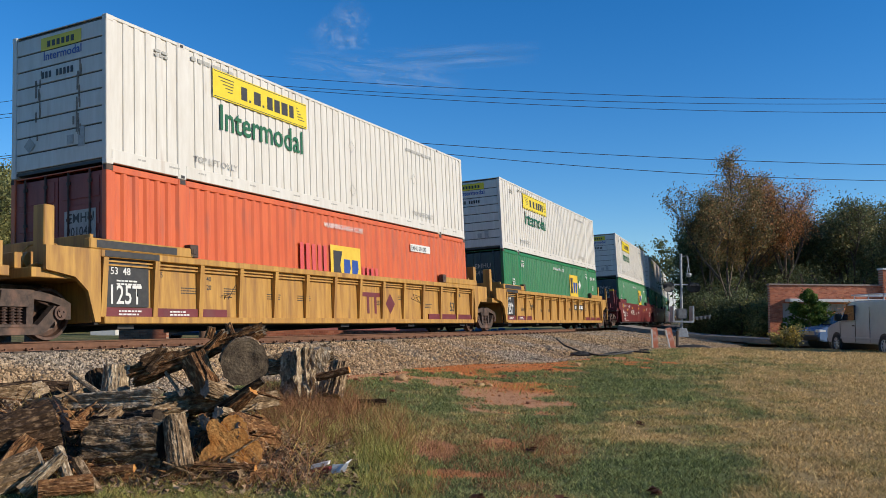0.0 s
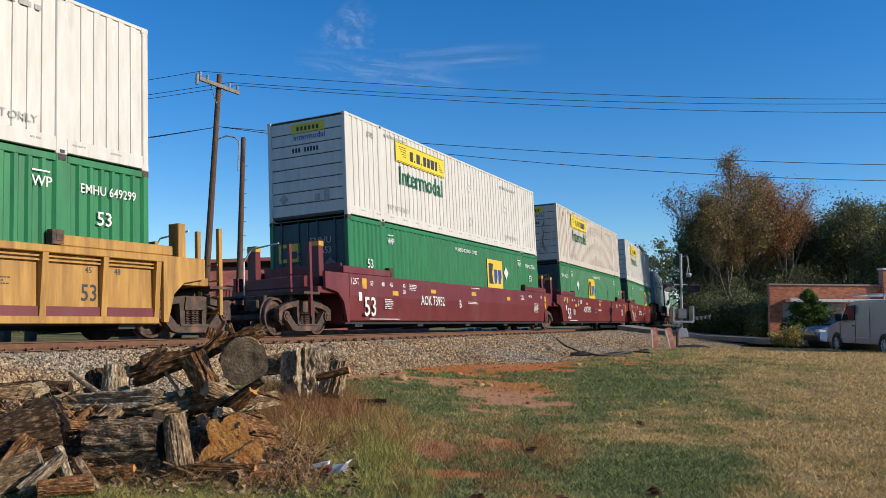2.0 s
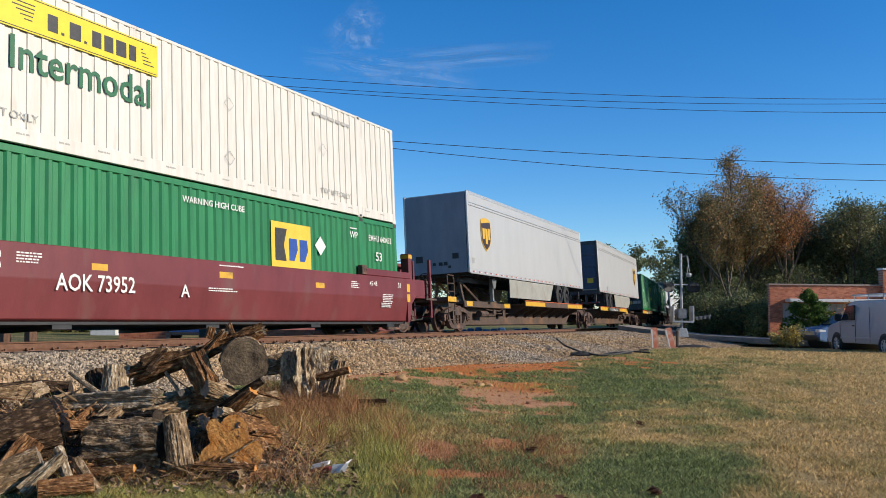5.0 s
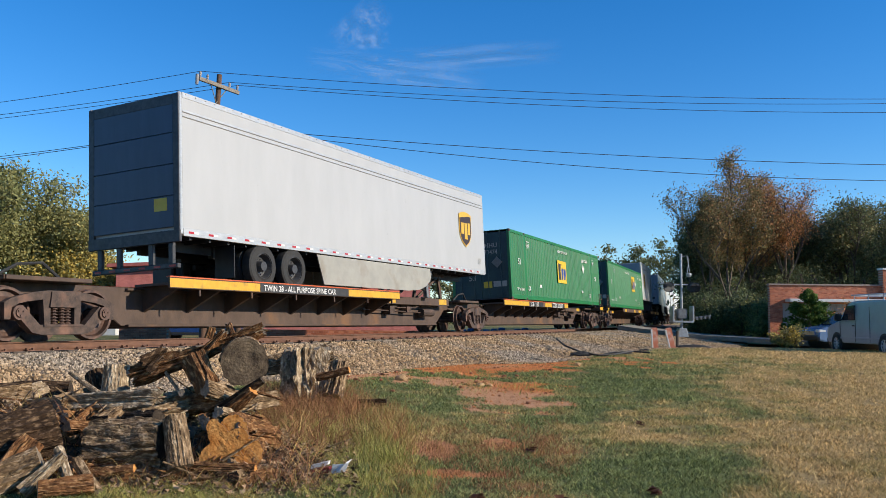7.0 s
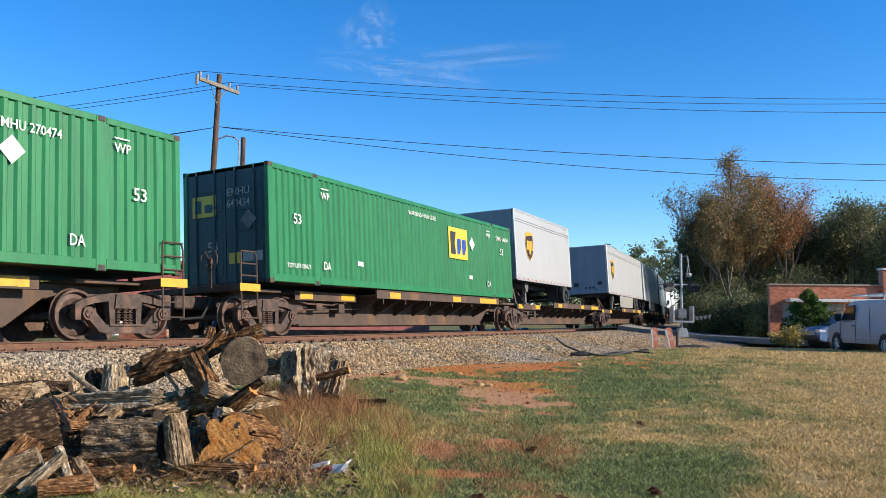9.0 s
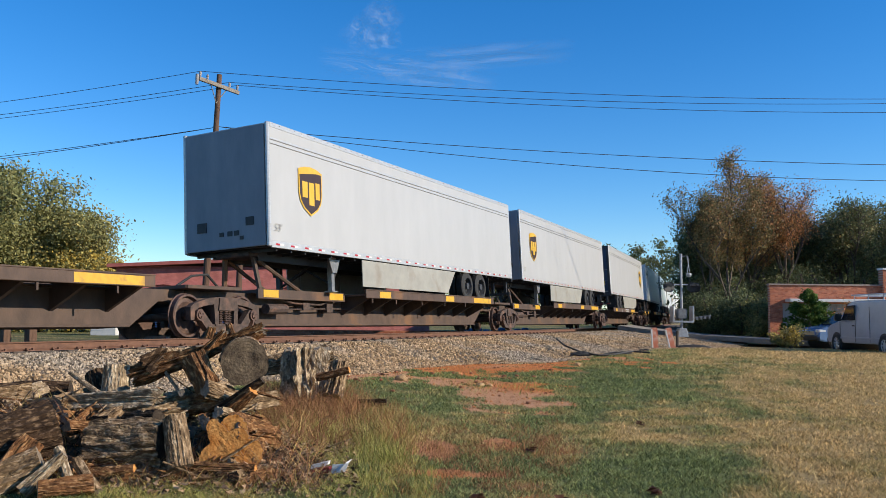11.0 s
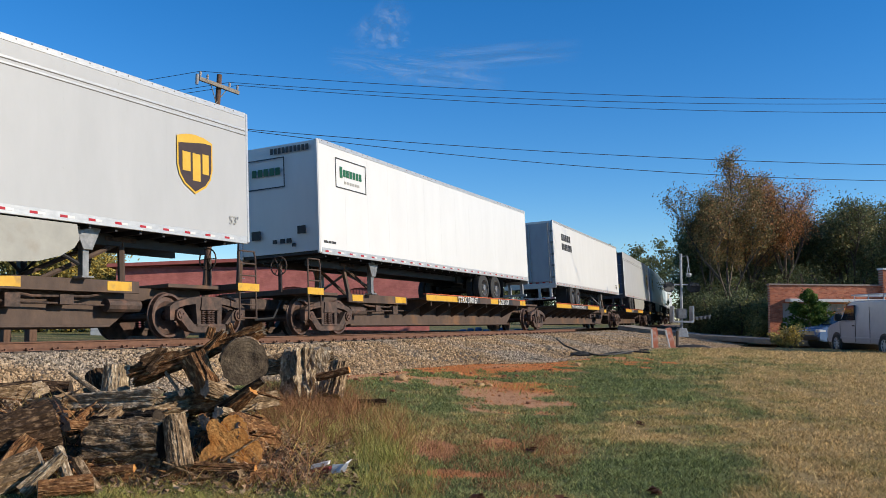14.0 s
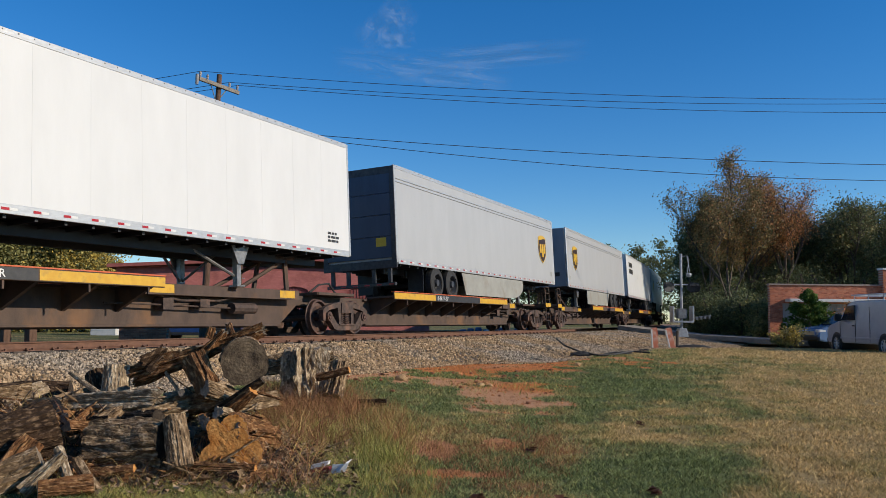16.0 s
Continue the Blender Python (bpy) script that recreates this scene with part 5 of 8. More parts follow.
def ground_material():
    m = bpy.data.materials.new("lawn_and_clay")
    m.use_nodes = True
    n, l = m.node_tree.nodes, m.node_tree.links
    bs = n["Principled BSDF"]
    bs.inputs["Roughness"].default_value = .95
    bs.inputs["Specular IOR Level"].default_value = .15

    def attr(name):
        a = n.new("ShaderNodeAttribute")
        a.attribute_name = name
        return a.outputs["Fac"]

    def noise_of(scale, detail=6):
        t = n.new("ShaderNodeTexNoise")
        t.inputs["Scale"].default_value, t.inputs["Detail"].default_value, t.inputs["Roughness"].default_value = scale, detail, .7
        l.new(n.new("ShaderNodeTexCoord").outputs["Object"], t.inputs["Vector"])
        return t.outputs["Fac"]

    def two(f, a, b, lo=.35, hi=.65):
        r = n.new("ShaderNodeValToRGB")
        r.color_ramp.elements[0].position, r.color_ramp.elements[1].position = lo, hi
        r.color_ramp.elements[0].color, r.color_ramp.elements[1].color = (*a, 1), (*b, 1)
        l.new(f, r.inputs["Fac"])
        return r.outputs["Color"]

    def mixed(f, a, b):
        x = n.new("ShaderNodeMix")
        x.data_type = "RGBA"
        l.new(f, x.inputs[0])
        l.new(a, x.inputs[6])
        l.new(b, x.inputs[7])
        return x.outputs[2]

    def edge(f, grain, amount, lo, hi):
        add = n.new("ShaderNodeMath")
        add.operation = "MULTIPLY_ADD"
        l.new(grain, add.inputs[0])
        add.inputs[1].default_value = amount
        l.new(f, add.inputs[2])
        r = n.new("ShaderNodeMapRange")
        r.inputs["From Min"].default_value, r.inputs["From Max"].default_value = lo + amount / 2, hi + amount / 2
        l.new(add.outputs["Value"], r.inputs["Value"])
        return r.outputs["Result"]
    fine, mid = noise_of(28), noise_of(5)
    green = two(fine, (.05, .062, .022), (.17, .185, .07))
    tan = two(fine, (.17, .115, .045), (.56, .39, .17))
    clay = two(fine, (.34, .10, .028), (.74, .265, .075), .3, .7)
    pale = two(fine, (.40, .18, .085), (.66, .37, .20), .3, .7)
    grass = mixed(edge(attr("dry"), mid, .6, .15, .95), green, tan)
    brown = two(fine, (.10, .045, .022), (.30, .14, .07), .3, .7)
    dirt = mixed(edge(attr("worn"), mid, .6, .3, .8), clay, pale)
    dirt = mixed(two(noise_of(2.6), (0, 0, 0), (1, 1, 1), .56, .70), dirt, brown)
    l.new(mixed(edge(attr("clay"), fine, .7, .30, .55), grass, dirt), bs.inputs["Base Color"])
    bp = n.new("ShaderNodeBump")
    bp.inputs["Strength"].default_value, bp.inputs["Distance"].default_value = .8, .04
    l.new(noise_of(45), bp.inputs["Height"])
    l.new(bp.outputs["Normal"], bs.inputs["Normal"])
    return m


def sheet_lines(lo, hi, fine_lo, fine_hi, step):
    a = list(np.arange(fine_lo, fine_hi, step))
    g = step
    x = fine_lo
    while x > lo:
        g *= 1.25
        x -= g
        a.insert(0, x)
    g, x = step, a[-1]
    while x < hi:
        g *= 1.25
        x += g
        a.append(x)
    return np.array(a)


gx, gy = sheet_lines(-1500, 2500, 1, 46, .2), sheet_lines(-1500, 2500, -8, 13, .2)
GX, GY = np.meshgrid(gx, gy)
GZ = ground_z(GX, GY)
nx, ny = len(gx), len(gy)
verts = np.stack([GX.ravel(), GY.ravel(), GZ.ravel()], 1)
ii = (np.arange(ny - 1)[:, None] * nx + np.arange(nx - 1)).ravel()
faces = np.stack([ii, ii + 1, ii + nx + 1, ii + nx], 1)
gm = bpy.data.meshes.new("ground")
gm.from_pydata(verts.tolist(), [], faces.tolist())
for nm, val in (("clay", clay_mask(GX, GY)), ("dry", dry_mask(GX, GY)), ("worn", np.clip(.5 + .6 * waves(GX, GY, 31, 12, .1, .8) + .7 * np.exp(-((to_yard(GX, GY)[1] - 15.8) / 1.8) ** 2) - .4 * smooth(18.5, 21, to_yard(GX, GY)[1]), 0, 1))):
    gm.attributes.new(nm, "FLOAT", "POINT").data.foreach_set("value", val.ravel().astype(np.float32))
gm.materials.append(ground_material())
gm.polygons.foreach_set("use_smooth", [True] * len(gm.polygons))
tagged(new("ground", gm), "patchy autumn lawn with bare red clay", "ground", kind="structure")

M_BALLAST = material("ballast_bed", (.05, .038, .028), (.24, .19, .14), 30, .95, bump=1.0, bscale=34, c=(.20, .13, .08), cscale=.5, clo=.55, chi=.8)
M_STONE = material("ballast_stone", (.30, .195, .108), (.56, .395, .23), 3, .9, random_value=.55, c=(.36, .29, .215), cscale=.35, clo=.48, chi=.62, spec=.15)
M_RAIL = material("rusted_rail", (.115, .050, .027), (.20, .092, .050), 9, .75, bump=.15, stretch=(.6, 1, 1))
M_RAILTOP = material("polished_railhead", (.34, .30, .28), (.46, .42, .40), 5, .35, metal=.8)
M_TIE = material("weathered_sleeper", (.06, .045, .035), (.15, .115, .09), 7, .9, bump=.4, stretch=(1, .2, 1))


def bed_z(x, q):
    """The top of the ballast at q metres towards the camera from the track's middle."""
    f = foot(x)
    up = -.16 + .03 * math.sin(CANT) * 0
    near = np.where(q < 1.75, up, up + (-.80 - up) * np.clip((q - 1.75) / np.maximum(f - 1.75, .1), 0, 1))
    return np.where(q < -1.75, up + (-.75 - up) * np.clip((-q - 1.75) / 2.2, 0, 1), near)


bs_ = np.concatenate([np.arange(-40, 2, 2.0), np.arange(2, 46, .25), np.arange(46, 150, 2.0)])
bq = np.concatenate([[-4.2, -3.2, -2.2, -1.75], np.arange(-1.2, 1.8, .5), np.linspace(0, 1, 15)])
rows_ = []
for s in bs_:
    c = on_track(s)
    a = float(np.interp(s, _s, _th))
    f = float(foot(c.x)) + .25
    for j, q in enumerate(bq):
        qq = q if j < len(bq) - 15 else 1.85 + (f - 1.85) * q
        x, y = c.x + math.sin(a) * qq, c.y - math.cos(a) * qq
        rows_.append((x, y, float(bed_z(c.x, qq)) + .022 * noise.noise((x * 5, y * 5, 0)) + .012 * noise.noise((x * 14, y * 14, 3))))
nb = len(bq)
bf = [(i * nb + j, i * nb + j + 1, (i + 1) * nb + j + 1, (i + 1) * nb + j) for i in range(len(bs_) - 1) for j in range(nb - 1)]
bme = bpy.data.meshes.new("ballast_bed")
bme.from_pydata(rows_, [], bf)
bme.materials.append(M_BALLAST)
tagged(new("ballast_bed", bme), "grey stone ballast shoulder under the track", "ballast", kind="structure")


def stones(n, seed, s0, s1, name, size):
    r = np.random.RandomState(seed)
    base = np.array([(1, 0, 0), (-1, 0, 0), (0, 1, 0), (0, -1, 0), (0, 0, 1), (0, 0, -1)], float)
    tri = np.array([(0, 2, 4), (2, 1, 4), (1, 3, 4), (3, 0, 4), (2, 0, 5), (1, 2, 5), (3, 1, 5), (0, 3, 5)])
    s = s0 + (s1 - s0) * r.rand(n) ** 1.7
    x0, y0, a = np.interp(s, _s, _tx), np.interp(s, _s, _ty), np.interp(s, _s, _th)
    f = foot(x0)
    q = .85 + (f + .35 - .85) * r.rand(n)
    x, y = x0 + np.sin(a) * q, y0 - np.cos(a) * q
    z = np.maximum(bed_z(x0, q), ground_z(x, y)) + .008
    sc = size * (.55 + 1.0 * r.rand(n) ** 1.5) * (1 + s / 45)
    v = base[None] * (sc[:, None, None] * (.55 + .7 * r.rand(n, 6, 1)))
    ax = r.randn(n, 3)
    ax /= np.linalg.norm(ax, axis=1)[:, None]
    th = r.rand(n) * 6.283
    c, sn = np.cos(th)[:, None, None], np.sin(th)[:, None, None]
    k = ax[:, None, :]
    v = v * c + np.cross(np.broadcast_to(k, v.shape), v) * sn + k * (v * k).sum(2, keepdims=True) * (1 - c)
    v = v + np.stack([x, y, z], 1)[:, None]
    me = bpy.data.meshes.new(name)
    me.from_pydata(v.reshape(-1, 3).tolist(), [], (tri[None] + 6 * np.arange(n)[:, None, None]).reshape(-1, 3).tolist())
    me.materials.append(M_STONE)
    tagged(new(name, me), "loose grey and tan crushed ballast stones", "ballast", kind="stuff")


stones(78000, 3, 5, 66, "ballast_stones", .025)


def grit(n, seed):
    """Small stones and clods strewn over the bare clay."""
    r = np.random.RandomState(seed)
    d = 13 + 12 * r.rand(n)
    l = -3 + 7 * r.rand(n)
    x, y = l * math.cos(YAW) + d * math.sin(YAW), -l * math.sin(YAW) + d * math.cos(YAW)
    k = (clay_mask(x, y) > .35) & (near_side(x, y) > foot(x))
    x, y = x[k], y[k]
    n = len(x)
    base = np.array([(1, 0, 0), (-1, 0, 0), (0, 1, 0), (0, -1, 0), (0, 0, 1), (0, 0, -1)], float)
    tri = np.array([(0, 2, 4), (2, 1, 4), (1, 3, 4), (3, 0, 4), (2, 0, 5), (1, 2, 5), (3, 1, 5), (0, 3, 5)])
    v = base[None] * (.008 + .026 * r.rand(n, 1, 1) ** 4) * (.5 + r.rand(n, 6, 1)) + np.stack([x, y, ground_z(x, y) + .006], 1)[:, None]
    me = bpy.data.meshes.new("grit")
    me.from_pydata(v.reshape(-1, 3).tolist(), [], (tri[None] + 6 * np.arange(n)[:, None, None]).reshape(-1, 3).tolist())
    me.materials.append(material("clay_grit", (.36, .12, .04), (.66, .30, .12), 2, .95, random_value=.5))
    tagged(new("grit", me), "small clods and stones strewn on bare clay", "grit", kind="stuff")


grit(3600, 17)


def rail(off, label):
    prof = [(-.075, -.17), (.075, -.17), (.075, -.155), (.012, -.125), (.012, -.04), (.036, -.028), (.036, -.006), (-.036, -.006), (-.036, -.028), (-.012, -.04), (-.012, -.125), (-.075, -.155)]
    vs, fs = [], []
    ss_ = np.concatenate([np.arange(-30, 130, 1.0)])
    for s in ss_:
        c, a = on_track(s), float(np.interp(s, _s, _th))
        for o, z in prof:
            oo = off + o
            vs.append((c.x - math.sin(a) * oo, c.y + math.cos(a) * oo, z - off * math.sin(CANT)))
    k = len(prof)
    for i in range(len(ss_) - 1):
        for j in range(k):
            fs.append((i * k + j, i * k + (j + 1) % k, (i + 1) * k + (j + 1) % k, (i + 1) * k + j))
    me = bpy.data.meshes.new("rail")
    me.from_pydata(vs, [], fs)
    me.materials.append(M_RAIL)
    ob = tagged(new("rail", me), label, "rail", "rails of the track", "structure")
    bm = bmesh.new()
    prev = None
    for s in ss_:
        c, a = on_track(s), float(np.interp(s, _s, _th))
        cur = [bm.verts.new((c.x - math.sin(a) * (off + o), c.y + math.cos(a) * (off + o), -.002 - off * math.sin(CANT))) for o in (-.033, .033)]
        if prev:
            bm.faces.new((prev[0], cur[0], cur[1], prev[1]))
        prev = cur
    bmesh.ops.recalc_face_normals(bm, faces=bm.faces[:])
    part("railhead", bm, M_RAILTOP, ob)


rail(-.753, "rusted steel rail with a worn bright head")
rail(.753, "rusted steel rail with a worn bright head")
bm = bmesh.new()
box(bm, -.11, .11, -1.3, 1.3, -.17, 0)
tie_me = mesh_of(bevel(bm, .012), "sleeper", M_TIE)
bm = bmesh.new()
box(bm, -.10, .10, -.18, .18, 0, .02)
for sx in (-.06, .06):
    for sy in (-.10, .10):
        box(bm, sx - .012, sx + .012, sy - .02, sy + .02, .02, .055)
box(bm, .13, .17, -.09, .09, -.03, .015)
plate_me = mesh_of(bm, "tie_plate", M_RAIL)
for i in range(100):
    s = 4.0 + i * .52
    p, a = on_track(s), float(np.interp(s, _s, _th))
    t = tagged(new("sleeper", tie_me), "weathered wooden railway sleeper bedded in ballast", "sleeper", "sleepers of the track")
    t.matrix_basis = Matrix.Translation((p.x, p.y, -.172)) @ Matrix.Rotation(a, 4, "Z") @ Matrix.Rotation(-CANT, 4, "X")
    for off in (-.753, .753):
        share("tie_plate", plate_me, t, Matrix.Translation((0, off, 0)))

# the road over the track: asphalt and timber panels
M_ASPHALT = material("asphalt", (.22, .19, .155), (.36, .315, .26), 30, .9, bump=.3, bscale=80, c=(.13, .12, .11), cscale=1.2)
bm = bmesh.new()
near_edge = [on_track(51.6, -1.52, -.06), on_track(51.5, -2.6, -.20), Vector((51.4, 9.4, -.56)), Vector((48.5, 4.2, -.74)), Vector((46.0, -2.0, -.80)), Vector((42.0, -14.0, -.82)), Vector((38.0, -26.0, -.84))]
far_edge = [on_track(58.0, -1.52, -.06), on_track(57.9, -2.6, -.20)] + [v + Vector((6.2, 1.0, .0)) for v in near_edge[2:]]
lo_, hi_ = [bm.verts.new(v) for v in near_edge], [bm.verts.new(v) for v in far_edge]
for k in range(len(lo_) - 1):
    bm.faces.new((lo_[k], hi_[k], hi_[k + 1], lo_[k + 1]))
bmesh.ops.recalc_face_normals(bm, faces=bm.faces[:])
bmesh.ops.solidify(bm, geom=bm.faces[:], thickness=.25)
thing("road", bm, M_ASPHALT, "grey asphalt road rising to the level crossing", "road", kind="structure")
bm = bmesh.new()
vs = [bm.verts.new(v) for v in (on_track(43.5, -1.5, .06), on_track(64, -1.5, .06), on_track(64, -.86, .04), on_track(43.5, -.86, .04))]
bm.faces.new(vs)
bmesh.ops.solidify(bm, geom=bm.faces[:], thickness=.2)
thing("crossing_timber", bm, M_TIE, "dark timber panel along the rail at the crossing", "crossing panel", kind="structure")
bm = bmesh.new()
for a, b in ((-.64, .64),):
    vs = [bm.verts.new(v) for v in (on_track(43.5, a, .02), on_track(64, a, .02), on_track(64, b, -.02), on_track(43.5, b, -.02))]
    bm.faces.new(vs)
bmesh.ops.solidify(bm, geom=bm.faces[:], thickness=.1)
thing("crossing_panel", bm, M_ASPHALT, "grey crossing panel between the rails", "crossing panel", kind="structure")


# ---- grass ----
def leaf_color_material(name, stops, spread=.35):
    """Small leaves or blades: a colour picked by a stored tone, with a little play from piece to piece."""
    m = bpy.data.materials.new(name)
    m.use_nodes = True
    n, l = m.node_tree.nodes, m.node_tree.links
    bs = n["Principled BSDF"]
    bs.inputs["Roughness"].default_value, bs.inputs["Specular IOR Level"].default_value = .75, .25
    a, r = n.new("ShaderNodeAttribute"), n.new("ShaderNodeValToRGB")
    a.attribute_name = "tone"
    while len(r.color_ramp.elements) < len(stops):
        r.color_ramp.elements.new(.5)
    for e, (p, c) in zip(r.color_ramp.elements, stops):
        e.position, e.color = p, (*c, 1)
    l.new(a.outputs["Fac"], r.inputs["Fac"])
    g, mr, h = n.new("ShaderNodeNewGeometry"), n.new("ShaderNodeMapRange"), n.new("ShaderNodeHueSaturation")
    mr.inputs["To Min"].default_value, mr.inputs["To Max"].default_value = 1 - spread, 1 + spread
    l.new(g.outputs["Random Per Island"], mr.inputs["Value"])
    l.new(mr.outputs["Result"], h.inputs["Value"])
    l.new(r.outputs["Color"], h.inputs["Color"])
    l.new(h.outputs["Color"], bs.inputs["Base Color"])
    t = n.new("ShaderNodeBsdfTranslucent")
    l.new(h.outputs["Color"], t.inputs["Color"])
    mx = n.new("ShaderNodeMixShader")
    mx.inputs[0].default_value = .25
    l.new(bs.outputs["BSDF"], mx.inputs[1])
    l.new(t.outputs["BSDF"], mx.inputs[2])
    l.new(mx.outputs["Shader"], n["Material Output"].inputs["Surface"])
    return m


M_GRASS = leaf_color_material("grass_blades", ((0, (.19, .225, .08)), (.35, (.26, .27, .105)), (.6, (.42, .32, .125)), (1, (.60, .42, .19))), .6)
M_WEED = leaf_color_material("weed_stalks", ((0, (.24, .27, .062)), (.4, (.42, .34, .11)), (.7, (.36, .175, .08)), (1, (.26, .11, .056))), .55)


def blades(name, x, y, z, h, w, tone, lean, seed, mat, label, bend=True):
    r = np.random.RandomState(seed)
    n = len(x)
    az, la = r.rand(n) * 6.283, r.rand(n) * 6.283
    sx, sy = np.cos(az) * w / 2, np.sin(az) * w / 2
    lx, ly = np.cos(la) * lean * h, np.sin(la) * lean * h
    p = np.stack([x, y, z], 1)
    side = np.stack([sx, sy, 0 * sx], 1)
    mid = np.stack([lx * .3, ly * .3, h * .6], 1)
    tip = np.stack([lx, ly, h], 1)
    v = np.stack([p - side, p + side, p + mid + side * .7, p + mid - side * .7, p + tip], 1)
    k = 5 * np.arange(n)[:, None]
    me = bpy.data.meshes.new(name)
    quads = (k + np.array([[0, 1, 2, 3]])).tolist()
    tris = (k + np.array([[3, 2, 4]])).tolist()
    me.from_pydata(v.reshape(-1, 3).tolist(), [], quads + tris)
    me.attributes.new("tone", "FLOAT", "POINT").data.foreach_set("value", np.repeat(tone, 5).astype(np.float32))
    me.materials.append(mat)
    return tagged(new(name, me), label, "grass", kind="stuff")


gr = np.random.RandomState(40)
N = 520000
d = 6.3 * (36 / 6.3) ** (gr.rand(N) ** 1.15)
l = (gr.rand(N) * 1.30 - .62) * d
x, y = l * math.cos(YAW) + d * math.sin(YAW), -l * math.sin(YAW) + d * math.cos(YAW)
clump = waves(x, y, 51, 18, .8, 6)
keep = (near_side(x, y) > foot(x) + .15) & (clay_mask(x, y) < .36 + .25 * gr.rand(N)) & (clump + gr.rand(N) * 1.6 > .05)
x, y, d, clump = x[keep], y[keep], d[keep], clump[keep]
hh = (.012 + .026 * gr.rand(len(x)) + .020 * np.clip(clump, 0, 1.5)) * (1 + .02 * d)
blades("grass", x, y, ground_z(x, y) - .005, hh, .0045 + .0009 * d, np.clip(dry_mask(x, y) + gr.randn(len(x)) * .14, 0, 1), 1.0, 41, M_GRASS, "short patchy lawn grass, green to straw-coloured")


# ---- log pile ----
def bark_material(name, dark, mid, light, scale=5.0):
    return material(name, dark, mid, 15, .95, bump=1.0, bscale=52, stretch=(1, 1, .5), lo=.26, hi=.62, c=light, cscale=30, clo=.52, chi=.74, spec=.15)


M_BARKS = [bark_material("grey_bark", (.035, .021, .012), (.30, .195, .108), (.62, .45, .28)),
           bark_material("brown_bark", (.03, .013, .006), (.27, .125, .052), (.58, .34, .16)),
           bark_material("bleached_wood", (.10, .065, .038), (.46, .335, .21), (.78, .64, .45)),
           bark_material("dark_rotten_bark", (.014, .008, .005), (.085, .05, .028), (.28, .18, .105))]


def end_material(name, a, b, ring):
    m = material(name, a, b, 7, .9, bump=.5, bscale=30, spec=.2)
    n, l = m.node_tree.nodes, m.node_tree.links
    w, mx = n.new("ShaderNodeTexWave"), n.new("ShaderNodeMix")
    w.wave_type, w.rings_direction = "RINGS", "Z"
    w.inputs["Scale"].default_value, w.inputs["Distortion"].default_value, w.inputs["Detail"].default_value = 9, 7.0, 4
    l.new(n.new("ShaderNodeTexCoord").outputs["Object"], w.inputs["Vector"])
    mx.data_type, mx.blend_type = "RGBA", "MULTIPLY"
    mx.inputs[0].default_value = .35
    src = n["Principled BSDF"].inputs["Base Color"].links[0].from_socket
    l.new(src, mx.inputs[6])
    r = n.new("ShaderNodeValToRGB")
    r.color_ramp.elements[0].color, r.color_ramp.elements[1].color = (*ring, 1), (1, 1, 1, 1)
    l.new(w.outputs["Fac"], r.inputs["Fac"])
    l.new(r.outputs["Color"], mx.inputs[7])
    l.new(mx.outputs[2], n["Principled BSDF"].inputs["Base Color"])
    return m


M_END_GREY = end_material("grey_cut_wood", (.20, .155, .11), (.42, .335, .245), (.45, .42, .40))
M_END_FACE = end_material("dark_weathered_log_face", (.065, .045, .03), (.21, .155, .10), (.3, .26, .22))
M_END_ORANGE = end_material("orange_cut_wood", (.46, .17, .035), (.76, .40, .13), (.5, .34, .24))
M_END_DARK = end_material("dark_rotten_wood", (.03, .022, .016), (.09, .065, .045), (.5, .45, .4))
LOGS = "logs of the pile"
WHEN = {0: "grey-barked", 1: "brown-barked", 2: "bleached bare", 3: "dark rotten"}


def shot(px, py, d):
    """A place d metres out, px across and py down in the units of the site sketch (1500 to the unit)."""
    return yard((px - 784) / 1500 * d, d, EYE[2] - (py - 564 - .0065 * (px - 784)) / 1500 * d)


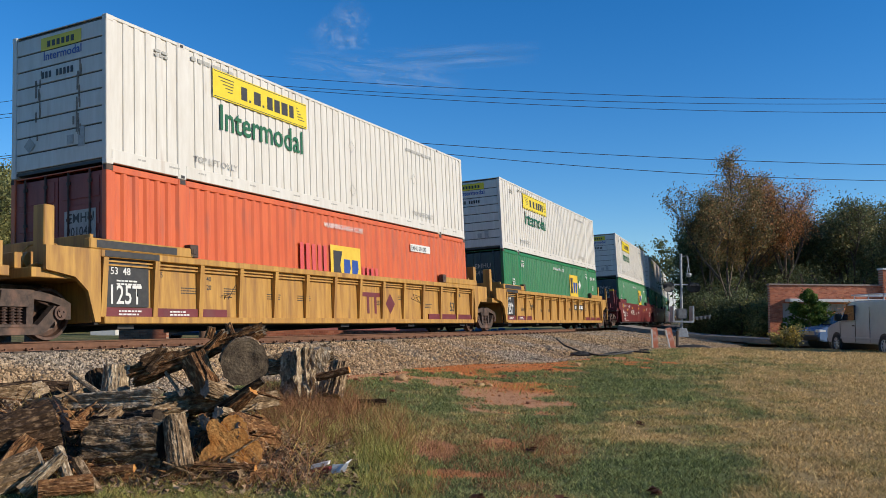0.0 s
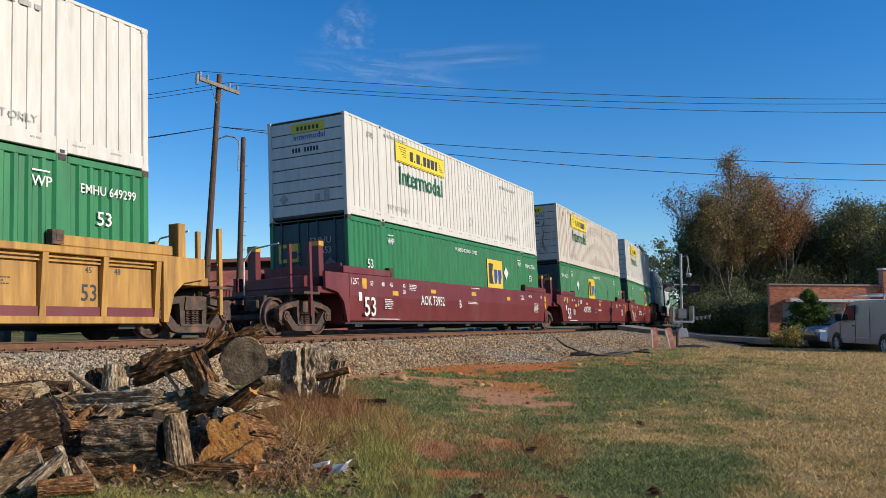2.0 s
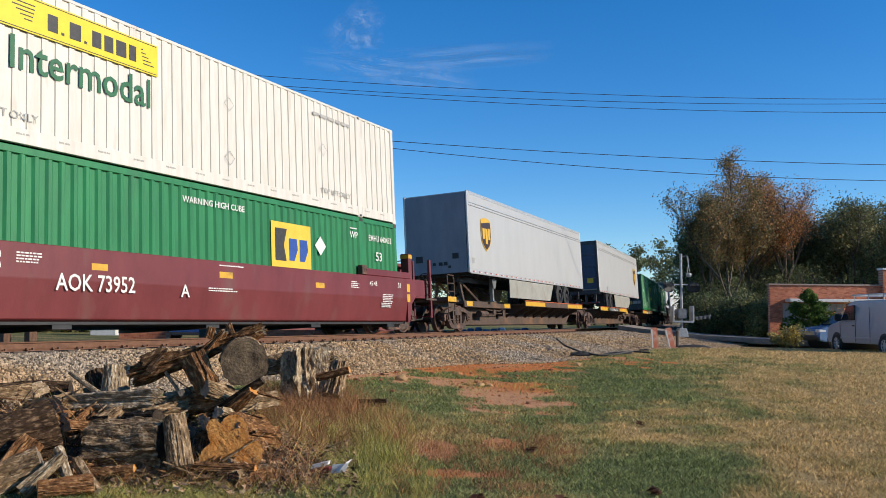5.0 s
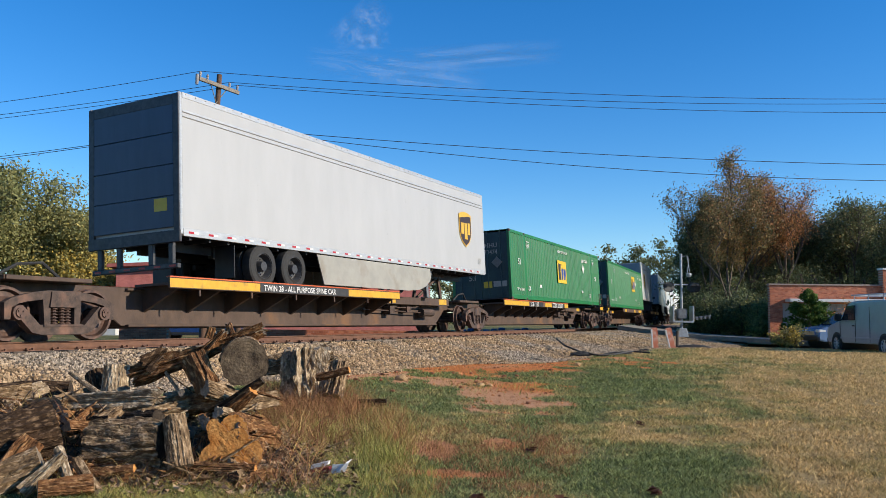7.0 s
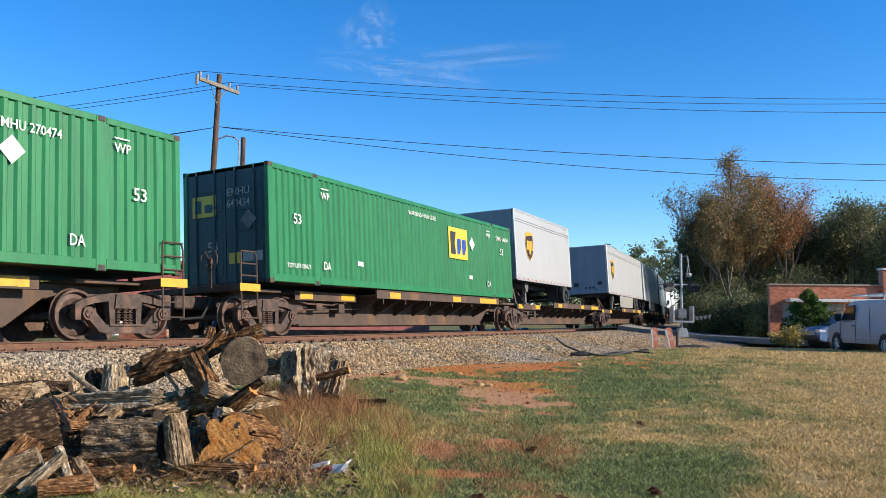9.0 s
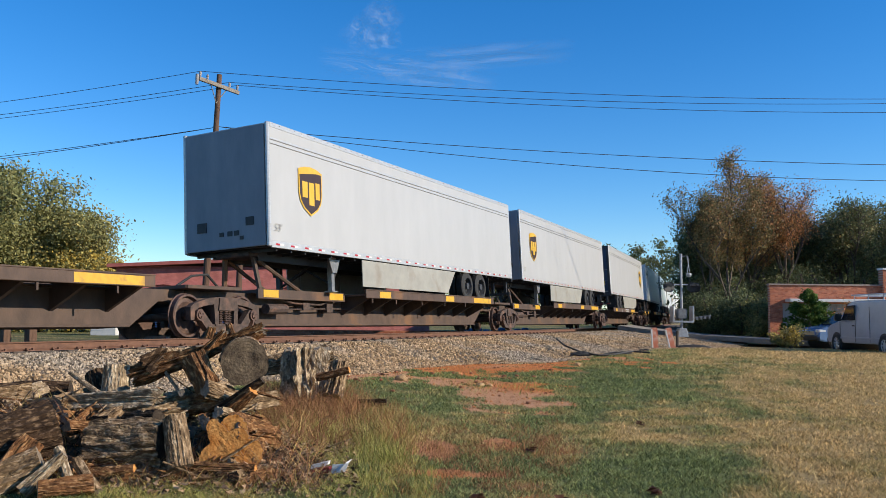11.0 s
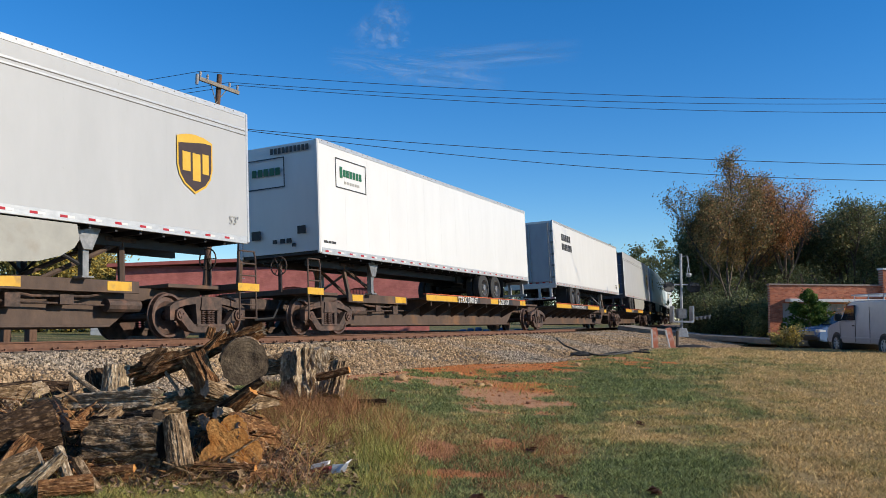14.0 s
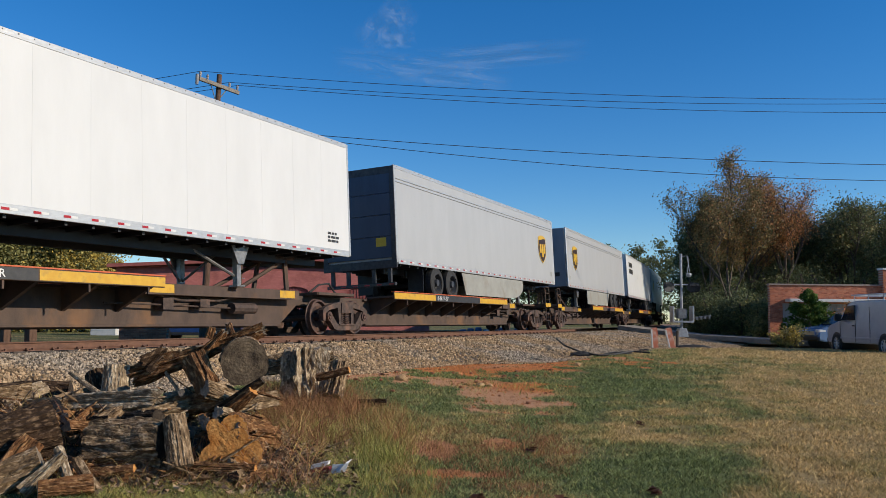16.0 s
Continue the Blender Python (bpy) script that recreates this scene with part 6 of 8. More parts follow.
def log(p, q, r0, r1, bark=0, end=None, rough=.15, lobes=0, seed=1, split=0.0, name="log", label=None, jag=0.0):
    """A rough round of wood from p to q with uneven bark and two cut ends."""
    p, q = Vector(p), Vector(q)
    ln = (q - p).length
    rot = (q - p).to_track_quat("Z", "Y").to_matrix().to_4x4()
    seg, rings = (52, max(8, min(26, int(ln / .035)))) if r0 > .05 else (10, 6)
    off = Vector((seed * 3.7, seed * 1.3, seed * 7.1))
    bm = bmesh.new()
    grid = []
    for i in range(rings + 1):
        f = i / rings
        row = []
        for j in range(seg):
            u = 2 * math.pi * j / seg
            rr = r0 + (r1 - r0) * f
            c = Vector((math.cos(u), math.sin(u), 0))
            k = 1 + rough * 1.3 * noise.noise(c * 1.4 + off + Vector((0, 0, f * ln * 1.5))) + rough * .8 * noise.noise(c * 5 + off + Vector((0, 0, f * ln * 2))) + rough * .8 * noise.noise(c * 11 + off + Vector((0, 0, f * ln * 6)))
            k -= rough * 1.1 * abs(noise.noise(Vector((c.x * 7, c.y * 7, f * ln * 2.2)) + off)) * (1 if r0 > .05 else 0)
            if lobes:
                k *= 1.12 - .50 * abs(math.cos(lobes * u / 2 + .4)) ** 2.2
            if split and math.cos(u - seed) > 1 - split:
                k *= .45 / max(.45, math.cos(u - seed))
            z = f * ln
            if jag and i in (0, rings):
                z += jag * noise.noise(c * 4 + off) * (1 if i else -1)
            row.append(bm.verts.new((c.x * rr * k, c.y * rr * k, z)))
        grid.append(row)
    for a, b in zip(grid[:-1], grid[1:]):
        for j in range(seg):
            bm.faces.new((a[j], a[(j + 1) % seg], b[(j + 1) % seg], b[j]))
    caps = [[v.co.copy() for v in grid[0]], [v.co.copy() for v in grid[-1]]]
    lab = label or WHEN[bark] + (" split firewood log lying in the pile" if r0 > .05 else " stick lying on the log pile")
    ob = thing(name, bm, M_BARKS[bark], lab, "log" if r0 > .05 else "stick", LOGS if r0 > .05 else "sticks on the pile")
    ob.matrix_basis = Matrix.Translation(p) @ rot
    if r0 > .03:
        for side, cap in enumerate(caps):
            bm = bmesh.new()
            mid = sum(cap, Vector()) / len(cap)
            inner = []
            n2 = 3
            loops = [[bm.verts.new(v + (mid - v) * t / n2 + Vector((0, 0, 0 if t == 0 else .05 * r0 * noise.noise((v + (mid - v) * t / n2) * 9 + off)))) for v in cap] for t in range(n2)]
            for a, b in zip(loops[:-1], loops[1:]):
                for j in range(seg):
                    f = (a[j], a[(j + 1) % seg], b[(j + 1) % seg], b[j])
                    bm.faces.new(f if side else f[::-1])
            c = bm.verts.new(mid + Vector((0, 0, .004 if side else -.004)))
            for j in range(seg):
                f = (loops[-1][j], loops[-1][(j + 1) % seg], c)
                bm.faces.new(f if side else f[::-1])
            part("cut_end", bm, end or (M_END_GREY if bark != 3 else M_END_DARK), ob)
    return ob


log(shot(-90, 815, 7.5), shot(112, 752, 8.0), .27, .25, 3, M_END_DARK, .12, seed=2, label="thick dark-topped weathered log with hollow end in the pile")
log(shot(52, 716, 9.0), shot(286, 704, 8.75), .055, .105, 2, M_BARKS[2], .38, seed=3, jag=.16, split=.25, label="bleached grey log with cracked end across the pile")
log(shot(212, 700, 9.2), shot(214, 648, 9.25), .15, .14, 2, M_END_GREY, .12, seed=4, split=.3, label="short upright bleached log stub behind the pile")
log(shot(192, 705, 9.4), shot(178, 660, 9.5), .13, .12, 3, seed=5)
log(shot(132, 660, 9.1), shot(190, 700, 8.9), .022, .03, 2, seed=6, name="stick")
log(shot(352, 642, 9.15), shot(400, 588, 9.2), .075, .04, 1, M_END_GREY, .5, seed=41, jag=.05)
log(shot(262, 650, 9.2), shot(300, 622, 9.3), .09, .05, 3, M_END_DARK, .5, seed=42, jag=.06)
log(shot(420, 612, 9.25), shot(408, 574, 9.3), .05, .03, 1, M_END_GREY, .5, seed=43, jag=.04)
log(shot(248, 668, 9.3), shot(466, 584, 9.2), .105, .062, 1, M_END_GREY, .60, seed=7, split=.3, label="gnarled brown root trunk lying on top of the pile", jag=.12)
log(shot(375, 600, 9.2), shot(378, 580, 9.2), .055, .035, 1, seed=8, rough=.3)
log(shot(382, 690, 8.85), shot(352, 634, 9.0), .165, .155, 1, M_END_GREY, .20, seed=9, split=.5, label="split log with pale torn wood in the pile")
log(shot(432, 634, 9.5), shot(437, 641, 8.85), .235, .25, 0, M_END_FACE, .07, seed=10, label="sawn log with wide cracked grey face in the pile")
log(shot(546, 712, 13.3), shot(540, 620, 13.4), .34, .29, 2, M_END_GREY, .42, seed=11, jag=.16, label="weathered grey stump with deeply ridged sides")
log(shot(470, 650, 13.6), shot(592, 624, 13.8), .14, .16, 0, seed=12, rough=.2)
log(shot(592, 700, 13.2), shot(606, 640, 13.4), .17, .12, 0, seed=13, rough=.3)
log(shot(565, 668, 13.0), shot(622, 654, 12.9), .06, .05, 1, M_END_ORANGE, seed=14)
log(shot(334, 826, 7.85), shot(318, 738, 8.05), .118, .105, 0, M_END_GREY, .10, seed=15, label="short leaning grey log stub at the pile's foot")
log(shot(425, 778, 8.7), shot(408, 786, 8.15), .225, .235, 1, M_END_ORANGE, .08, lobes=4, seed=16, label="freshly sawn clover-shaped stump with orange cut face")
log(shot(430, 750, 8.6), shot(421, 755, 8.2), .135, .13, 1, M_END_ORANGE, .12, seed=61, label="sawn branch end with orange cut face in the pile")
log(shot(458, 794, 8.6), shot(450, 798, 8.2), .14, .135, 1, M_END_ORANGE, .12, seed=62, label="sawn branch end with orange cut face in the pile")
log(shot(350, 824, 7.9), shot(462, 826, 7.85), .055, .05, 1, M_END_ORANGE, .3, seed=17, split=.6, label="slab of bark lying at the pile's foot")
log(shot(180, 792, 8.2), shot(305, 782, 8.1), .24, .22, 0, M_END_DARK, .2, seed=18, label="thick flaking grey log in the middle of the pile")
log(shot(160, 800, 8.5), shot(170, 770, 8.6), .2, .2, 3, M_END_DARK, .15, seed=19)
log(shot(455, 800, 8.7), shot(490, 762, 8.8), .16, .14, 1, seed=20, rough=.2)
log(shot(300, 722, 8.9), shot(410, 706, 8.8), .10, .11, 1, seed=21, rough=.2)
log(shot(395, 722, 8.7), shot(470, 672, 8.6), .06, .035, 3, seed=22, rough=.35)
log(shot(400, 735, 8.7), shot(455, 692, 8.6), .075, .06, 1, M_END_ORANGE, .3, seed=23, split=.6)
log(shot(160, 838, 7.7), shot(252, 826, 7.7), .05, .045, 1, M_END_ORANGE, .3, seed=24, split=.5, label="split orange-brown kindling plank in the pile")
log(shot(-40, 870, 7.3), shot(90, 812, 7.5), .16, .13, 0, seed=25, rough=.25)
log(shot(60, 866, 7.3), shot(128, 800, 7.4), .06, .04, 2, seed=26, rough=.3)
log(shot(118, 792, 7.6), shot(140, 850, 7.4), .045, .035, 2, seed=27, rough=.3)
log(shot(85, 862, 7.2), shot(180, 852, 7.4), .07, .09, 1, seed=28, rough=.25)
log(shot(190, 868, 7.4), shot(150, 812, 7.6), .05, .05, 0, seed=29, rough=.25)
log(shot(20, 845, 7.4), shot(75, 778, 7.6), .10, .10, 1, M_END_ORANGE, .3, seed=30, split=.5)
log(shot(235, 742, 8.6), shot(290, 738, 8.4), .075, .08, 3, seed=31)
log(shot(330, 700, 8.9), shot(300, 660, 9.1), .018, .016, 2, seed=32, name="stick")
log(shot(450, 690, 8.7), shot(505, 706, 8.7), .017, .012, 1, seed=33, name="stick")
log(shot(630, 714, 13.6), shot(688, 710, 13.5), .07, .05, 3, seed=34, rough=.35, label="charred dark branch lying in the weeds")
log(shot(-30, 705, 9.6), shot(135, 700, 9.8), .17, .16, 3, M_END_DARK, .10, seed=35, label="long dark log behind the pile")
rnd = random.Random(77)
# rounds inside the heap, mostly covered
for i in range(78):
    px, py = rnd.uniform(-20, 480), rnd.uniform(690, 855)
    dd = 7.85 + (850 - py) / 150 * 1.0 + rnd.uniform(.0, .4)
    a = rnd.uniform(-.6, .6)
    ln = rnd.uniform(.25, .6)
    p = shot(px, py, dd)
    v = Vector((math.cos(a), math.sin(a) * .6, rnd.uniform(-.3, .3))) * ln / 2
    p.z = max(p.z, -.95)
    log(p - v, p + v, rnd.uniform(.035, .12), rnd.uniform(.03, .10), rnd.choice((0, 1, 1, 2, 0)), rnd.choice((M_END_GREY, M_END_DARK, M_END_GREY, M_END_GREY)), .3, split=rnd.choice((0, .4, .7)), seed=100 + i)
for i in range(90):
    px = rnd.uniform(-10, 660)
    py = rnd.uniform(690, 860) if px < 480 else rnd.uniform(700, 790)
    dd = 7.7 + (850 - py) / 150 * 1.2 if px < 480 else 1500 * 1.42 / (py - 564)
    a = rnd.uniform(0, 6.28)
    p = shot(px, py, dd)
    v = Vector((math.cos(a), math.sin(a), rnd.uniform(-.1, .7))) * rnd.uniform(.12, .34)
    log(p - v * .5, p + v, rnd.uniform(.006, .016), rnd.uniform(.003, .01), rnd.choice((0, 1, 1, 2)), seed=200 + i, name="stick")
# crumbled bark and litter that fills the heap
heap_v, heap_f = [], []
hn, hm = 46, 30
for j in range(hm):
    for i in range(hn):
        dd = 7.5 + 2.9 * j / (hm - 1)
        px = -120 + 800 * i / (hn - 1)
        l_ = (px - 784) / 1500 * dd
        w = yard(l_, dd, 0)
        bump_ = math.exp(-((dd - 8.9) / .75) ** 2) * float(smooth(620, 430, px)) * (1.0 if px < 430 else .85)
        z = float(ground_z(w.x, w.y)) - .03 + bump_ * .40 + .10 * bump_ * noise.noise((w.x * 5, w.y * 5, 1)) + .05 * noise.noise((w.x * 14, w.y * 14, 2)) * min(1, bump_ * 4)
        heap_v.append((w.x, w.y, z))
heap_f = [(j * hn + i, j * hn + i + 1, (j + 1) * hn + i + 1, (j + 1) * hn + i) for j in range(hm - 1) for i in range(hn - 1)]
M_LITTER = material("bark_litter", (.022, .014, .009), (.13, .075, .045), 26, .95, bump=1.0, bscale=40, c=(.22, .15, .09), cscale=14, clo=.55, chi=.7)
hme = bpy.data.meshes.new("bark_litter")
hme.from_pydata(heap_v, [], heap_f)
hme.materials.append(M_LITTER)
tagged(new("bark_litter", hme), "crumbled bark and leaf litter under the logs", "litter", kind="stuff")
# loose flakes of bark
n = 9000
fr = np.random.RandomState(9)
dd = 7.4 + 3 * fr.rand(n)
ll = (-120 + 760 * fr.rand(n) - 784) / 1500 * dd
fx, fy = ll * math.cos(YAW) + dd * math.sin(YAW), -ll * math.sin(YAW) + dd * math.cos(YAW)
fz = np.array([heap_v[min(hm - 1, max(0, int((b - 7.5) / 2.9 * (hm - 1)))) * hn + min(hn - 1, max(0, int(((a / b * 1500 + 784) + 120) / 800 * (hn - 1))))][2] for a, b in zip(ll, dd)])
v = fr.randn(n, 4, 3) * np.array([.022, .022, .014]) * (.5 + fr.rand(n, 1, 1))
v += np.stack([fx, fy, fz + .02 + .10 * fr.rand(n) ** 3], 1)[:, None]
fm = bpy.data.meshes.new("bark_flakes")
fm.from_pydata(v.reshape(-1, 3).tolist(), [], (4 * np.arange(n)[:, None] + np.array([[0, 1, 2], ])).tolist() + (4 * np.arange(n)[:, None] + np.array([[0, 2, 3]])).tolist())
fm.materials.append(material("bark_flake", (.12, .06, .03), (.50, .34, .20), 9, .9, random_value=.85))
tagged(new("bark_flakes", fm), "scattered flakes of bark and wood", "litter", kind="stuff")

# dead twigs and stalks tangled in the heap
tr_ = np.random.RandomState(71)
n = 5200
dd = 7.6 + 2.2 * tr_.rand(n)
ll = (-40 + 620 * tr_.rand(n) - 784) / 1500 * dd
tx_, ty_ = ll * math.cos(YAW) + dd * math.sin(YAW), -ll * math.sin(YAW) + dd * math.cos(YAW)
tz_ = ground_z(tx_, ty_) + .50 * np.exp(-((dd - 8.9) / .75) ** 2) * tr_.rand(n)
blades("twigs", tx_, ty_, tz_, .05 + .20 * tr_.rand(n), .004 + .005 * tr_.rand(n), .45 + .55 * tr_.rand(n), 1.6, 72, M_WEED, "dead brown twigs tangled in the log pile")
# weeds round the pile
wr = np.random.RandomState(61)


def weed_patch(n, px0, px1, py0, py1, h0, h1, t0, t1, name, label, w=.006, lean=.5, clumps=60):
    cx, cy = px0 + (px1 - px0) * wr.rand(clumps), py0 + (py1 - py0) * wr.rand(clumps)
    k = wr.randint(0, clumps, n)
    px, py = cx[k] + wr.randn(n) * 14, cy[k] + wr.randn(n) * 6
    d = 1500 * 1.46 / np.maximum(py - 564, 60)
    for _ in range(4):
        l = (px - 784) / 1500 * d
        x, y = l * math.cos(YAW) + d * math.sin(YAW), -l * math.sin(YAW) + d * math.cos(YAW)
        d = 1500 * (EYE[2] - ground_z(x, y)) / np.maximum(py - 564, 60)
    l = (px - 784) / 1500 * d
    x, y = l * math.cos(YAW) + d * math.sin(YAW), -l * math.sin(YAW) + d * math.cos(YAW)
    sz = .6 + .8 * wr.rand(clumps)
    blades(name, x, y, ground_z(x, y) - .01, (h0 + (h1 - h0) * wr.rand(n)) * sz[k], w * (.7 + .6 * wr.rand(n)), np.clip(t0 + (t1 - t0) * wr.rand(n), 0, 1), lean, wr.randint(9999), M_WEED, label)


weed_patch(9000, 470, 720, 715, 790, .06, .22, .4, 1.0, "dry_weeds", "tangled red-brown dry weeds beside the logs", .005, .7, 120)
weed_patch(8000, 330, 760, 800, 885, .03, .11, .0, .5, "green_weeds", "yellow-green tufts of long grass by the logs", .006, .8, 120)
weed_patch(3500, 120, 350, 850, 885, .03, .10, .0, .5, "green_weeds", "yellow-green tufts of long grass by the logs", .006, .8, 50)
weed_patch(6500, 470, 640, 695, 760, .10, .34, .55, 1.0, "dry_weeds", "tangled red-brown dry weeds beside the logs", .005, .7, 60)
weed_patch(5500, 480, 730, 738, 835, .07, .22, .0, .42, "green_weeds", "yellow-green tufts of long grass by the logs", .006, .7, 90)
weed_patch(4000, 690, 1010, 770, 885, .03, .10, .6, 1.0, "dry_weeds", "low brown dead weeds on the lawn", .006, 1.0, 50)
weed_patch(2500, -20, 110, 700, 735, .08, .22, .2, .7, "dry_weeds", "tangled red-brown dry weeds beside the logs", .005, .7, 30)
weed_patch(5000, 700, 1010, 735, 805, .03, .10, .4, 1.0, "dry_weeds", "low brown dead weeds on the lawn", .006, 1.0, 80)
weed_patch(1800, 620, 1000, 655, 690, .03, .09, .0, .6, "green_weeds", "sparse green grass tufts on the clay", .010, .8, 30)

# litter: a torn white carton, stones and clods
M_CARD = material("white_card", (.74, .73, .72), (.82, .81, .80), 8, .6)
M_CARD_RED = material("red_printed_card", (.22, .012, .018), (.3, .02, .025), 8, .5)
c0 = shot(594, 820, 8.3)
c0.z = float(ground_z(c0.x, c0.y)) + .06
carton = holder("carton", "torn open white and dark red carton on the grass", "carton")
carton.matrix_basis = Matrix.Translation(c0) @ Matrix.Rotation(-YAW - .15, 4, "Z") @ Matrix.Scale(1.1, 4)
bm = bmesh.new()
prism(bm, [(-.17, .03), (-.02, .07), (-.015, .10), (-.165, .065)], -.06, .02)
prism(bm, [(.02, .0), (.14, .02), (.17, .09), (.03, .08)], -.08, -.07)
part("white_panel", bm, M_CARD, carton)
bm = bmesh.new()
prism(bm, [(.10, .03), (.16, .10), (.155, .104), (.095, .034)], -.10, .08)
part("torn_flap", bm, M_CARD, carton)
bm = bmesh.new()
prism(bm, [(-.16, .0), (.0, .0), (-.01, .05), (-.15, .025)], -.06, .03)
part("red_panel", bm, M_CARD_RED, carton)


def rock(px, py, d, r, mat, label, seed, name="stone", cat="stone"):
    bm = bmesh.new()
    bmesh.ops.create_icosphere(bm, subdivisions=3, radius=r)
    for v in bm.verts:
        v.co *= 1 + .35 * noise.noise(v.co / r * 1.2 + Vector((seed, 0, 0))) + .1 * noise.noise(v.co / r * 4 + Vector((0, seed, 0)))
        v.co.z *= .65
    p = shot(px, py, d)
    p.z = float(ground_z(p.x, p.y)) + r * .35
    ob = thing(name, bm, mat, label, cat, "stones on the clay")
    ob.location = p
    return ob


M_TAN = material("tan_stone", (.42, .24, .10), (.62, .42, .22), 12, .85, bump=.5)
M_CLOD = material("clay_clod", (.20, .07, .03), (.38, .15, .07), 14, .95, bump=.6)
rock(714, 680, 17.2, .12, M_TAN, "tan sandstone lump on bare clay", 1)
rock(852, 682, 17.0, .07, M_TAN, "small tan stone on bare clay", 2)
rock(868, 682, 17.0, .06, M_TAN, "small tan stone on bare clay", 3)
rock(1023, 645, 22.5, .09, M_TAN, "small tan stone on bare clay", 4)
for i in range(46):
    px, py = rnd.uniform(620, 1010), rnd.gauss(672, 14)
    if 645 < py < 705:
        rock(px, py, 1500 * 1.28 / (py - 564), rnd.uniform(.025, .06), M_CLOD, "crumbled red clay clod on the ground", 10 + i, "clod", "clod")
M_DRYLEAF = material("brown_dead_leaf", (.12, .04, .02), (.24, .10, .05), 9, .8)
for px, py in ((1131, 750), (938, 795), (1155, 858), (450 + 400, 868), (680, 690), (1005, 872)):
    p = shot(px, py, 1500 * 1.5 / (py - 564))
    p.z = float(ground_z(p.x, p.y))
    bm = bmesh.new()
    for k in range(7):
        a = rnd.uniform(0, 6.28)
        c = Vector((rnd.gauss(0, .03), rnd.gauss(0, .03), rnd.uniform(.02, .06)))
        vs = [bm.verts.new(c + Vector((math.cos(a + u) * .05, math.sin(a + u) * .05, rnd.uniform(-.02, .03)))) for u in (0, 1.3, 2.6, 4.2)]
        bm.faces.new(vs)
    bmesh.ops.solidify(bm, geom=bm.faces[:], thickness=.003)
    ob = thing("dead_leaves", bm, M_DRYLEAF, "curled brown dead leaves on the lawn", "leaves", "dead leaves on the lawn")
    ob.location = p


# ---- lineside: marker posts, crossing signal, poles and wires ----
M_POST_ORANGE = material("faded_orange_sheeting", (.56, .16, .08), (.68, .26, .15), 6, .5, c=(.7, .55, .45), cscale=5, clo=.5, chi=.7)
M_GALV = material("galvanised_steel", (.34, .35, .36), (.52, .53, .54), 7, .5, metal=.4)
M_SIGNAL = material("grey_signal_paint", (.12, .125, .13), (.24, .25, .26), 9, .55, c=(.16, .13, .11), cscale=7)
M_POLE = material("brown_pole_timber", (.085, .045, .028), (.17, .095, .06), 9, .9, bump=.5, stretch=(1, 1, .15))
M_GREYWOOD = material("grey_crossarm_timber", (.20, .17, .14), (.32, .28, .23), 9, .9, bump=.4)
M_WIRE = material("wire", (.03, .03, .035), (.05, .05, .055), 3, .6)
M_CERAMIC = material("insulator_glaze", (.30, .27, .25), (.45, .42, .40), 5, .3)


def ground_at(v, dz=0.0):
    return Vector((v.x, v.y, float(ground_z(v.x, v.y)) + dz))


for px, py, d, h, lean in ((1159, 618, 35.0, .92, .05), (1190, 618, 34.5, .92, .22)):
    p = shot(px, py, d)
    root = holder("marker_post", "leaning white post with orange reflective sheeting" if lean > .1 else "upright white post with orange reflective sheeting", "post", "marker posts by the crossing")
    z = p.z
    root.matrix_basis = Matrix.Translation(p) @ Matrix.Rotation(-YAW, 4, "Z") @ Matrix.Rotation(-lean, 4, "Y")
    bm = bmesh.new()
    box(bm, -.13, .13, -.05, .05, -.15, h)
    part("post", bevel(bm, .03, 2), M_POST_ORANGE, root)
    bm = bmesh.new()
    box(bm, -.135, -.085, -.056, .056, .02, h - .05)
    part("white_strip", bm, M_WHITE_PAINT, root)
bm = bmesh.new()
p = shot(1198, 607, 36)
tube(bm, p + Vector((0, 0, -.3)), p + Vector((0, 0, .55)), .06, 8)
thing("short_post", bm, M_TIE, "short dark wooden post beside the track", "post")


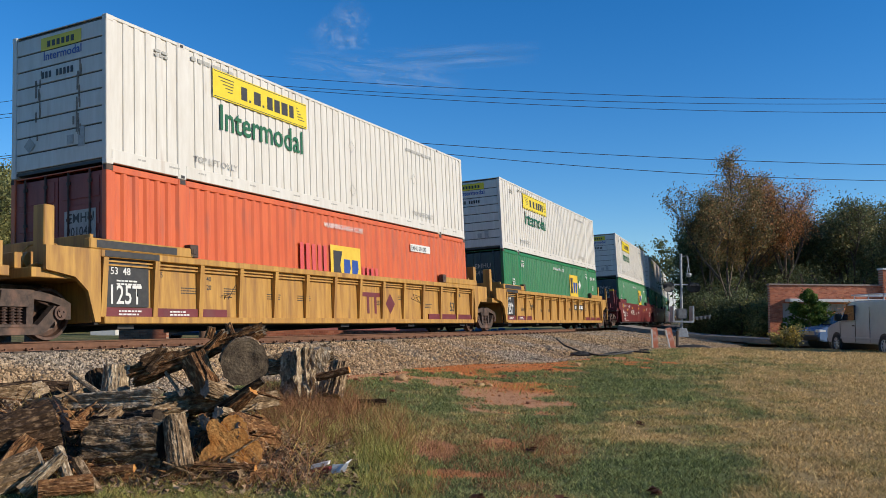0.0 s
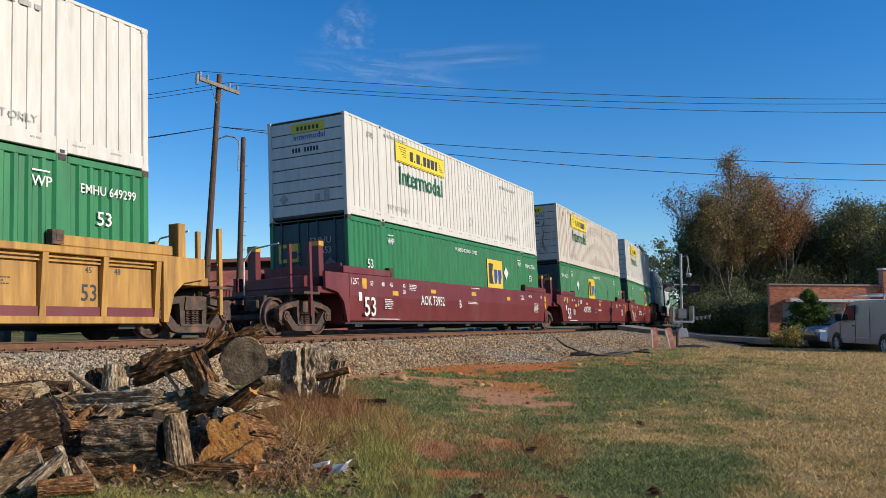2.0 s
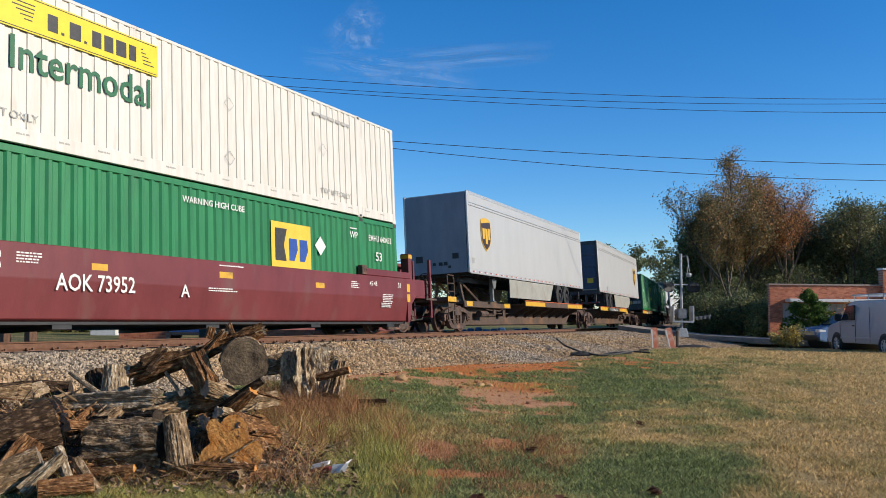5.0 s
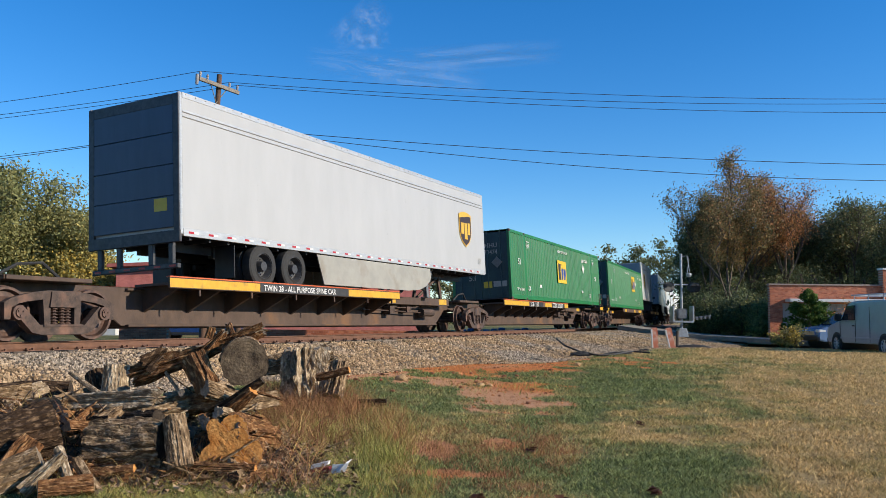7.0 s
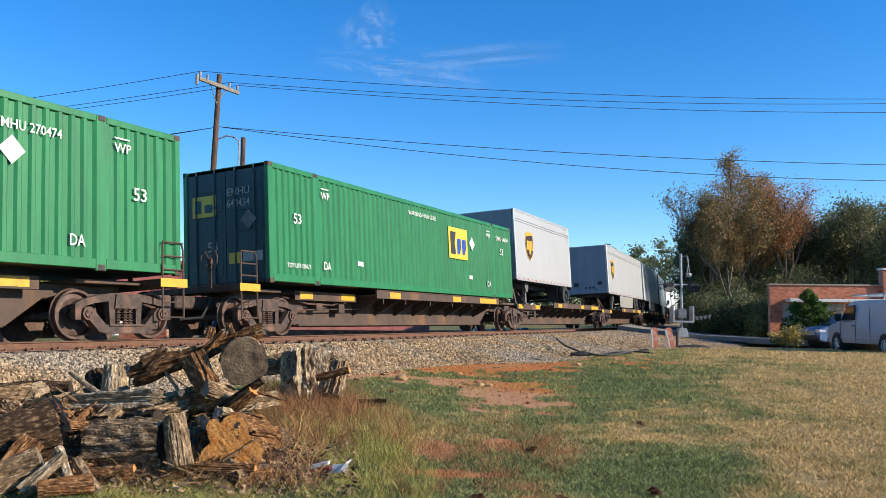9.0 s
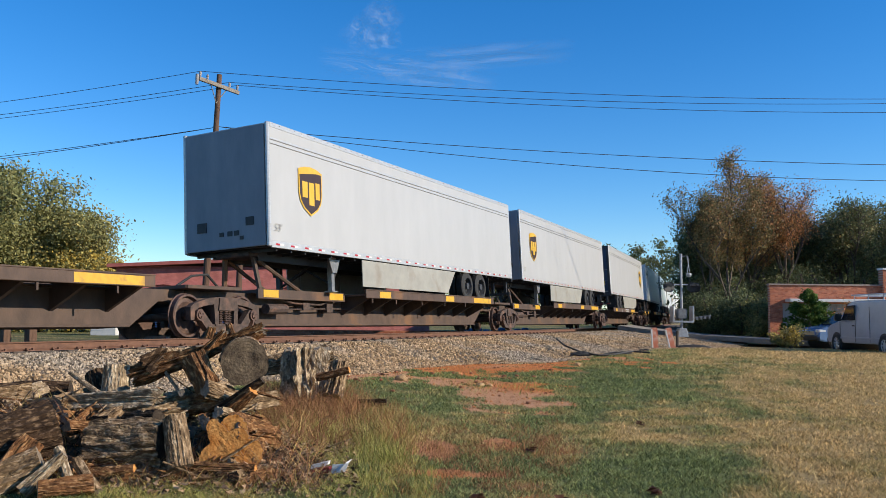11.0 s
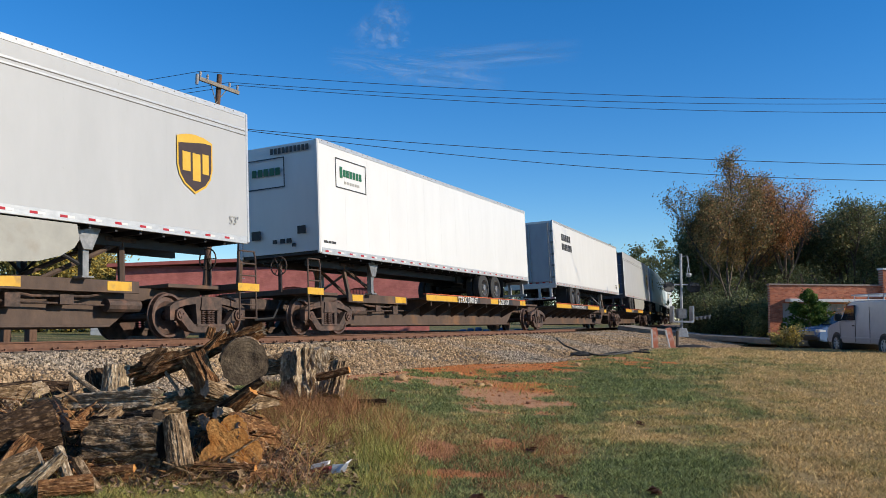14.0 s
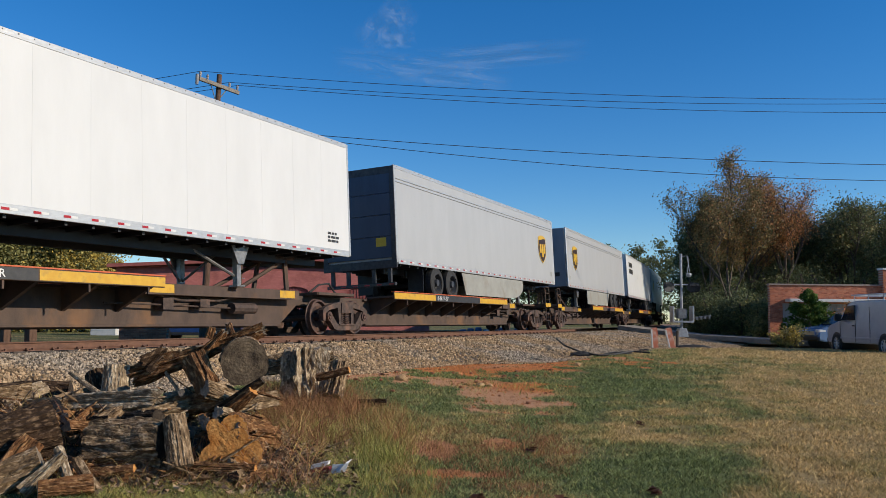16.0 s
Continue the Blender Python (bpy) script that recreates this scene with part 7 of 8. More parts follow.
def signal():
    base = shot(1206, 592, 50.5)
    root = holder("crossing_signal", "silver level crossing signal mast with lamps and gate gear", "signal")
    root.matrix_basis = Matrix.Translation(base) @ Matrix.Rotation(-YAW, 4, "Z")
    bm = bmesh.new()
    tube(bm, (0, 0, -.2), (0, 0, 4.85), .075, 12)
    part("mast", bm, M_GALV, root)
    bm = bmesh.new()
    prism(bm, [(-.32, -.1), (.32, -.1), (.22, .42), (-.22, .42)], -.3, .3)
    part("base", bevel(bm, .02), M_GALV, root)
    # lamp units on a crossbar, seen edge on
    bm = bmesh.new()
    tube(bm, (-.95, 0, 3.0), (.95, 0, 3.0), .04, 8)
    part("crossbar", bm, M_GALV, root)
    for x, y in ((-.85, -.16), (-.6, .16), (.6, -.16), (.9, .16)):
        bm = bmesh.new()
        lathe(bm, [(.30, .0), (.30, .02), (.12, .02), (.12, .18), (.02, .2)], 18, Matrix.Translation((x, y, 2.85)) @ Matrix.Rotation(radians(25 if x < 0 else -25), 4, "Z"))
        lamp_ = part("lamp_unit", bm, M_BLACK, root, "black round signal lamp with backing disc")
        bm = bmesh.new()
        prism(bm, [(x - .15, 2.92), (x + .15, 2.92), (x + .10, 3.06), (x - .10, 3.06)], y - .3, y - .04)
        part("hood", bm, M_BLACK, lamp_)
    # bell hanger and thin brackets at the top
    bm = bmesh.new()
    path(bm, [(.05, 0, 4.7), (.42, 0, 4.72), (.44, 0, 4.2), (.36, 0, 3.7)], .025)
    path(bm, [(.36, 0, 4.72), (.52, 0, 3.75)], .02)
    part("bracket", bm, M_GALV, root)
    bm = bmesh.new()
    lathe(bm, [(.03, 0), (.12, .03), (.16, .12), (.16, .22), (.05, .26)], 14, Matrix.Translation((.46, 0, 3.45)) @ Matrix.Rotation(radians(90), 4, "X"))
    part("bell", bm, M_GALV, root)
    # gate mechanism box, counterweights and stub arm
    bm = bmesh.new()
    box(bm, -.30, .26, -.28, .28, .98, 1.58)
    part("gate_box", bevel(bm, .05, 2), M_SIGNAL, root)
    bm = bmesh.new()
    box(bm, -.62, .62, -.38, -.3, .75, .86)
    box(bm, -.62, .62, .3, .38, .75, .86)
    part("gate_frame", bevel(bm, .01), M_GALV, root)
    for x in (-.62, .55):
        bm = bmesh.new()
        box(bm, x, x + .10, -.36, .36, .78, 1.72)
        part("gate_side", bevel(bm, .02), M_GALV, root)
    bm = bmesh.new()
    tube(bm, (.6, 0, 1.0), (1.75, 0, 1.18), .05, 6)
    for i in range(4):
        box(bm, .85 + i * .24, .95 + i * .24, -.12, .12, .92 + .03 * i, 1.12 + .03 * i)
    part("counterweight", bm, M_SIGNAL, root)


signal()


def pole(px, d, top, lean, arm=False, r=.16):
    p = shot(px, 560, d)
    p.z = -.7
    root = holder("utility_pole", "brown wooden utility pole with grey crossarm" if arm else "shorter brown wooden utility pole with a conduit", "utility pole", "poles behind the track")
    root.matrix_basis = Matrix.Translation(p) @ Matrix.Rotation(-YAW, 4, "Z") @ Matrix.Rotation(lean, 4, "Y")
    bm = bmesh.new()
    tube(bm, (0, 0, -.3), (0, 0, top), r, 14, r * .68)
    part("shaft", bm, M_POLE, root)
    if arm:
        arm_m = Matrix.Translation((.08, -.2, top - .55)) @ Matrix.Rotation(radians(62), 4, "Z")
        ends = []
        bm = bmesh.new()
        box(bm, -1.22, 1.22, -.06, .06, -.08, .08)
        a = part("crossarm", bevel(bm, .012), M_GREYWOOD, root)
        a.matrix_basis = arm_m
        for x in (-.9, .9):
            bm = bmesh.new()
            tube(bm, (x * .55, .02, -.02), (0, .12, -.75), .022, 6)
            part("brace", bm, M_GREYWOOD, a)
        for x in (-1.15, -.72, .62, 1.12):
            bm = bmesh.new()
            lathe(bm, [(.02, 0), (.05, .04), (.045, .10), (.06, .13), (.05, .19), (.02, .23)], 10, Matrix.Translation((x, 0, .08)) @ Matrix.Rotation(radians(90), 4, "X"))
            part("insulator", bm, M_CERAMIC, a)
            ends.append(root.matrix_basis @ arm_m @ Vector((x, 0, .32)))
        bm = bmesh.new()
        tube(bm, (-1.32, 0, -.28), (-1.32, 0, .15), .07, 10)
        part("cutout", bm, M_CERAMIC, a)
        return root, ends
    bm = bmesh.new()
    for i in range(12):
        box(bm, r * .75, r * .75 + .12, -.02, .02, 1.0 + i * .62, 1.03 + i * .62)
    part("step_peg", bm, M_GALV, root)
    bm = bmesh.new()
    path(bm, [(-.16, -.1, top - 1.5), (-.17, -.1, top - .2), (-.35, -.1, top - .02), (-.7, -.1, top + .06), (-1.05, -.1, top - .08), (-1.35, -.1, top - .55)], .035, 8)
    part("conduit", bm, M_GALV, root)
    return root, []


_, ENDS = pole(362, 36.0, 11.65, .032, True)
pole(424, 37.0, 9.1, 0.0, False, .15)


def wire(a, b, sag, label="thin dark overhead wire", r=.012):
    a, b = Vector(a), Vector(b)
    bm = bmesh.new()
    n = 26
    pts = []
    for i in range(n + 1):
        f = i / n
        pts.append(a.lerp(b, f) - Vector((0, 0, 4 * sag * f * (1 - f))))
    path(bm, pts, r, 4)
    thing("overhead_wire", bm, M_WIRE, label, "wire", "overhead wires")


FAR_R = [shot(1990, y, 40.5) for y in (157, 162, 182)]
FAR_L = [shot(-620, y, 37.0) for y in (246, 262, 268)]
for e, r_, l_ in zip((ENDS[0], ENDS[2], ENDS[3]), FAR_R, FAR_L):
    wire(e, r_, .62)
    wire(e, l_, .30)
pb = shot(380, 222, 36)
wire(pb, shot(1990, 288, 40.5), .52, "dark overhead telephone cable behind the track", .014)
wire(pb, shot(1990, 312, 40.5), .88, "dark overhead telephone cable behind the track", .014)
wire(pb, shot(-620, 334, 37), .3, "dark overhead telephone cable behind the track", .014)
wire(pb, shot(-620, 345, 37), .3, "dark overhead telephone cable behind the track", .014)

# cables and low black lumps on the ballast
M_CABLE = material("black_cable", (.012, .012, .012), (.03, .03, .03), 8, .6)
for pts in (((985, 600), (1000, 612), (1030, 624), (1060, 629), (1085, 628)), ((1085, 628), (1120, 622), (1150, 624))):
    bm = bmesh.new()
    path(bm, [shot(a, b, 30 - (b - 600) * .12) + Vector((0, 0, .03)) for a, b in pts], .03, 6)
    thing("cable", bm, M_CABLE, "black cable lying on the ballast", "cable", "cables on the ballast")
M_LUMP = material("black_lump_surface", (.015, .014, .013), (.04, .038, .035), 8, .9, bump=.4)
for px, py, d, w, dp in ((1098, 627, 28.5, .55, .30), (1030, 627, 27, .35, .25), (1225, 613, 36, .8, .5), (1140, 622, 31, .4, .2)):
    p = shot(px, py, d)
    bm = bmesh.new()
    bmesh.ops.create_icosphere(bm, subdivisions=3, radius=1)
    for v in bm.verts:
        v.co = Vector((v.co.x * w * (1 + .3 * noise.noise(v.co * 2)), v.co.y * dp, max(v.co.z, -.2) * .10 * (1 + .8 * noise.noise(v.co * 3))))
    ob = thing("black_lump", bm, M_LUMP, "low black lump lying on the ballast", "scrap", "scraps by the crossing")
    ob.matrix_basis = Matrix.Translation(p) @ Matrix.Rotation(-YAW, 4, "Z")
rock(1240, 594, 46, .22, M_TAN, "pale yellow lump beside the road", 5)


# ---- trees ----
M_TRUNK = material("grey_brown_trunk", (.06, .045, .035), (.15, .12, .095), 8, .9, bump=.6, stretch=(1, 1, .2))
M_LEAF_AUTUMN = leaf_color_material("autumn_leaves", ((0, (.14, .145, .06)), (.4, (.27, .20, .085)), (.7, (.48, .22, .085)), (1, (.56, .19, .08))), .55)
M_LEAF_GREEN = leaf_color_material("dark_green_leaves", ((0, (.085, .105, .052)), (.5, (.15, .172, .076)), (.8, (.27, .23, .10)), (1, (.40, .26, .10))), .45)
M_LEAF_YELLOW = leaf_color_material("yellowing_leaves", ((0, (.17, .19, .075)), (.5, (.28, .255, .095)), (.8, (.46, .34, .085)), (1, (.62, .42, .07))), .4)
M_LEAF_PINE = leaf_color_material("pine_needles", ((0, (.035, .075, .012)), (.5, (.075, .13, .022)), (1, (.14, .19, .035))), .3)


def leaf_cloud(name, centres, n, spread, size, tone, seed, mat, parent=None, label=""):
    """Many small leaves scattered about the twig ends."""
    r = np.random.RandomState(seed)
    c = np.array([tuple(v) for v in centres])
    k = r.randint(0, len(c), n)
    p = c[k] + r.randn(n, 3) * spread * (.4 + .6 * r.rand(n, 1)) * np.array([1, 1, .75])
    u, w = r.randn(n, 3), r.randn(n, 3)
    u /= np.linalg.norm(u, axis=1)[:, None]
    w = np.cross(u, w)
    w /= np.linalg.norm(w, axis=1)[:, None]
    sz = size * (.5 + .9 * r.rand(n, 1))
    v = np.stack([p - u * sz, p + w * sz * .5, p + u * sz, p - w * sz * .5], 1)
    me = bpy.data.meshes.new(name)
    me.from_pydata(v.reshape(-1, 3).tolist(), [], (4 * np.arange(n)[:, None] + np.arange(4)).tolist())
    t = np.clip(tone[0] + (tone[1] - tone[0]) * (r.rand(len(c))[k] * .75 + .25 * r.rand(n)), 0, 1)
    me.attributes.new("tone", "FLOAT", "POINT").data.foreach_set("value", np.repeat(t, 4).astype(np.float32))
    me.materials.append(mat)
    ob = new(name, me)
    if parent is not None:
        ob.parent = parent
    return tagged(ob, label)


def tree(pos, height, width, mat, seed, label, leaves=9000, tone=(0, 1), size=.16, low=.25, sparse=.6, trunk_r=None, vase=.6, cat="tree"):
    """A trunk that forks into limbs and twigs, with leaves about the twig ends."""
    r = random.Random(seed)
    root = holder("tree", label, cat, "trees round the place")
    root.location = pos
    bm = bmesh.new()
    tips = []
    tr = trunk_r or height * .014

    def limb(p, d, ln, rad, level):
        n = 4
        q = p
        for i in range(n):
            d2 = (d + Vector((r.gauss(0, .16), r.gauss(0, .16), r.gauss(.05, .08)))).normalized()
            q2 = q + d2 * ln / n
            tube(bm, q, q2, rad * (1 - .2 * i), 6 if level < 2 else 4, rad * (1 - .2 * (i + 1)), caps=False)
            q, d = q2, d2
            if level < 3 and (i > 0 or level > 0):
                for _ in range(1 if level == 0 else 2):
                    a = r.uniform(0, 6.283)
                    out = Vector((math.cos(a), math.sin(a), r.uniform(.1, .9))).normalized()
                    limb(q, (d * .5 + out * .8).normalized(), ln * r.uniform(.42, .66), rad * .5, level + 1)
            if level >= 2:
                tips.append(q)
        tips.append(q)
    h0 = height * low
    tube(bm, (0, 0, -.3), (0, 0, h0), tr * 1.2, 9, tr, caps=False)
    for i in range(4):
        a = i * 1.57 + r.uniform(-.5, .5)
        limb(Vector((0, 0, h0 * r.uniform(.75, 1.1))), Vector((math.cos(a) * vase, math.sin(a) * vase, 1)).normalized(), height * r.uniform(.30, .42), tr * .7, 0)
    limb(Vector((0, 0, h0)), Vector((r.gauss(0, .08), r.gauss(0, .08), 1)).normalized(), height * .42, tr * .8, 0)
    # fit the crown to its size
    zs = sorted(t.z for t in tips)[int(len(tips) * .96)] / .93
    rs = sorted(math.hypot(t.x, t.y) for t in tips)[int(len(tips) * .93)]
    kz, kr = height / zs, width / 2 / rs
    for v in bm.verts:
        f = min(1, max(0, v.co.z) / (h0 + .01))
        v.co.z *= 1 + (kz - 1) * f if v.co.z > 0 else 1
        v.co.x *= 1 + (kr - 1) * f
        v.co.y *= 1 + (kr - 1) * f
    tips = [Vector((t.x * kr, t.y * kr, t.z * kz)) for t in tips]
    for v in [w.co for w in bm.verts] + tips:
        v.z = min(v.z, .88 * height + (v.z - .88 * height) * .45)
    part("trunk", bm, M_TRUNK, root)
    leaf_cloud("crown", tips, leaves, sparse, size, tone, seed, mat, root)
    return root


def bush(pos, w, h, mat, seed, label, leaves=2500, tone=(0, 1), size=.10, name="shrub"):
    r = random.Random(seed)
    root = holder(name, label, "shrub", "shrubs round the place")
    root.location = pos
    bm = bmesh.new()
    tips = []
    for i in range(11):
        a = r.uniform(0, 6.28)
        q = Vector((math.cos(a) * w * r.uniform(.1, .5), math.sin(a) * w * r.uniform(.1, .5), h * r.uniform(.45, 1)))
        path(bm, [(0, 0, -.1), q * .5 + Vector((r.gauss(0, .1), r.gauss(0, .1), 0)), q], .018 * h, 4)
        tips += [q, q * .8, q * .6, q * .4 + Vector((r.gauss(0, .2), r.gauss(0, .2), 0))]
    part("stem", bm, M_TRUNK, root)
    leaf_cloud("foliage", tips, leaves, w * .13, size, tone, seed, mat, root)
    return root


def place(px, d, z=-.75):
    v = shot(px, 560, d)
    v.z = z
    return v


tree(place(1290, 70), 15.6, 7.4, M_LEAF_AUTUMN, 1, "tall tree with thinning olive and russet autumn leaves", 24000, (.0, .72), .085, .20, .46, vase=1.1)
tree(place(1392, 73), 14.2, 6.4, M_LEAF_AUTUMN, 2, "slender tree with thin red-brown autumn leaves", 11000, (.35, .95), .075, .3, .40)
tree(place(1326, 75), 15.0, 6.6, M_LEAF_AUTUMN, 3, "tree with rusty autumn leaves at the wood's edge", 24000, (.1, .8), .078, .2, .42)
tree(place(1224, 74), 10.8, 2.5, M_LEAF_GREEN, 4, "dark ivy-hung tree at the wood's edge", 26000, (.0, .6), .08, .08, .42)
tree(place(1256, 72), 12.8, 4.4, M_LEAF_AUTUMN, 5, "tall thin tree with sparse olive autumn leaves", 17000, (.0, .5), .078, .2, .42)
for i, (px, dd, hh, ww) in enumerate(((1505, 76, 12.4, 9.5), (1440, 80, 11.0, 8), (1580, 78, 12.6, 9), (1650, 76, 12.0, 9), (1370, 82, 10.5, 8), (1290, 80, 9.5, 8), (1262, 79, 9.0, 5), (1740, 72, 12.5, 9))):
    tree(place(px, dd), hh, ww, M_LEAF_GREEN, 20 + i, "dense dark green tree in the wood", 30000, (.0, .75 if i % 3 else .95), .10, .16, .60)
for i, (px, dd, ww, hh) in enumerate(((1238, 66, 3.5, 3.0), (1262, 64, 5, 3.2), (1310, 63, 5, 3.4), (1345, 60, 4, 2.6), (1262, 72, 5.5, 5.5), (1310, 72, 7, 5.5), (1380, 74, 7, 6), (1440, 74, 7, 6), (1500, 72, 7, 6), (1570, 72, 7, 6), (1640, 70, 7, 6), (1228, 80, 3, 5))):
    bush(place(px, dd, -.8), ww, hh, M_LEAF_GREEN if i != 3 else M_LEAF_YELLOW, 40 + i, "dark tangled undergrowth at the wood's edge", 9000, (0, .7), .09)
# the wood's depth behind, and far treetops
cen = []
wr2 = random.Random(5)
for i in range(420):
    px, dd = wr2.uniform(1212, 1900), wr2.uniform(84, 100)
    top = 8.5 + 2.2 * math.sin(px * .021) + 1.2 * math.sin(px * .06)
    v = place(px, dd, wr2.uniform(-.5, top))
    cen.append(v)
tagged(leaf_cloud("woods", cen, 70000, 1.0, .24, (0, .6), 91, M_LEAF_GREEN), "shaded depth of the dark wood", "trees", kind="stuff")
cen = []
for i in range(360):
    px = wr2.uniform(560, 1215)
    top = 12.5 + 1.6 * math.sin(px * .05) + 1.0 * math.sin(px * .13) + 3.0 * max(0, (px - 1090) / 100 - .3) * 0
    cen.append(place(px, 175 + wr2.uniform(0, 14), wr2.uniform(-1, top + 3.2 if px > 1060 else top * .75)))
tagged(leaf_cloud("distant_woods", cen, 60000, 1.1, .30, (.1, .8), 92, M_LEAF_GREEN), "distant line of hazy green treetops", "trees", kind="stuff")
# trees behind the track, on the side from which the train leaves
for i, (px, dd, hh, ww, m, tn) in enumerate(((28, 62, 12.5, 10, M_LEAF_YELLOW, (0, .55)), (-90, 58, 13.5, 10, M_LEAF_YELLOW, (0, .5)), (105, 64, 9.2, 8, M_LEAF_YELLOW, (.1, .7)), (150, 62, 5.5, 5.0, M_LEAF_YELLOW, (.4, 1)), (-200, 60, 13, 10, M_LEAF_YELLOW, (0, .6)))):
    tree(place(px, dd), hh, ww, m, 60 + i, "leafy green tree turning yellow behind the track", 42000, tn, .125, .10, .85)
for i, (px, dd, ww, hh) in enumerate(((10, 54, 5, 2.6), (70, 55, 5, 2.8), (130, 56, 5, 2.6), (-60, 54, 6, 3), (182, 58, 4, 2.2))):
    bush(place(px, dd, -.7), ww, hh, M_LEAF_YELLOW, 80 + i, "yellow-green undergrowth behind the track", 4200, (.1, 1), .13)


# ---- thin cirrus, drifting ----
def cirrus_material(seed):
    m = bpy.data.materials.new("cirrus_haze")
    m.use_nodes = True
    n, l = m.node_tree.nodes, m.node_tree.links
    n.remove(n["Principled BSDF"])
    co, mp, no = n.new("ShaderNodeTexCoord"), n.new("ShaderNodeMapping"), n.new("ShaderNodeTexNoise")
    mp.inputs["Location"].default_value = (seed, seed * .7, 0)
    mp.inputs["Scale"].default_value = (.0030, .0075, 1)
    mp.inputs["Rotation"].default_value = (0, 0, .25)
    no.inputs["Scale"].default_value, no.inputs["Detail"].default_value, no.inputs["Roughness"].default_value = 1.0, 6, .55
    no.inputs["Distortion"].default_value = .6
    l.new(co.outputs["Object"], mp.inputs["Vector"])
    l.new(mp.outputs["Vector"], no.inputs["Vector"])
    ra, ed, mu = n.new("ShaderNodeMapRange"), n.new("ShaderNodeAttribute"), n.new("ShaderNodeMath")
    ra.inputs["From Min"].default_value, ra.inputs["From Max"].default_value, ra.inputs["To Max"].default_value = .36, .70, .27
    ed.attribute_name = "veil"
    mu.operation = "MULTIPLY"
    l.new(no.outputs["Fac"], ra.inputs["Value"])
    l.new(ra.outputs["Result"], mu.inputs[0])
    l.new(ed.outputs["Fac"], mu.inputs[1])
    di, tp, mx = n.new("ShaderNodeBsdfDiffuse"), n.new("ShaderNodeBsdfTransparent"), n.new("ShaderNodeMixShader")
    di.inputs["Color"].default_value = (.85, .85, .85, 1)
    l.new(mu.outputs["Value"], mx.inputs[0])
    l.new(tp.outputs["BSDF"], mx.inputs[1])
    l.new(di.outputs["BSDF"], mx.inputs[2])
    l.new(mx.outputs["Shader"], n["Material Output"].inputs["Surface"])
    return m


def cirrus(px, py, w, h, turn, seed):
    """A thin veil of ice cloud far off, thick in its middle and fading to its rim."""
    nu, nv = 25, 13
    vs, veil = [], []
    for j in range(nv):
        for i in range(nu):
            u, v = 2 * i / (nu - 1) - 1, 2 * j / (nv - 1) - 1
            vs.append((u * w, v * h, 12 * noise.noise((u * 2, v * 2, seed))))
            veil.append(max(0.0, 1 - u * u) * max(0.0, 1 - v * v))
    me = bpy.data.meshes.new("cirrus_cloud")
    me.from_pydata(vs, [], [(j * nu + i, j * nu + i + 1, (j + 1) * nu + i + 1, (j + 1) * nu + i) for j in range(nv - 1) for i in range(nu - 1)])
    me.attributes.new("veil", "FLOAT", "POINT").data.foreach_set("value", veil)
    me.materials.append(cirrus_material(seed))
    ob = tagged(new("cirrus_cloud", me), "faint wisp of thin white cirrus in the blue sky", "cloud", "wisps of cloud", "stuff")
    ob.visible_shadow = False
    CLOUDS.append((ob, px, py, turn))


CLOUDS = []
cirrus(632, 38, 110, 62, -.75, 3)
cirrus(655, 66, 60, 30, -.2, 7)
cirrus(840, 92, 290, 44, -.06, 11)
cirrus(700, 120, 300, 50, .1, 17)


# ---- brick building by the wood ----
def brick_material(name, a, b, mortar, scale=5.0):
    m = bpy.data.materials.new(name)
    m.use_nodes = True
    n, l = m.node_tree.nodes, m.node_tree.links
    bs = n["Principled BSDF"]
    bs.inputs["Roughness"].default_value = .9
    t, co = n.new("ShaderNodeTexBrick"), n.new("ShaderNodeTexCoord")
    mp = n.new("ShaderNodeMapping")
    mp.inputs["Rotation"].default_value = (radians(90), 0, 0)
    l.new(co.outputs["Object"], mp.inputs["Vector"])
    l.new(mp.outputs["Vector"], t.inputs["Vector"])
    t.inputs["Color1"].default_value, t.inputs["Color2"].default_value, t.inputs["Mortar"].default_value = (*a, 1), (*b, 1), (*mortar, 1)
    t.inputs["Scale"].default_value = scale
    t.inputs["Mortar Size"].default_value = .012
    t.inputs["Brick Width"].default_value, t.inputs["Row Height"].default_value = 1.0, .36
    no = n.new("ShaderNodeTexNoise")
    no.inputs["Scale"].default_value, no.inputs["Detail"].default_value = 1.3, 7
    l.new(co.outputs["Object"], no.inputs["Vector"])
    mx = n.new("ShaderNodeMix")
    mx.data_type, mx.blend_type = "RGBA", "MULTIPLY"
    r = n.new("ShaderNodeMapRange")
    r.inputs["From Min"].default_value, r.inputs["From Max"].default_value, r.inputs["To Min"].default_value = .45, .75, 0
    r.inputs["To Max"].default_value = .55
    l.new(no.outputs["Fac"], r.inputs["Value"])
    l.new(r.outputs["Result"], mx.inputs[0])
    l.new(t.outputs["Color"], mx.inputs[6])
    mx.inputs[7].default_value = (.35, .28, .24, 1)
    l.new(mx.outputs[2], bs.inputs["Base Color"])
    bp = n.new("ShaderNodeBump")
    bp.inputs["Strength"].default_value, bp.inputs["Distance"].default_value = .5, .02
    l.new(t.outputs["Fac"], bp.inputs["Height"])
    bp.invert = True
    l.new(bp.outputs["Normal"], bs.inputs["Normal"])
    return m


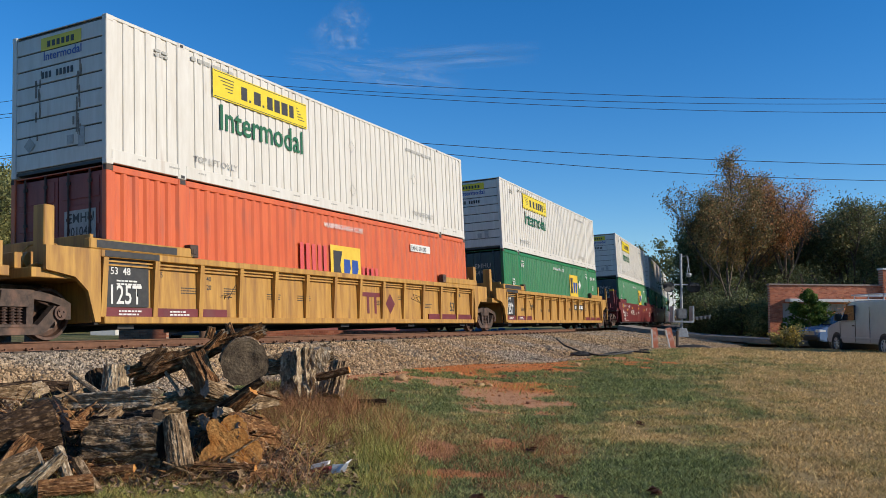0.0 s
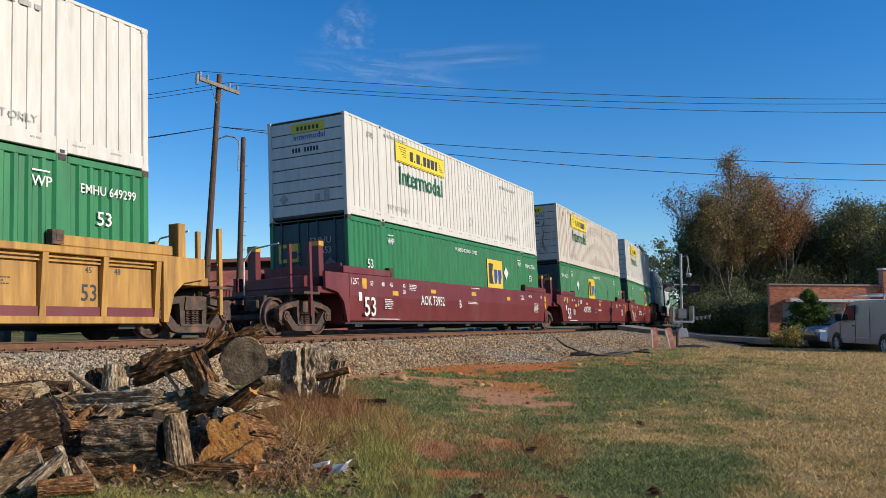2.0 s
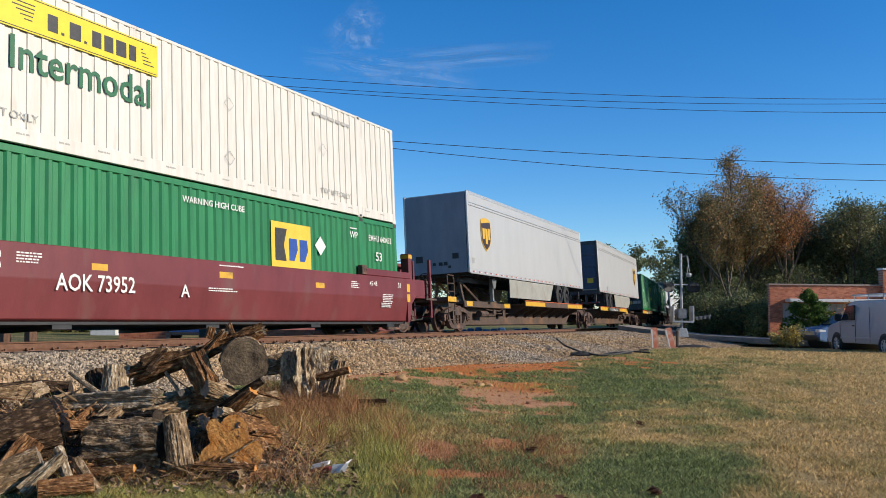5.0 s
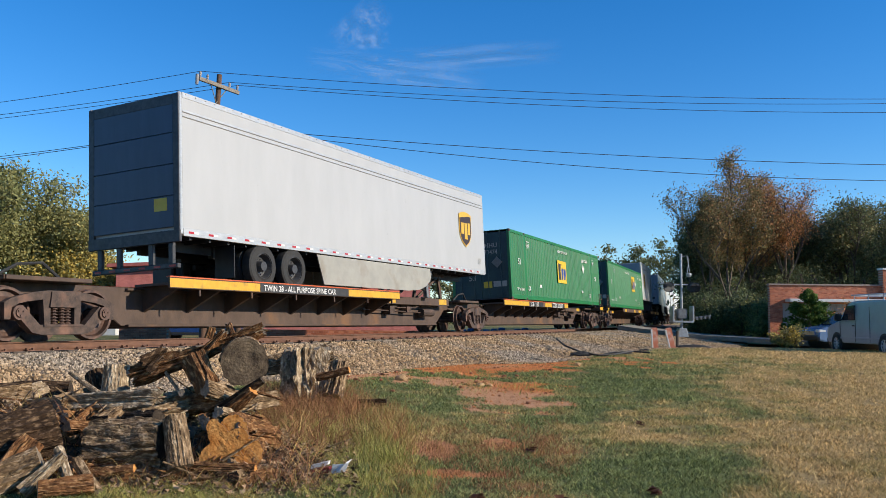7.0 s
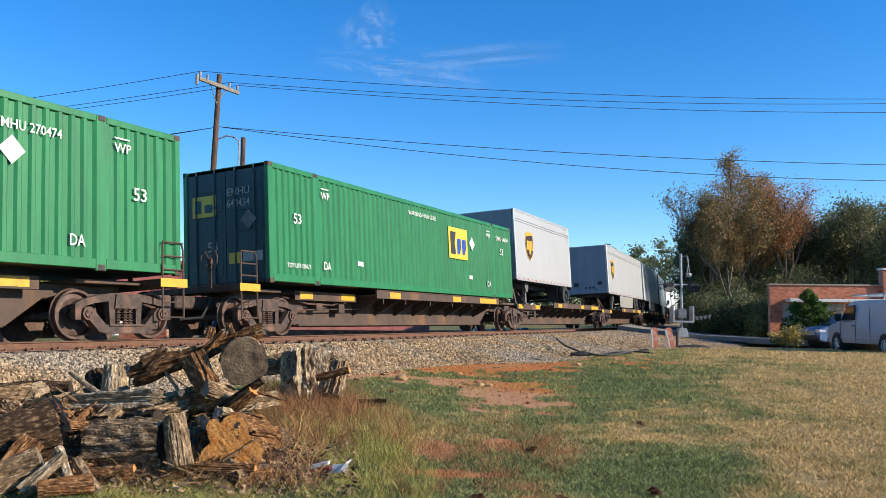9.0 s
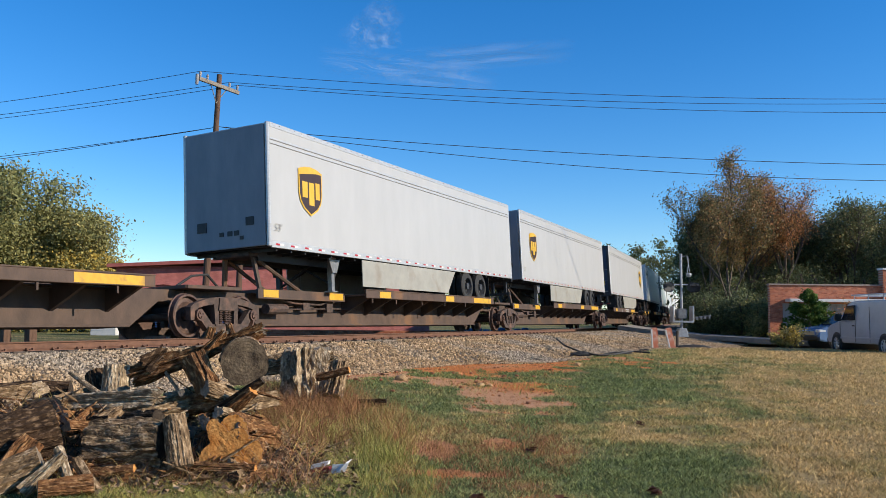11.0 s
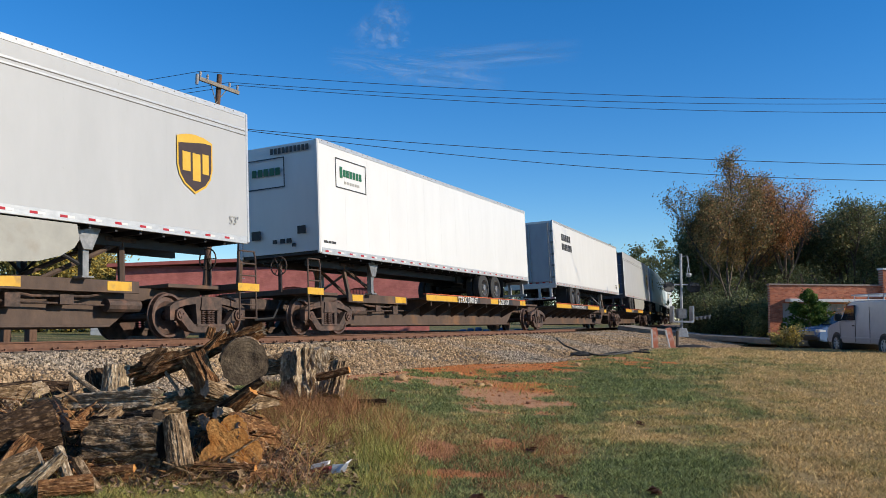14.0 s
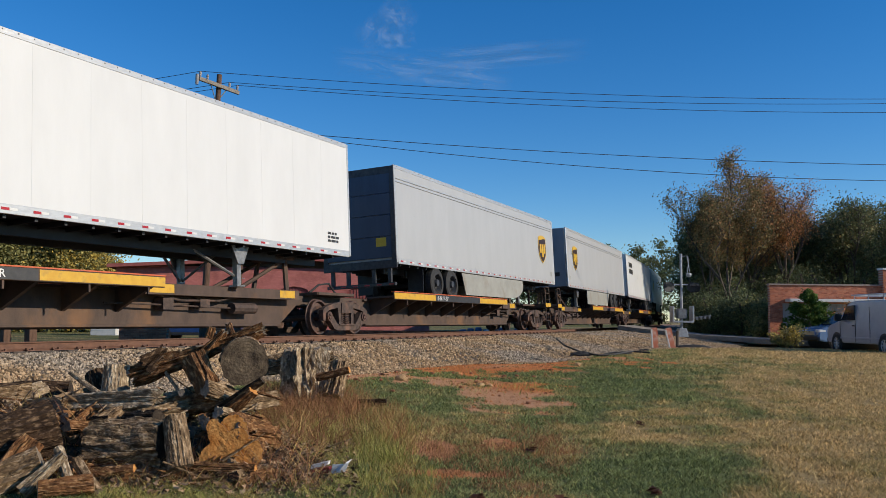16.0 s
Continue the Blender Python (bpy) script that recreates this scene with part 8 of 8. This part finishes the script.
M_BRICK = brick_material("weathered_red_brick", (.29, .085, .045), (.50, .175, .09), (.40, .28, .21))
M_FASCIA = material("white_fascia", (.62, .61, .58), (.75, .74, .71), 4, .6)
M_GREYDOOR = material("grey_steel_door", (.30, .30, .29), (.40, .40, .385), 4, .6, stretch=(4, 1, .5), c=(.22, .19, .17), cscale=2)
M_GLASS = material("dark_window_glass", (.02, .025, .03), (.035, .04, .045), 2, .08)
M_ROOF = material("grey_roof_felt", (.12, .11, .10), (.2, .19, .18), 4, .9)
bb = place(1362, 50, -1.0)
brick = holder("brick_building", "low red brick building with white canopy band and grey doors", "building")
brick.matrix_basis = Matrix.Translation(bb) @ Matrix.Rotation(-YAW, 4, "Z")
TOP = 3.66
bm = bmesh.new()
box(bm, 0, .75, 0, .3, 0, TOP - 1.06)
part("wall_pier", bm, M_BRICK, brick)
bm = bmesh.new()
box(bm, 0, 6.6, 0, .3, TOP - 1.06, TOP)
part("wall_front", bm, M_BRICK, brick)
bm = bmesh.new()
for v in box(bm, 0, .3, .3, 11, 0, TOP):
    v.co.x += (v.co.y - .3) * .45
part("wall_side", bm, M_BRICK, brick)
bm = bmesh.new()
for v in box(bm, .3, 14, .35, 11, TOP - .25, TOP - .15):
    v.co.x += (v.co.y - .3) * .42 if v.co.x < 5 else 0
part("roof", bm, M_ROOF, brick)
bm = bmesh.new()
box(bm, -.06, 6.6, -.06, .36, TOP, TOP + .09)
part("coping", bevel(bm, .01), material("stone_coping", (.30, .22, .17), (.42, .33, .27), 7, .9), brick)
bm = bmesh.new()
box(bm, .9, 6.6, -.75, -.003, TOP - .98, TOP - .80)
part("canopy", bevel(bm, .015), M_FASCIA, brick)
for i in range(3):
    bm = bmesh.new()
    for k in range(6):
        box(bm, .78 + i * 1.95 + k * .31, .78 + i * 1.95 + k * .31 + .30, .20, .24, 0, TOP - 1.06)
    part("shutter", bm, M_GREYDOOR, brick)
bm = bmesh.new()
box(bm, 6.6, 14, -.25, .3, 0, TOP + .95)
part("wall_tall", bm, M_BRICK, brick)
bm = bmesh.new()
box(bm, 6.54, 14.05, -.32, .36, TOP + .95, TOP + 1.06)
part("coping", bevel(bm, .01), M_FASCIA, brick)
bm = bmesh.new()
box(bm, 6.3, 14, -1.0, -.26, TOP - 1.35, TOP - 1.2)
part("canopy", bevel(bm, .015), M_FASCIA, brick)
bm = bmesh.new()
box(bm, 5.2, 14, 10.8, 11, 0, TOP)
part("wall_back", bm, M_BRICK, brick)
# small pine and scrub before it
pine = holder("young_pine", "bushy bright green young pine before the brick building", "tree")
pine.location = place(1432, 47.0, -.85)
bm = bmesh.new()
tube(bm, (0, 0, -.2), (0, 0, 2.9), .07, 8, .02)
tips = []
pr = random.Random(3)
for i in range(70):
    z = .3 + 2.5 * pr.random()
    a, ln = pr.uniform(0, 6.28), (1.55 * (1 - (z / 3.1) ** 1.4) + .15)
    q = Vector((math.cos(a) * ln, math.sin(a) * ln, z + .25))
    tube(bm, (0, 0, z), q, .015, 4, .006)
    tips += [q, q.lerp(Vector((0, 0, z)), .3), q.lerp(Vector((0, 0, z)), .6)]
part("trunk", bm, M_TRUNK, pine)
leaf_cloud("needles", tips, 16000, .12, .075, (0, 1), 12, M_LEAF_PINE, pine)
bush(place(1398, 43, -.8), 1.3, 1.2, M_LEAF_YELLOW, 95, "yellowish scrub before the brick building", 1600, (.3, 1), .06)
bush(place(1498, 46, -.85), 2.6, 2.9, M_LEAF_AUTUMN, 96, "leafless reddish shrub before the brick building", 900, (.5, 1), .05)
bush(place(1376, 44.5, -.8), .9, .7, M_LEAF_YELLOW, 97, "yellowish scrub before the brick building", 1000, (.2, .9), .06)


# ---- vehicles ----
M_SILVER = material("silver_van_paint", (.32, .375, .44), (.37, .425, .49), 2, .3, metal=.25)
M_BLUE = material("grey_blue_car_paint", (.12, .19, .34), (.15, .23, .40), 2, .25, metal=.4)
M_TRIM = material("black_plastic_trim", (.02, .02, .021), (.035, .035, .036), 7, .6)
M_LENS = material("clear_lamp_lens", (.55, .56, .56), (.7, .7, .7), 3, .12)
M_ALLOY = material("bright_alloy", (.50, .50, .50), (.62, .62, .62), 5, .3, metal=.7)


def car_wheel(root, x, y, r, spokes, facing=-1):
    bm = bmesh.new()
    lathe(bm, [(r * .62, -.10), (r * .95, -.11), (r, -.06), (r, .08), (r * .95, .11), (r * .62, .11)], 26, caps=False)
    bmesh.ops.recalc_face_normals(bm, faces=bm.faces[:])
    w = part("tyre", bm, M_RUBBER, root)
    w.location = (x, y, r)
    bm = bmesh.new()
    lathe(bm, [(r * .63, -.09), (r * .60, -.09), (r * .56, -.05), (r * .52, -.01), (.03, -.01)], 24, caps=False)
    for i in range(spokes):
        a = 2 * math.pi * i / spokes
        tube(bm, (0, -.05, 0), (r * .58 * math.cos(a), -.06, r * .58 * math.sin(a)), r * .09, 6)
    tube(bm, (0, -.08, 0), (0, -.02, 0), r * .2, 12)
    rim = part("rim", bm, M_ALLOY, w)
    if facing > 0:
        w.rotation_euler = (0, 0, math.pi)


def shell(root, name, mat, prof, half, tuck, z_tuck, bev=.05):
    """A body from its side outline (x, z), its flanks leaning in above z_tuck."""
    bm = bmesh.new()
    a, b = prism(bm, prof, -half, half)
    for v in bm.verts:
        if v.co.z > z_tuck:
            k = 1 - tuck * (v.co.z - z_tuck)
            v.co.y *= k
    bevel(bm, bev, 3)
    return part(name, bm, mat, root, smooth=False)


def van():
    root = holder("cargo_van", "parked silver cargo van with roof rack and black bumper", "van")
    p = place(1502.3, 35.5, -.70)
    root.matrix_basis = Matrix.Translation(p + yard(0, 0, 0)) @ Matrix.Rotation(-YAW - radians(88), 4, "Z")
    prof = [(.05, .40), (.03, .62), (.05, .92), (.16, 1.06), (.40, 1.14), (1.0, 1.28), (1.58, 1.92), (1.76, 2.01), (2.3, 2.06), (5.45, 2.06), (5.55, 1.96), (5.6, .45), (5.0, .40), (.3, .40)]
    shell(root, "body", M_SILVER, prof, .99, .10, 1.05, .045)
    for x in (.85, 4.35):
        for y, f in ((-.93, -1), (.93, 1)):
            car_wheel(root, x, y, .37, 8, f)
        bm = bmesh.new()
        tube(bm, (x, -.996, .40), (x, .996, .40), .42, 20)
        part("wheel_arch", bm, M_TRIM, root)
    bm = bmesh.new()
    vs = [(1.22, 1.30), (1.70, 1.86), (2.22, 1.88), (2.22, 1.30)]
    prism(bm, vs, -.992, -.93)
    part("side_window", bm, M_GLASS, root)
    bm = bmesh.new()
    prism(bm, [(1.02, 1.31), (1.56, 1.89), (1.52, 1.91), (.98, 1.33)], -.78, .78)
    part("windscreen", bm, M_GLASS, root)
    bm = bmesh.new()
    box(bm, 1.16, 1.30, -1.26, -1.0, 1.26, 1.54)
    m_ = part("mirror", bevel(bm, .03, 2), M_TRIM, root)
    bm = bmesh.new()
    for x in (2.3, 3.35):
        box(bm, x, x + .012, -1.000, -.985, .45, 1.80)
    box(bm, 1.12, 2.3, -1.000, -.985, 1.26, 1.27)
    box(bm, 1.12, 1.13, -1.000, -.985, .5, 1.26)
    part("panel_gap", bm, M_TRIM, root)
    bm = bmesh.new()
    box(bm, 2.10, 2.24, -1.018, -.99, 1.06, 1.11)
    part("door_handle", bm, M_TRIM, root)
    bm = bmesh.new()
    box(bm, .3, 5.3, -1.005, -.985, .56, .64)
    part("side_moulding", bevel(bm, .008), M_SILVER, root)
    bm = bmesh.new()
    box(bm, -.06, .25, -.97, .97, .42, .62)
    part("bumper", bevel(bm, .05, 2), M_TRIM, root)
    bm = bmesh.new()
    box(bm, .02, .16, -.98, -.66, .72, .92)
    part("headlight", bevel(bm, .03, 2), M_LENS, root)
    bm = bmesh.new()
    box(bm, .02, .08, -.62, .62, .68, .92)
    part("grille", bevel(bm, .02), M_TRIM, root)
    for x in (1.9, 2.95, 4.0, 5.0):
        bm = bmesh.new()
        path(bm, [(x, -.78, 1.98), (x, -.78, 2.26), (x, .78, 2.26), (x, .78, 1.98)], .03, 6)
        part("rack_bar", bm, M_FASCIA, root)
    for y in (-.78, .78):
        bm = bmesh.new()
        tube(bm, (1.7, y, 2.28), (5.2, y, 2.28), .03, 6)
        part("rack_rail", bm, M_FASCIA, root)


van()


def suv(px, d, z, mat, label, turn=0):
    root = holder("suv", label, "car")
    root.matrix_basis = Matrix.Translation(place(px, d, z)) @ Matrix.Rotation(-YAW + radians(turn), 4, "Z")
    prof = [(.04, .42), (.0, .62), (.08, .92), (.30, 1.03), (1.20, 1.16), (2.0, 1.66), (2.4, 1.72), (3.9, 1.70), (4.5, 1.2), (4.68, 1.05), (4.7, .5), (4.3, .34), (.4, .34)]
    shell(root, "body", mat, prof, .93, .22, 1.1, .05)
    for x in (.95, 3.7):
        for y, f in ((-.86, -1), (.86, 1)):
            car_wheel(root, x, y, .36, 5, f)
        bm = bmesh.new()
        tube(bm, (x, -.945, .38), (x, .945, .38), .42, 20)
        part("wheel_arch", bm, M_TRIM, root)
    bm = bmesh.new()
    prism(bm, [(1.55, 1.18), (2.12, 1.58), (3.8, 1.58), (4.2, 1.2)], -.935, -.78)
    part("side_window", bm, M_GLASS, root)
    bm = bmesh.new()
    prism(bm, [(1.22, 1.18), (2.0, 1.67), (1.97, 1.70), (1.18, 1.21)], -.76, .76)
    part("windscreen", bm, M_GLASS, root)
    bm = bmesh.new()
    box(bm, 1.45, 1.6, -1.1, -.92, 1.12, 1.28)
    part("mirror", bevel(bm, .03, 2), mat, root)
    bm = bmesh.new()
    box(bm, .02, .42, -.935, -.6, .80, .95)
    part("headlight", bevel(bm, .03, 2), M_LENS, root)
    bm = bmesh.new()
    box(bm, -.03, .2, -.9, .9, .42, .60)
    part("bumper", bevel(bm, .03, 2), M_TRIM, root)
    bm = bmesh.new()
    box(bm, -.012, .06, -.55, .55, .66, .88)
    part("grille", bevel(bm, .02), M_ALLOY, root)
    bm = bmesh.new()
    box(bm, .5, 4.2, -.945, -.93, .36, .48)
    part("sill_trim", bm, M_TRIM, root)
    return root


suv(1428, 43.0, -.80, M_BLUE, "parked blue-grey SUV with bright alloy wheels", 8)


# ---- red building and yard behind the track ----
M_REDWALL = brick_material("painted_red_brick", (.40, .125, .11), (.46, .155, .13), (.36, .125, .11), 5)
M_REDPLAIN = material("faded_red_paint_trim", (.30, .075, .065), (.40, .12, .10), 4, .8)
hall = holder("red_building", "low red-painted brick building with arched shuttered windows", "building")
hb = place(206, 56, -.9)
hall.matrix_basis = Matrix.Translation(hb) @ Matrix.Rotation(-YAW + radians(10), 4, "Z")
HT = 4.55
LEN = 21.0
wins = (3.0, 7.2, 11.6, 16.2)
xs = [0] + [v for w in wins for v in (w - 1.0, w + 1.0)] + [LEN]
for i in range(0, len(xs), 2):
    bm = bmesh.new()
    box(bm, xs[i], xs[i + 1], 0, .35, 0, HT)
    part("wall_panel", bm, M_REDWALL, hall)
for w in wins:
    bm = bmesh.new()
    prism(bm, [(w - 1.0, 3.1), (w - .95, 3.25), (w - .6, 3.42), (w, 3.5), (w + .6, 3.42), (w + .95, 3.25), (w + 1.0, 3.1), (w + 1.0, HT), (w - 1.0, HT)], 0, .35)
    part("arch", bm, M_REDWALL, hall)
    bm = bmesh.new()
    box(bm, w - 1.0, w + 1.0, 0, .35, 0, 1.4)
    part("wall_panel", bm, M_REDWALL, hall)
    bm = bmesh.new()
    box(bm, w - 1.0, w + 1.0, .15, .2, 1.4, 3.5)
    win = part("shutter", bm, M_REDPLAIN, hall)
    for k in range(9):
        bm = bmesh.new()
        box(bm, w - .95 + k * .22, w - .91 + k * .22, .11, .15, 1.42, 3.2 + .25 * math.sin(math.pi * (k + .5) / 9))
        part("shutter_bar", bm, M_REDPLAIN, win)
bm = bmesh.new()
box(bm, 0, .35, .35, 14, 0, HT)
part("wall_side", bm, M_REDWALL, hall)
bm = bmesh.new()
box(bm, LEN - .35, LEN, .35, 14, 0, HT)
part("wall_side", bm, M_REDWALL, hall)
bm = bmesh.new()
prism(bm, [(-.5, HT), (LEN * .55, HT + .75), (LEN + .5, HT + .3), (LEN + .5, HT + .5), (LEN * .55, HT + .98), (-.5, HT + .22)], -.6, 14)
part("roof", bm, M_REDPLAIN, hall)
bm = bmesh.new()
box(bm, 0, LEN, .02, .33, HT, HT + .2)
part("eaves_board", bm, M_REDPLAIN, hall)
# a low wall, parked cars and boards seen beneath the train
bm = bmesh.new()
box(bm, 0, 9.5, 0, .3, 0, .62)
lw = thing("low_wall", bm, M_BRICK, "low red brick wall behind the track", "wall")
lw.matrix_basis = Matrix.Translation(place(455, 34, -.62)) @ Matrix.Rotation(-YAW + radians(6), 4, "Z")
bm = bmesh.new()
box(bm, 0, 1.9, 0, .3, 0, .6)
lw2 = thing("low_wall", bm, M_BRICK, "low red brick wall behind the track", "wall")
lw2.matrix_basis = Matrix.Translation(place(215, 34, -.62)) @ Matrix.Rotation(-YAW, 4, "Z")
suv(268, 42, -.75, material("deep_blue_car_paint", (.02, .06, .20), (.03, .08, .26), 2, .25, metal=.3), "parked blue car behind the track", 0)
M_BLUETARP = material("blue_tarpaulin", (.03, .10, .22), (.05, .15, .30), 5, .6)
bm = bmesh.new()
for k in range(9):
    box(bm, k * .42, k * .42 + .36, 0, .4, 0, .55 + .06 * (k % 3))
ob = thing("stacked_drums", bevel(bm, .05), M_BLUETARP, "row of blue covered crates behind the track", "crates")
ob.matrix_basis = Matrix.Translation(place(815, 46, -.62)) @ Matrix.Rotation(-YAW, 4, "Z")
for px in (15, 60):
    bm = bmesh.new()
    box(bm, -.16, .16, -.16, .16, 0, 1.5)
    ob = thing("wooden_post", bevel(bm, .02), M_POLE, "weathered wooden post behind the track", "post", "posts behind the track")
    ob.matrix_basis = Matrix.Translation(place(px, 32, -.75))
shed = holder("white_shed", "small white boarded shed behind the track", "shed")
shed.matrix_basis = Matrix.Translation(place(165, 48, -.75)) @ Matrix.Rotation(-YAW, 4, "Z")
for k in range(7):
    bm = bmesh.new()
    box(bm, 0, 1.4, 0, .03, k * .2, k * .2 + .19)
    part("board", bm, M_FASCIA, shed)
bm = bmesh.new()
box(bm, .02, 1.38, .03, 1.5, 0, 1.42)
part("body", bm, M_FASCIA, shed)
bm = bmesh.new()
box(bm, -.1, 1.5, -.1, 1.6, 1.42, 1.5)
part("roof", bm, M_ROOF, shed)


def motions():
    """The whole train rolls along the track; its wheels turn while they pass the camera."""
    for ob, s0, lift in MOVING:
        rows = []
        for i in range(33):
            t = i * 0.5
            rows.append((t, track_pose(s0 - run(t)) @ Matrix.Translation((0, 0, lift))))
        walk(ob, rows)
    for ob, px, py, turn in CLOUDS:
        rows = []
        for t in (0.0, 8.0, 16.0):
            at = shot(px - 40 + 5.3 * t, py - .2 * t, 2700)
            rows.append((t, look(at, EYE, 0) @ Matrix.Rotation(turn, 4, "Z") @ Matrix.Rotation(math.pi, 4, "Y")))
        walk(ob, rows)
    for ob, k, s0 in WHEELS:
        t0 = min(max((s0 - 34.0) / SPEED, 0.0), 16.0)
        t1 = min(max((s0 + 2.0) / SPEED, 0.0), 16.0)
        f0, f1 = int(t0 * FPS), int(t1 * FPS)
        times = sorted({0.0, 16.0} | {f / FPS for f in range(f0, f1 + 1)})
        rows = []
        for t in times:
            a = -(run(min(max(t, t0), t1)) - run(t0)) / 0.46
            rows.append((t, Matrix.Translation((k, 0, .47)) @ Matrix.Rotation(a, 4, "Y")))
        walk(ob, rows)


motions()
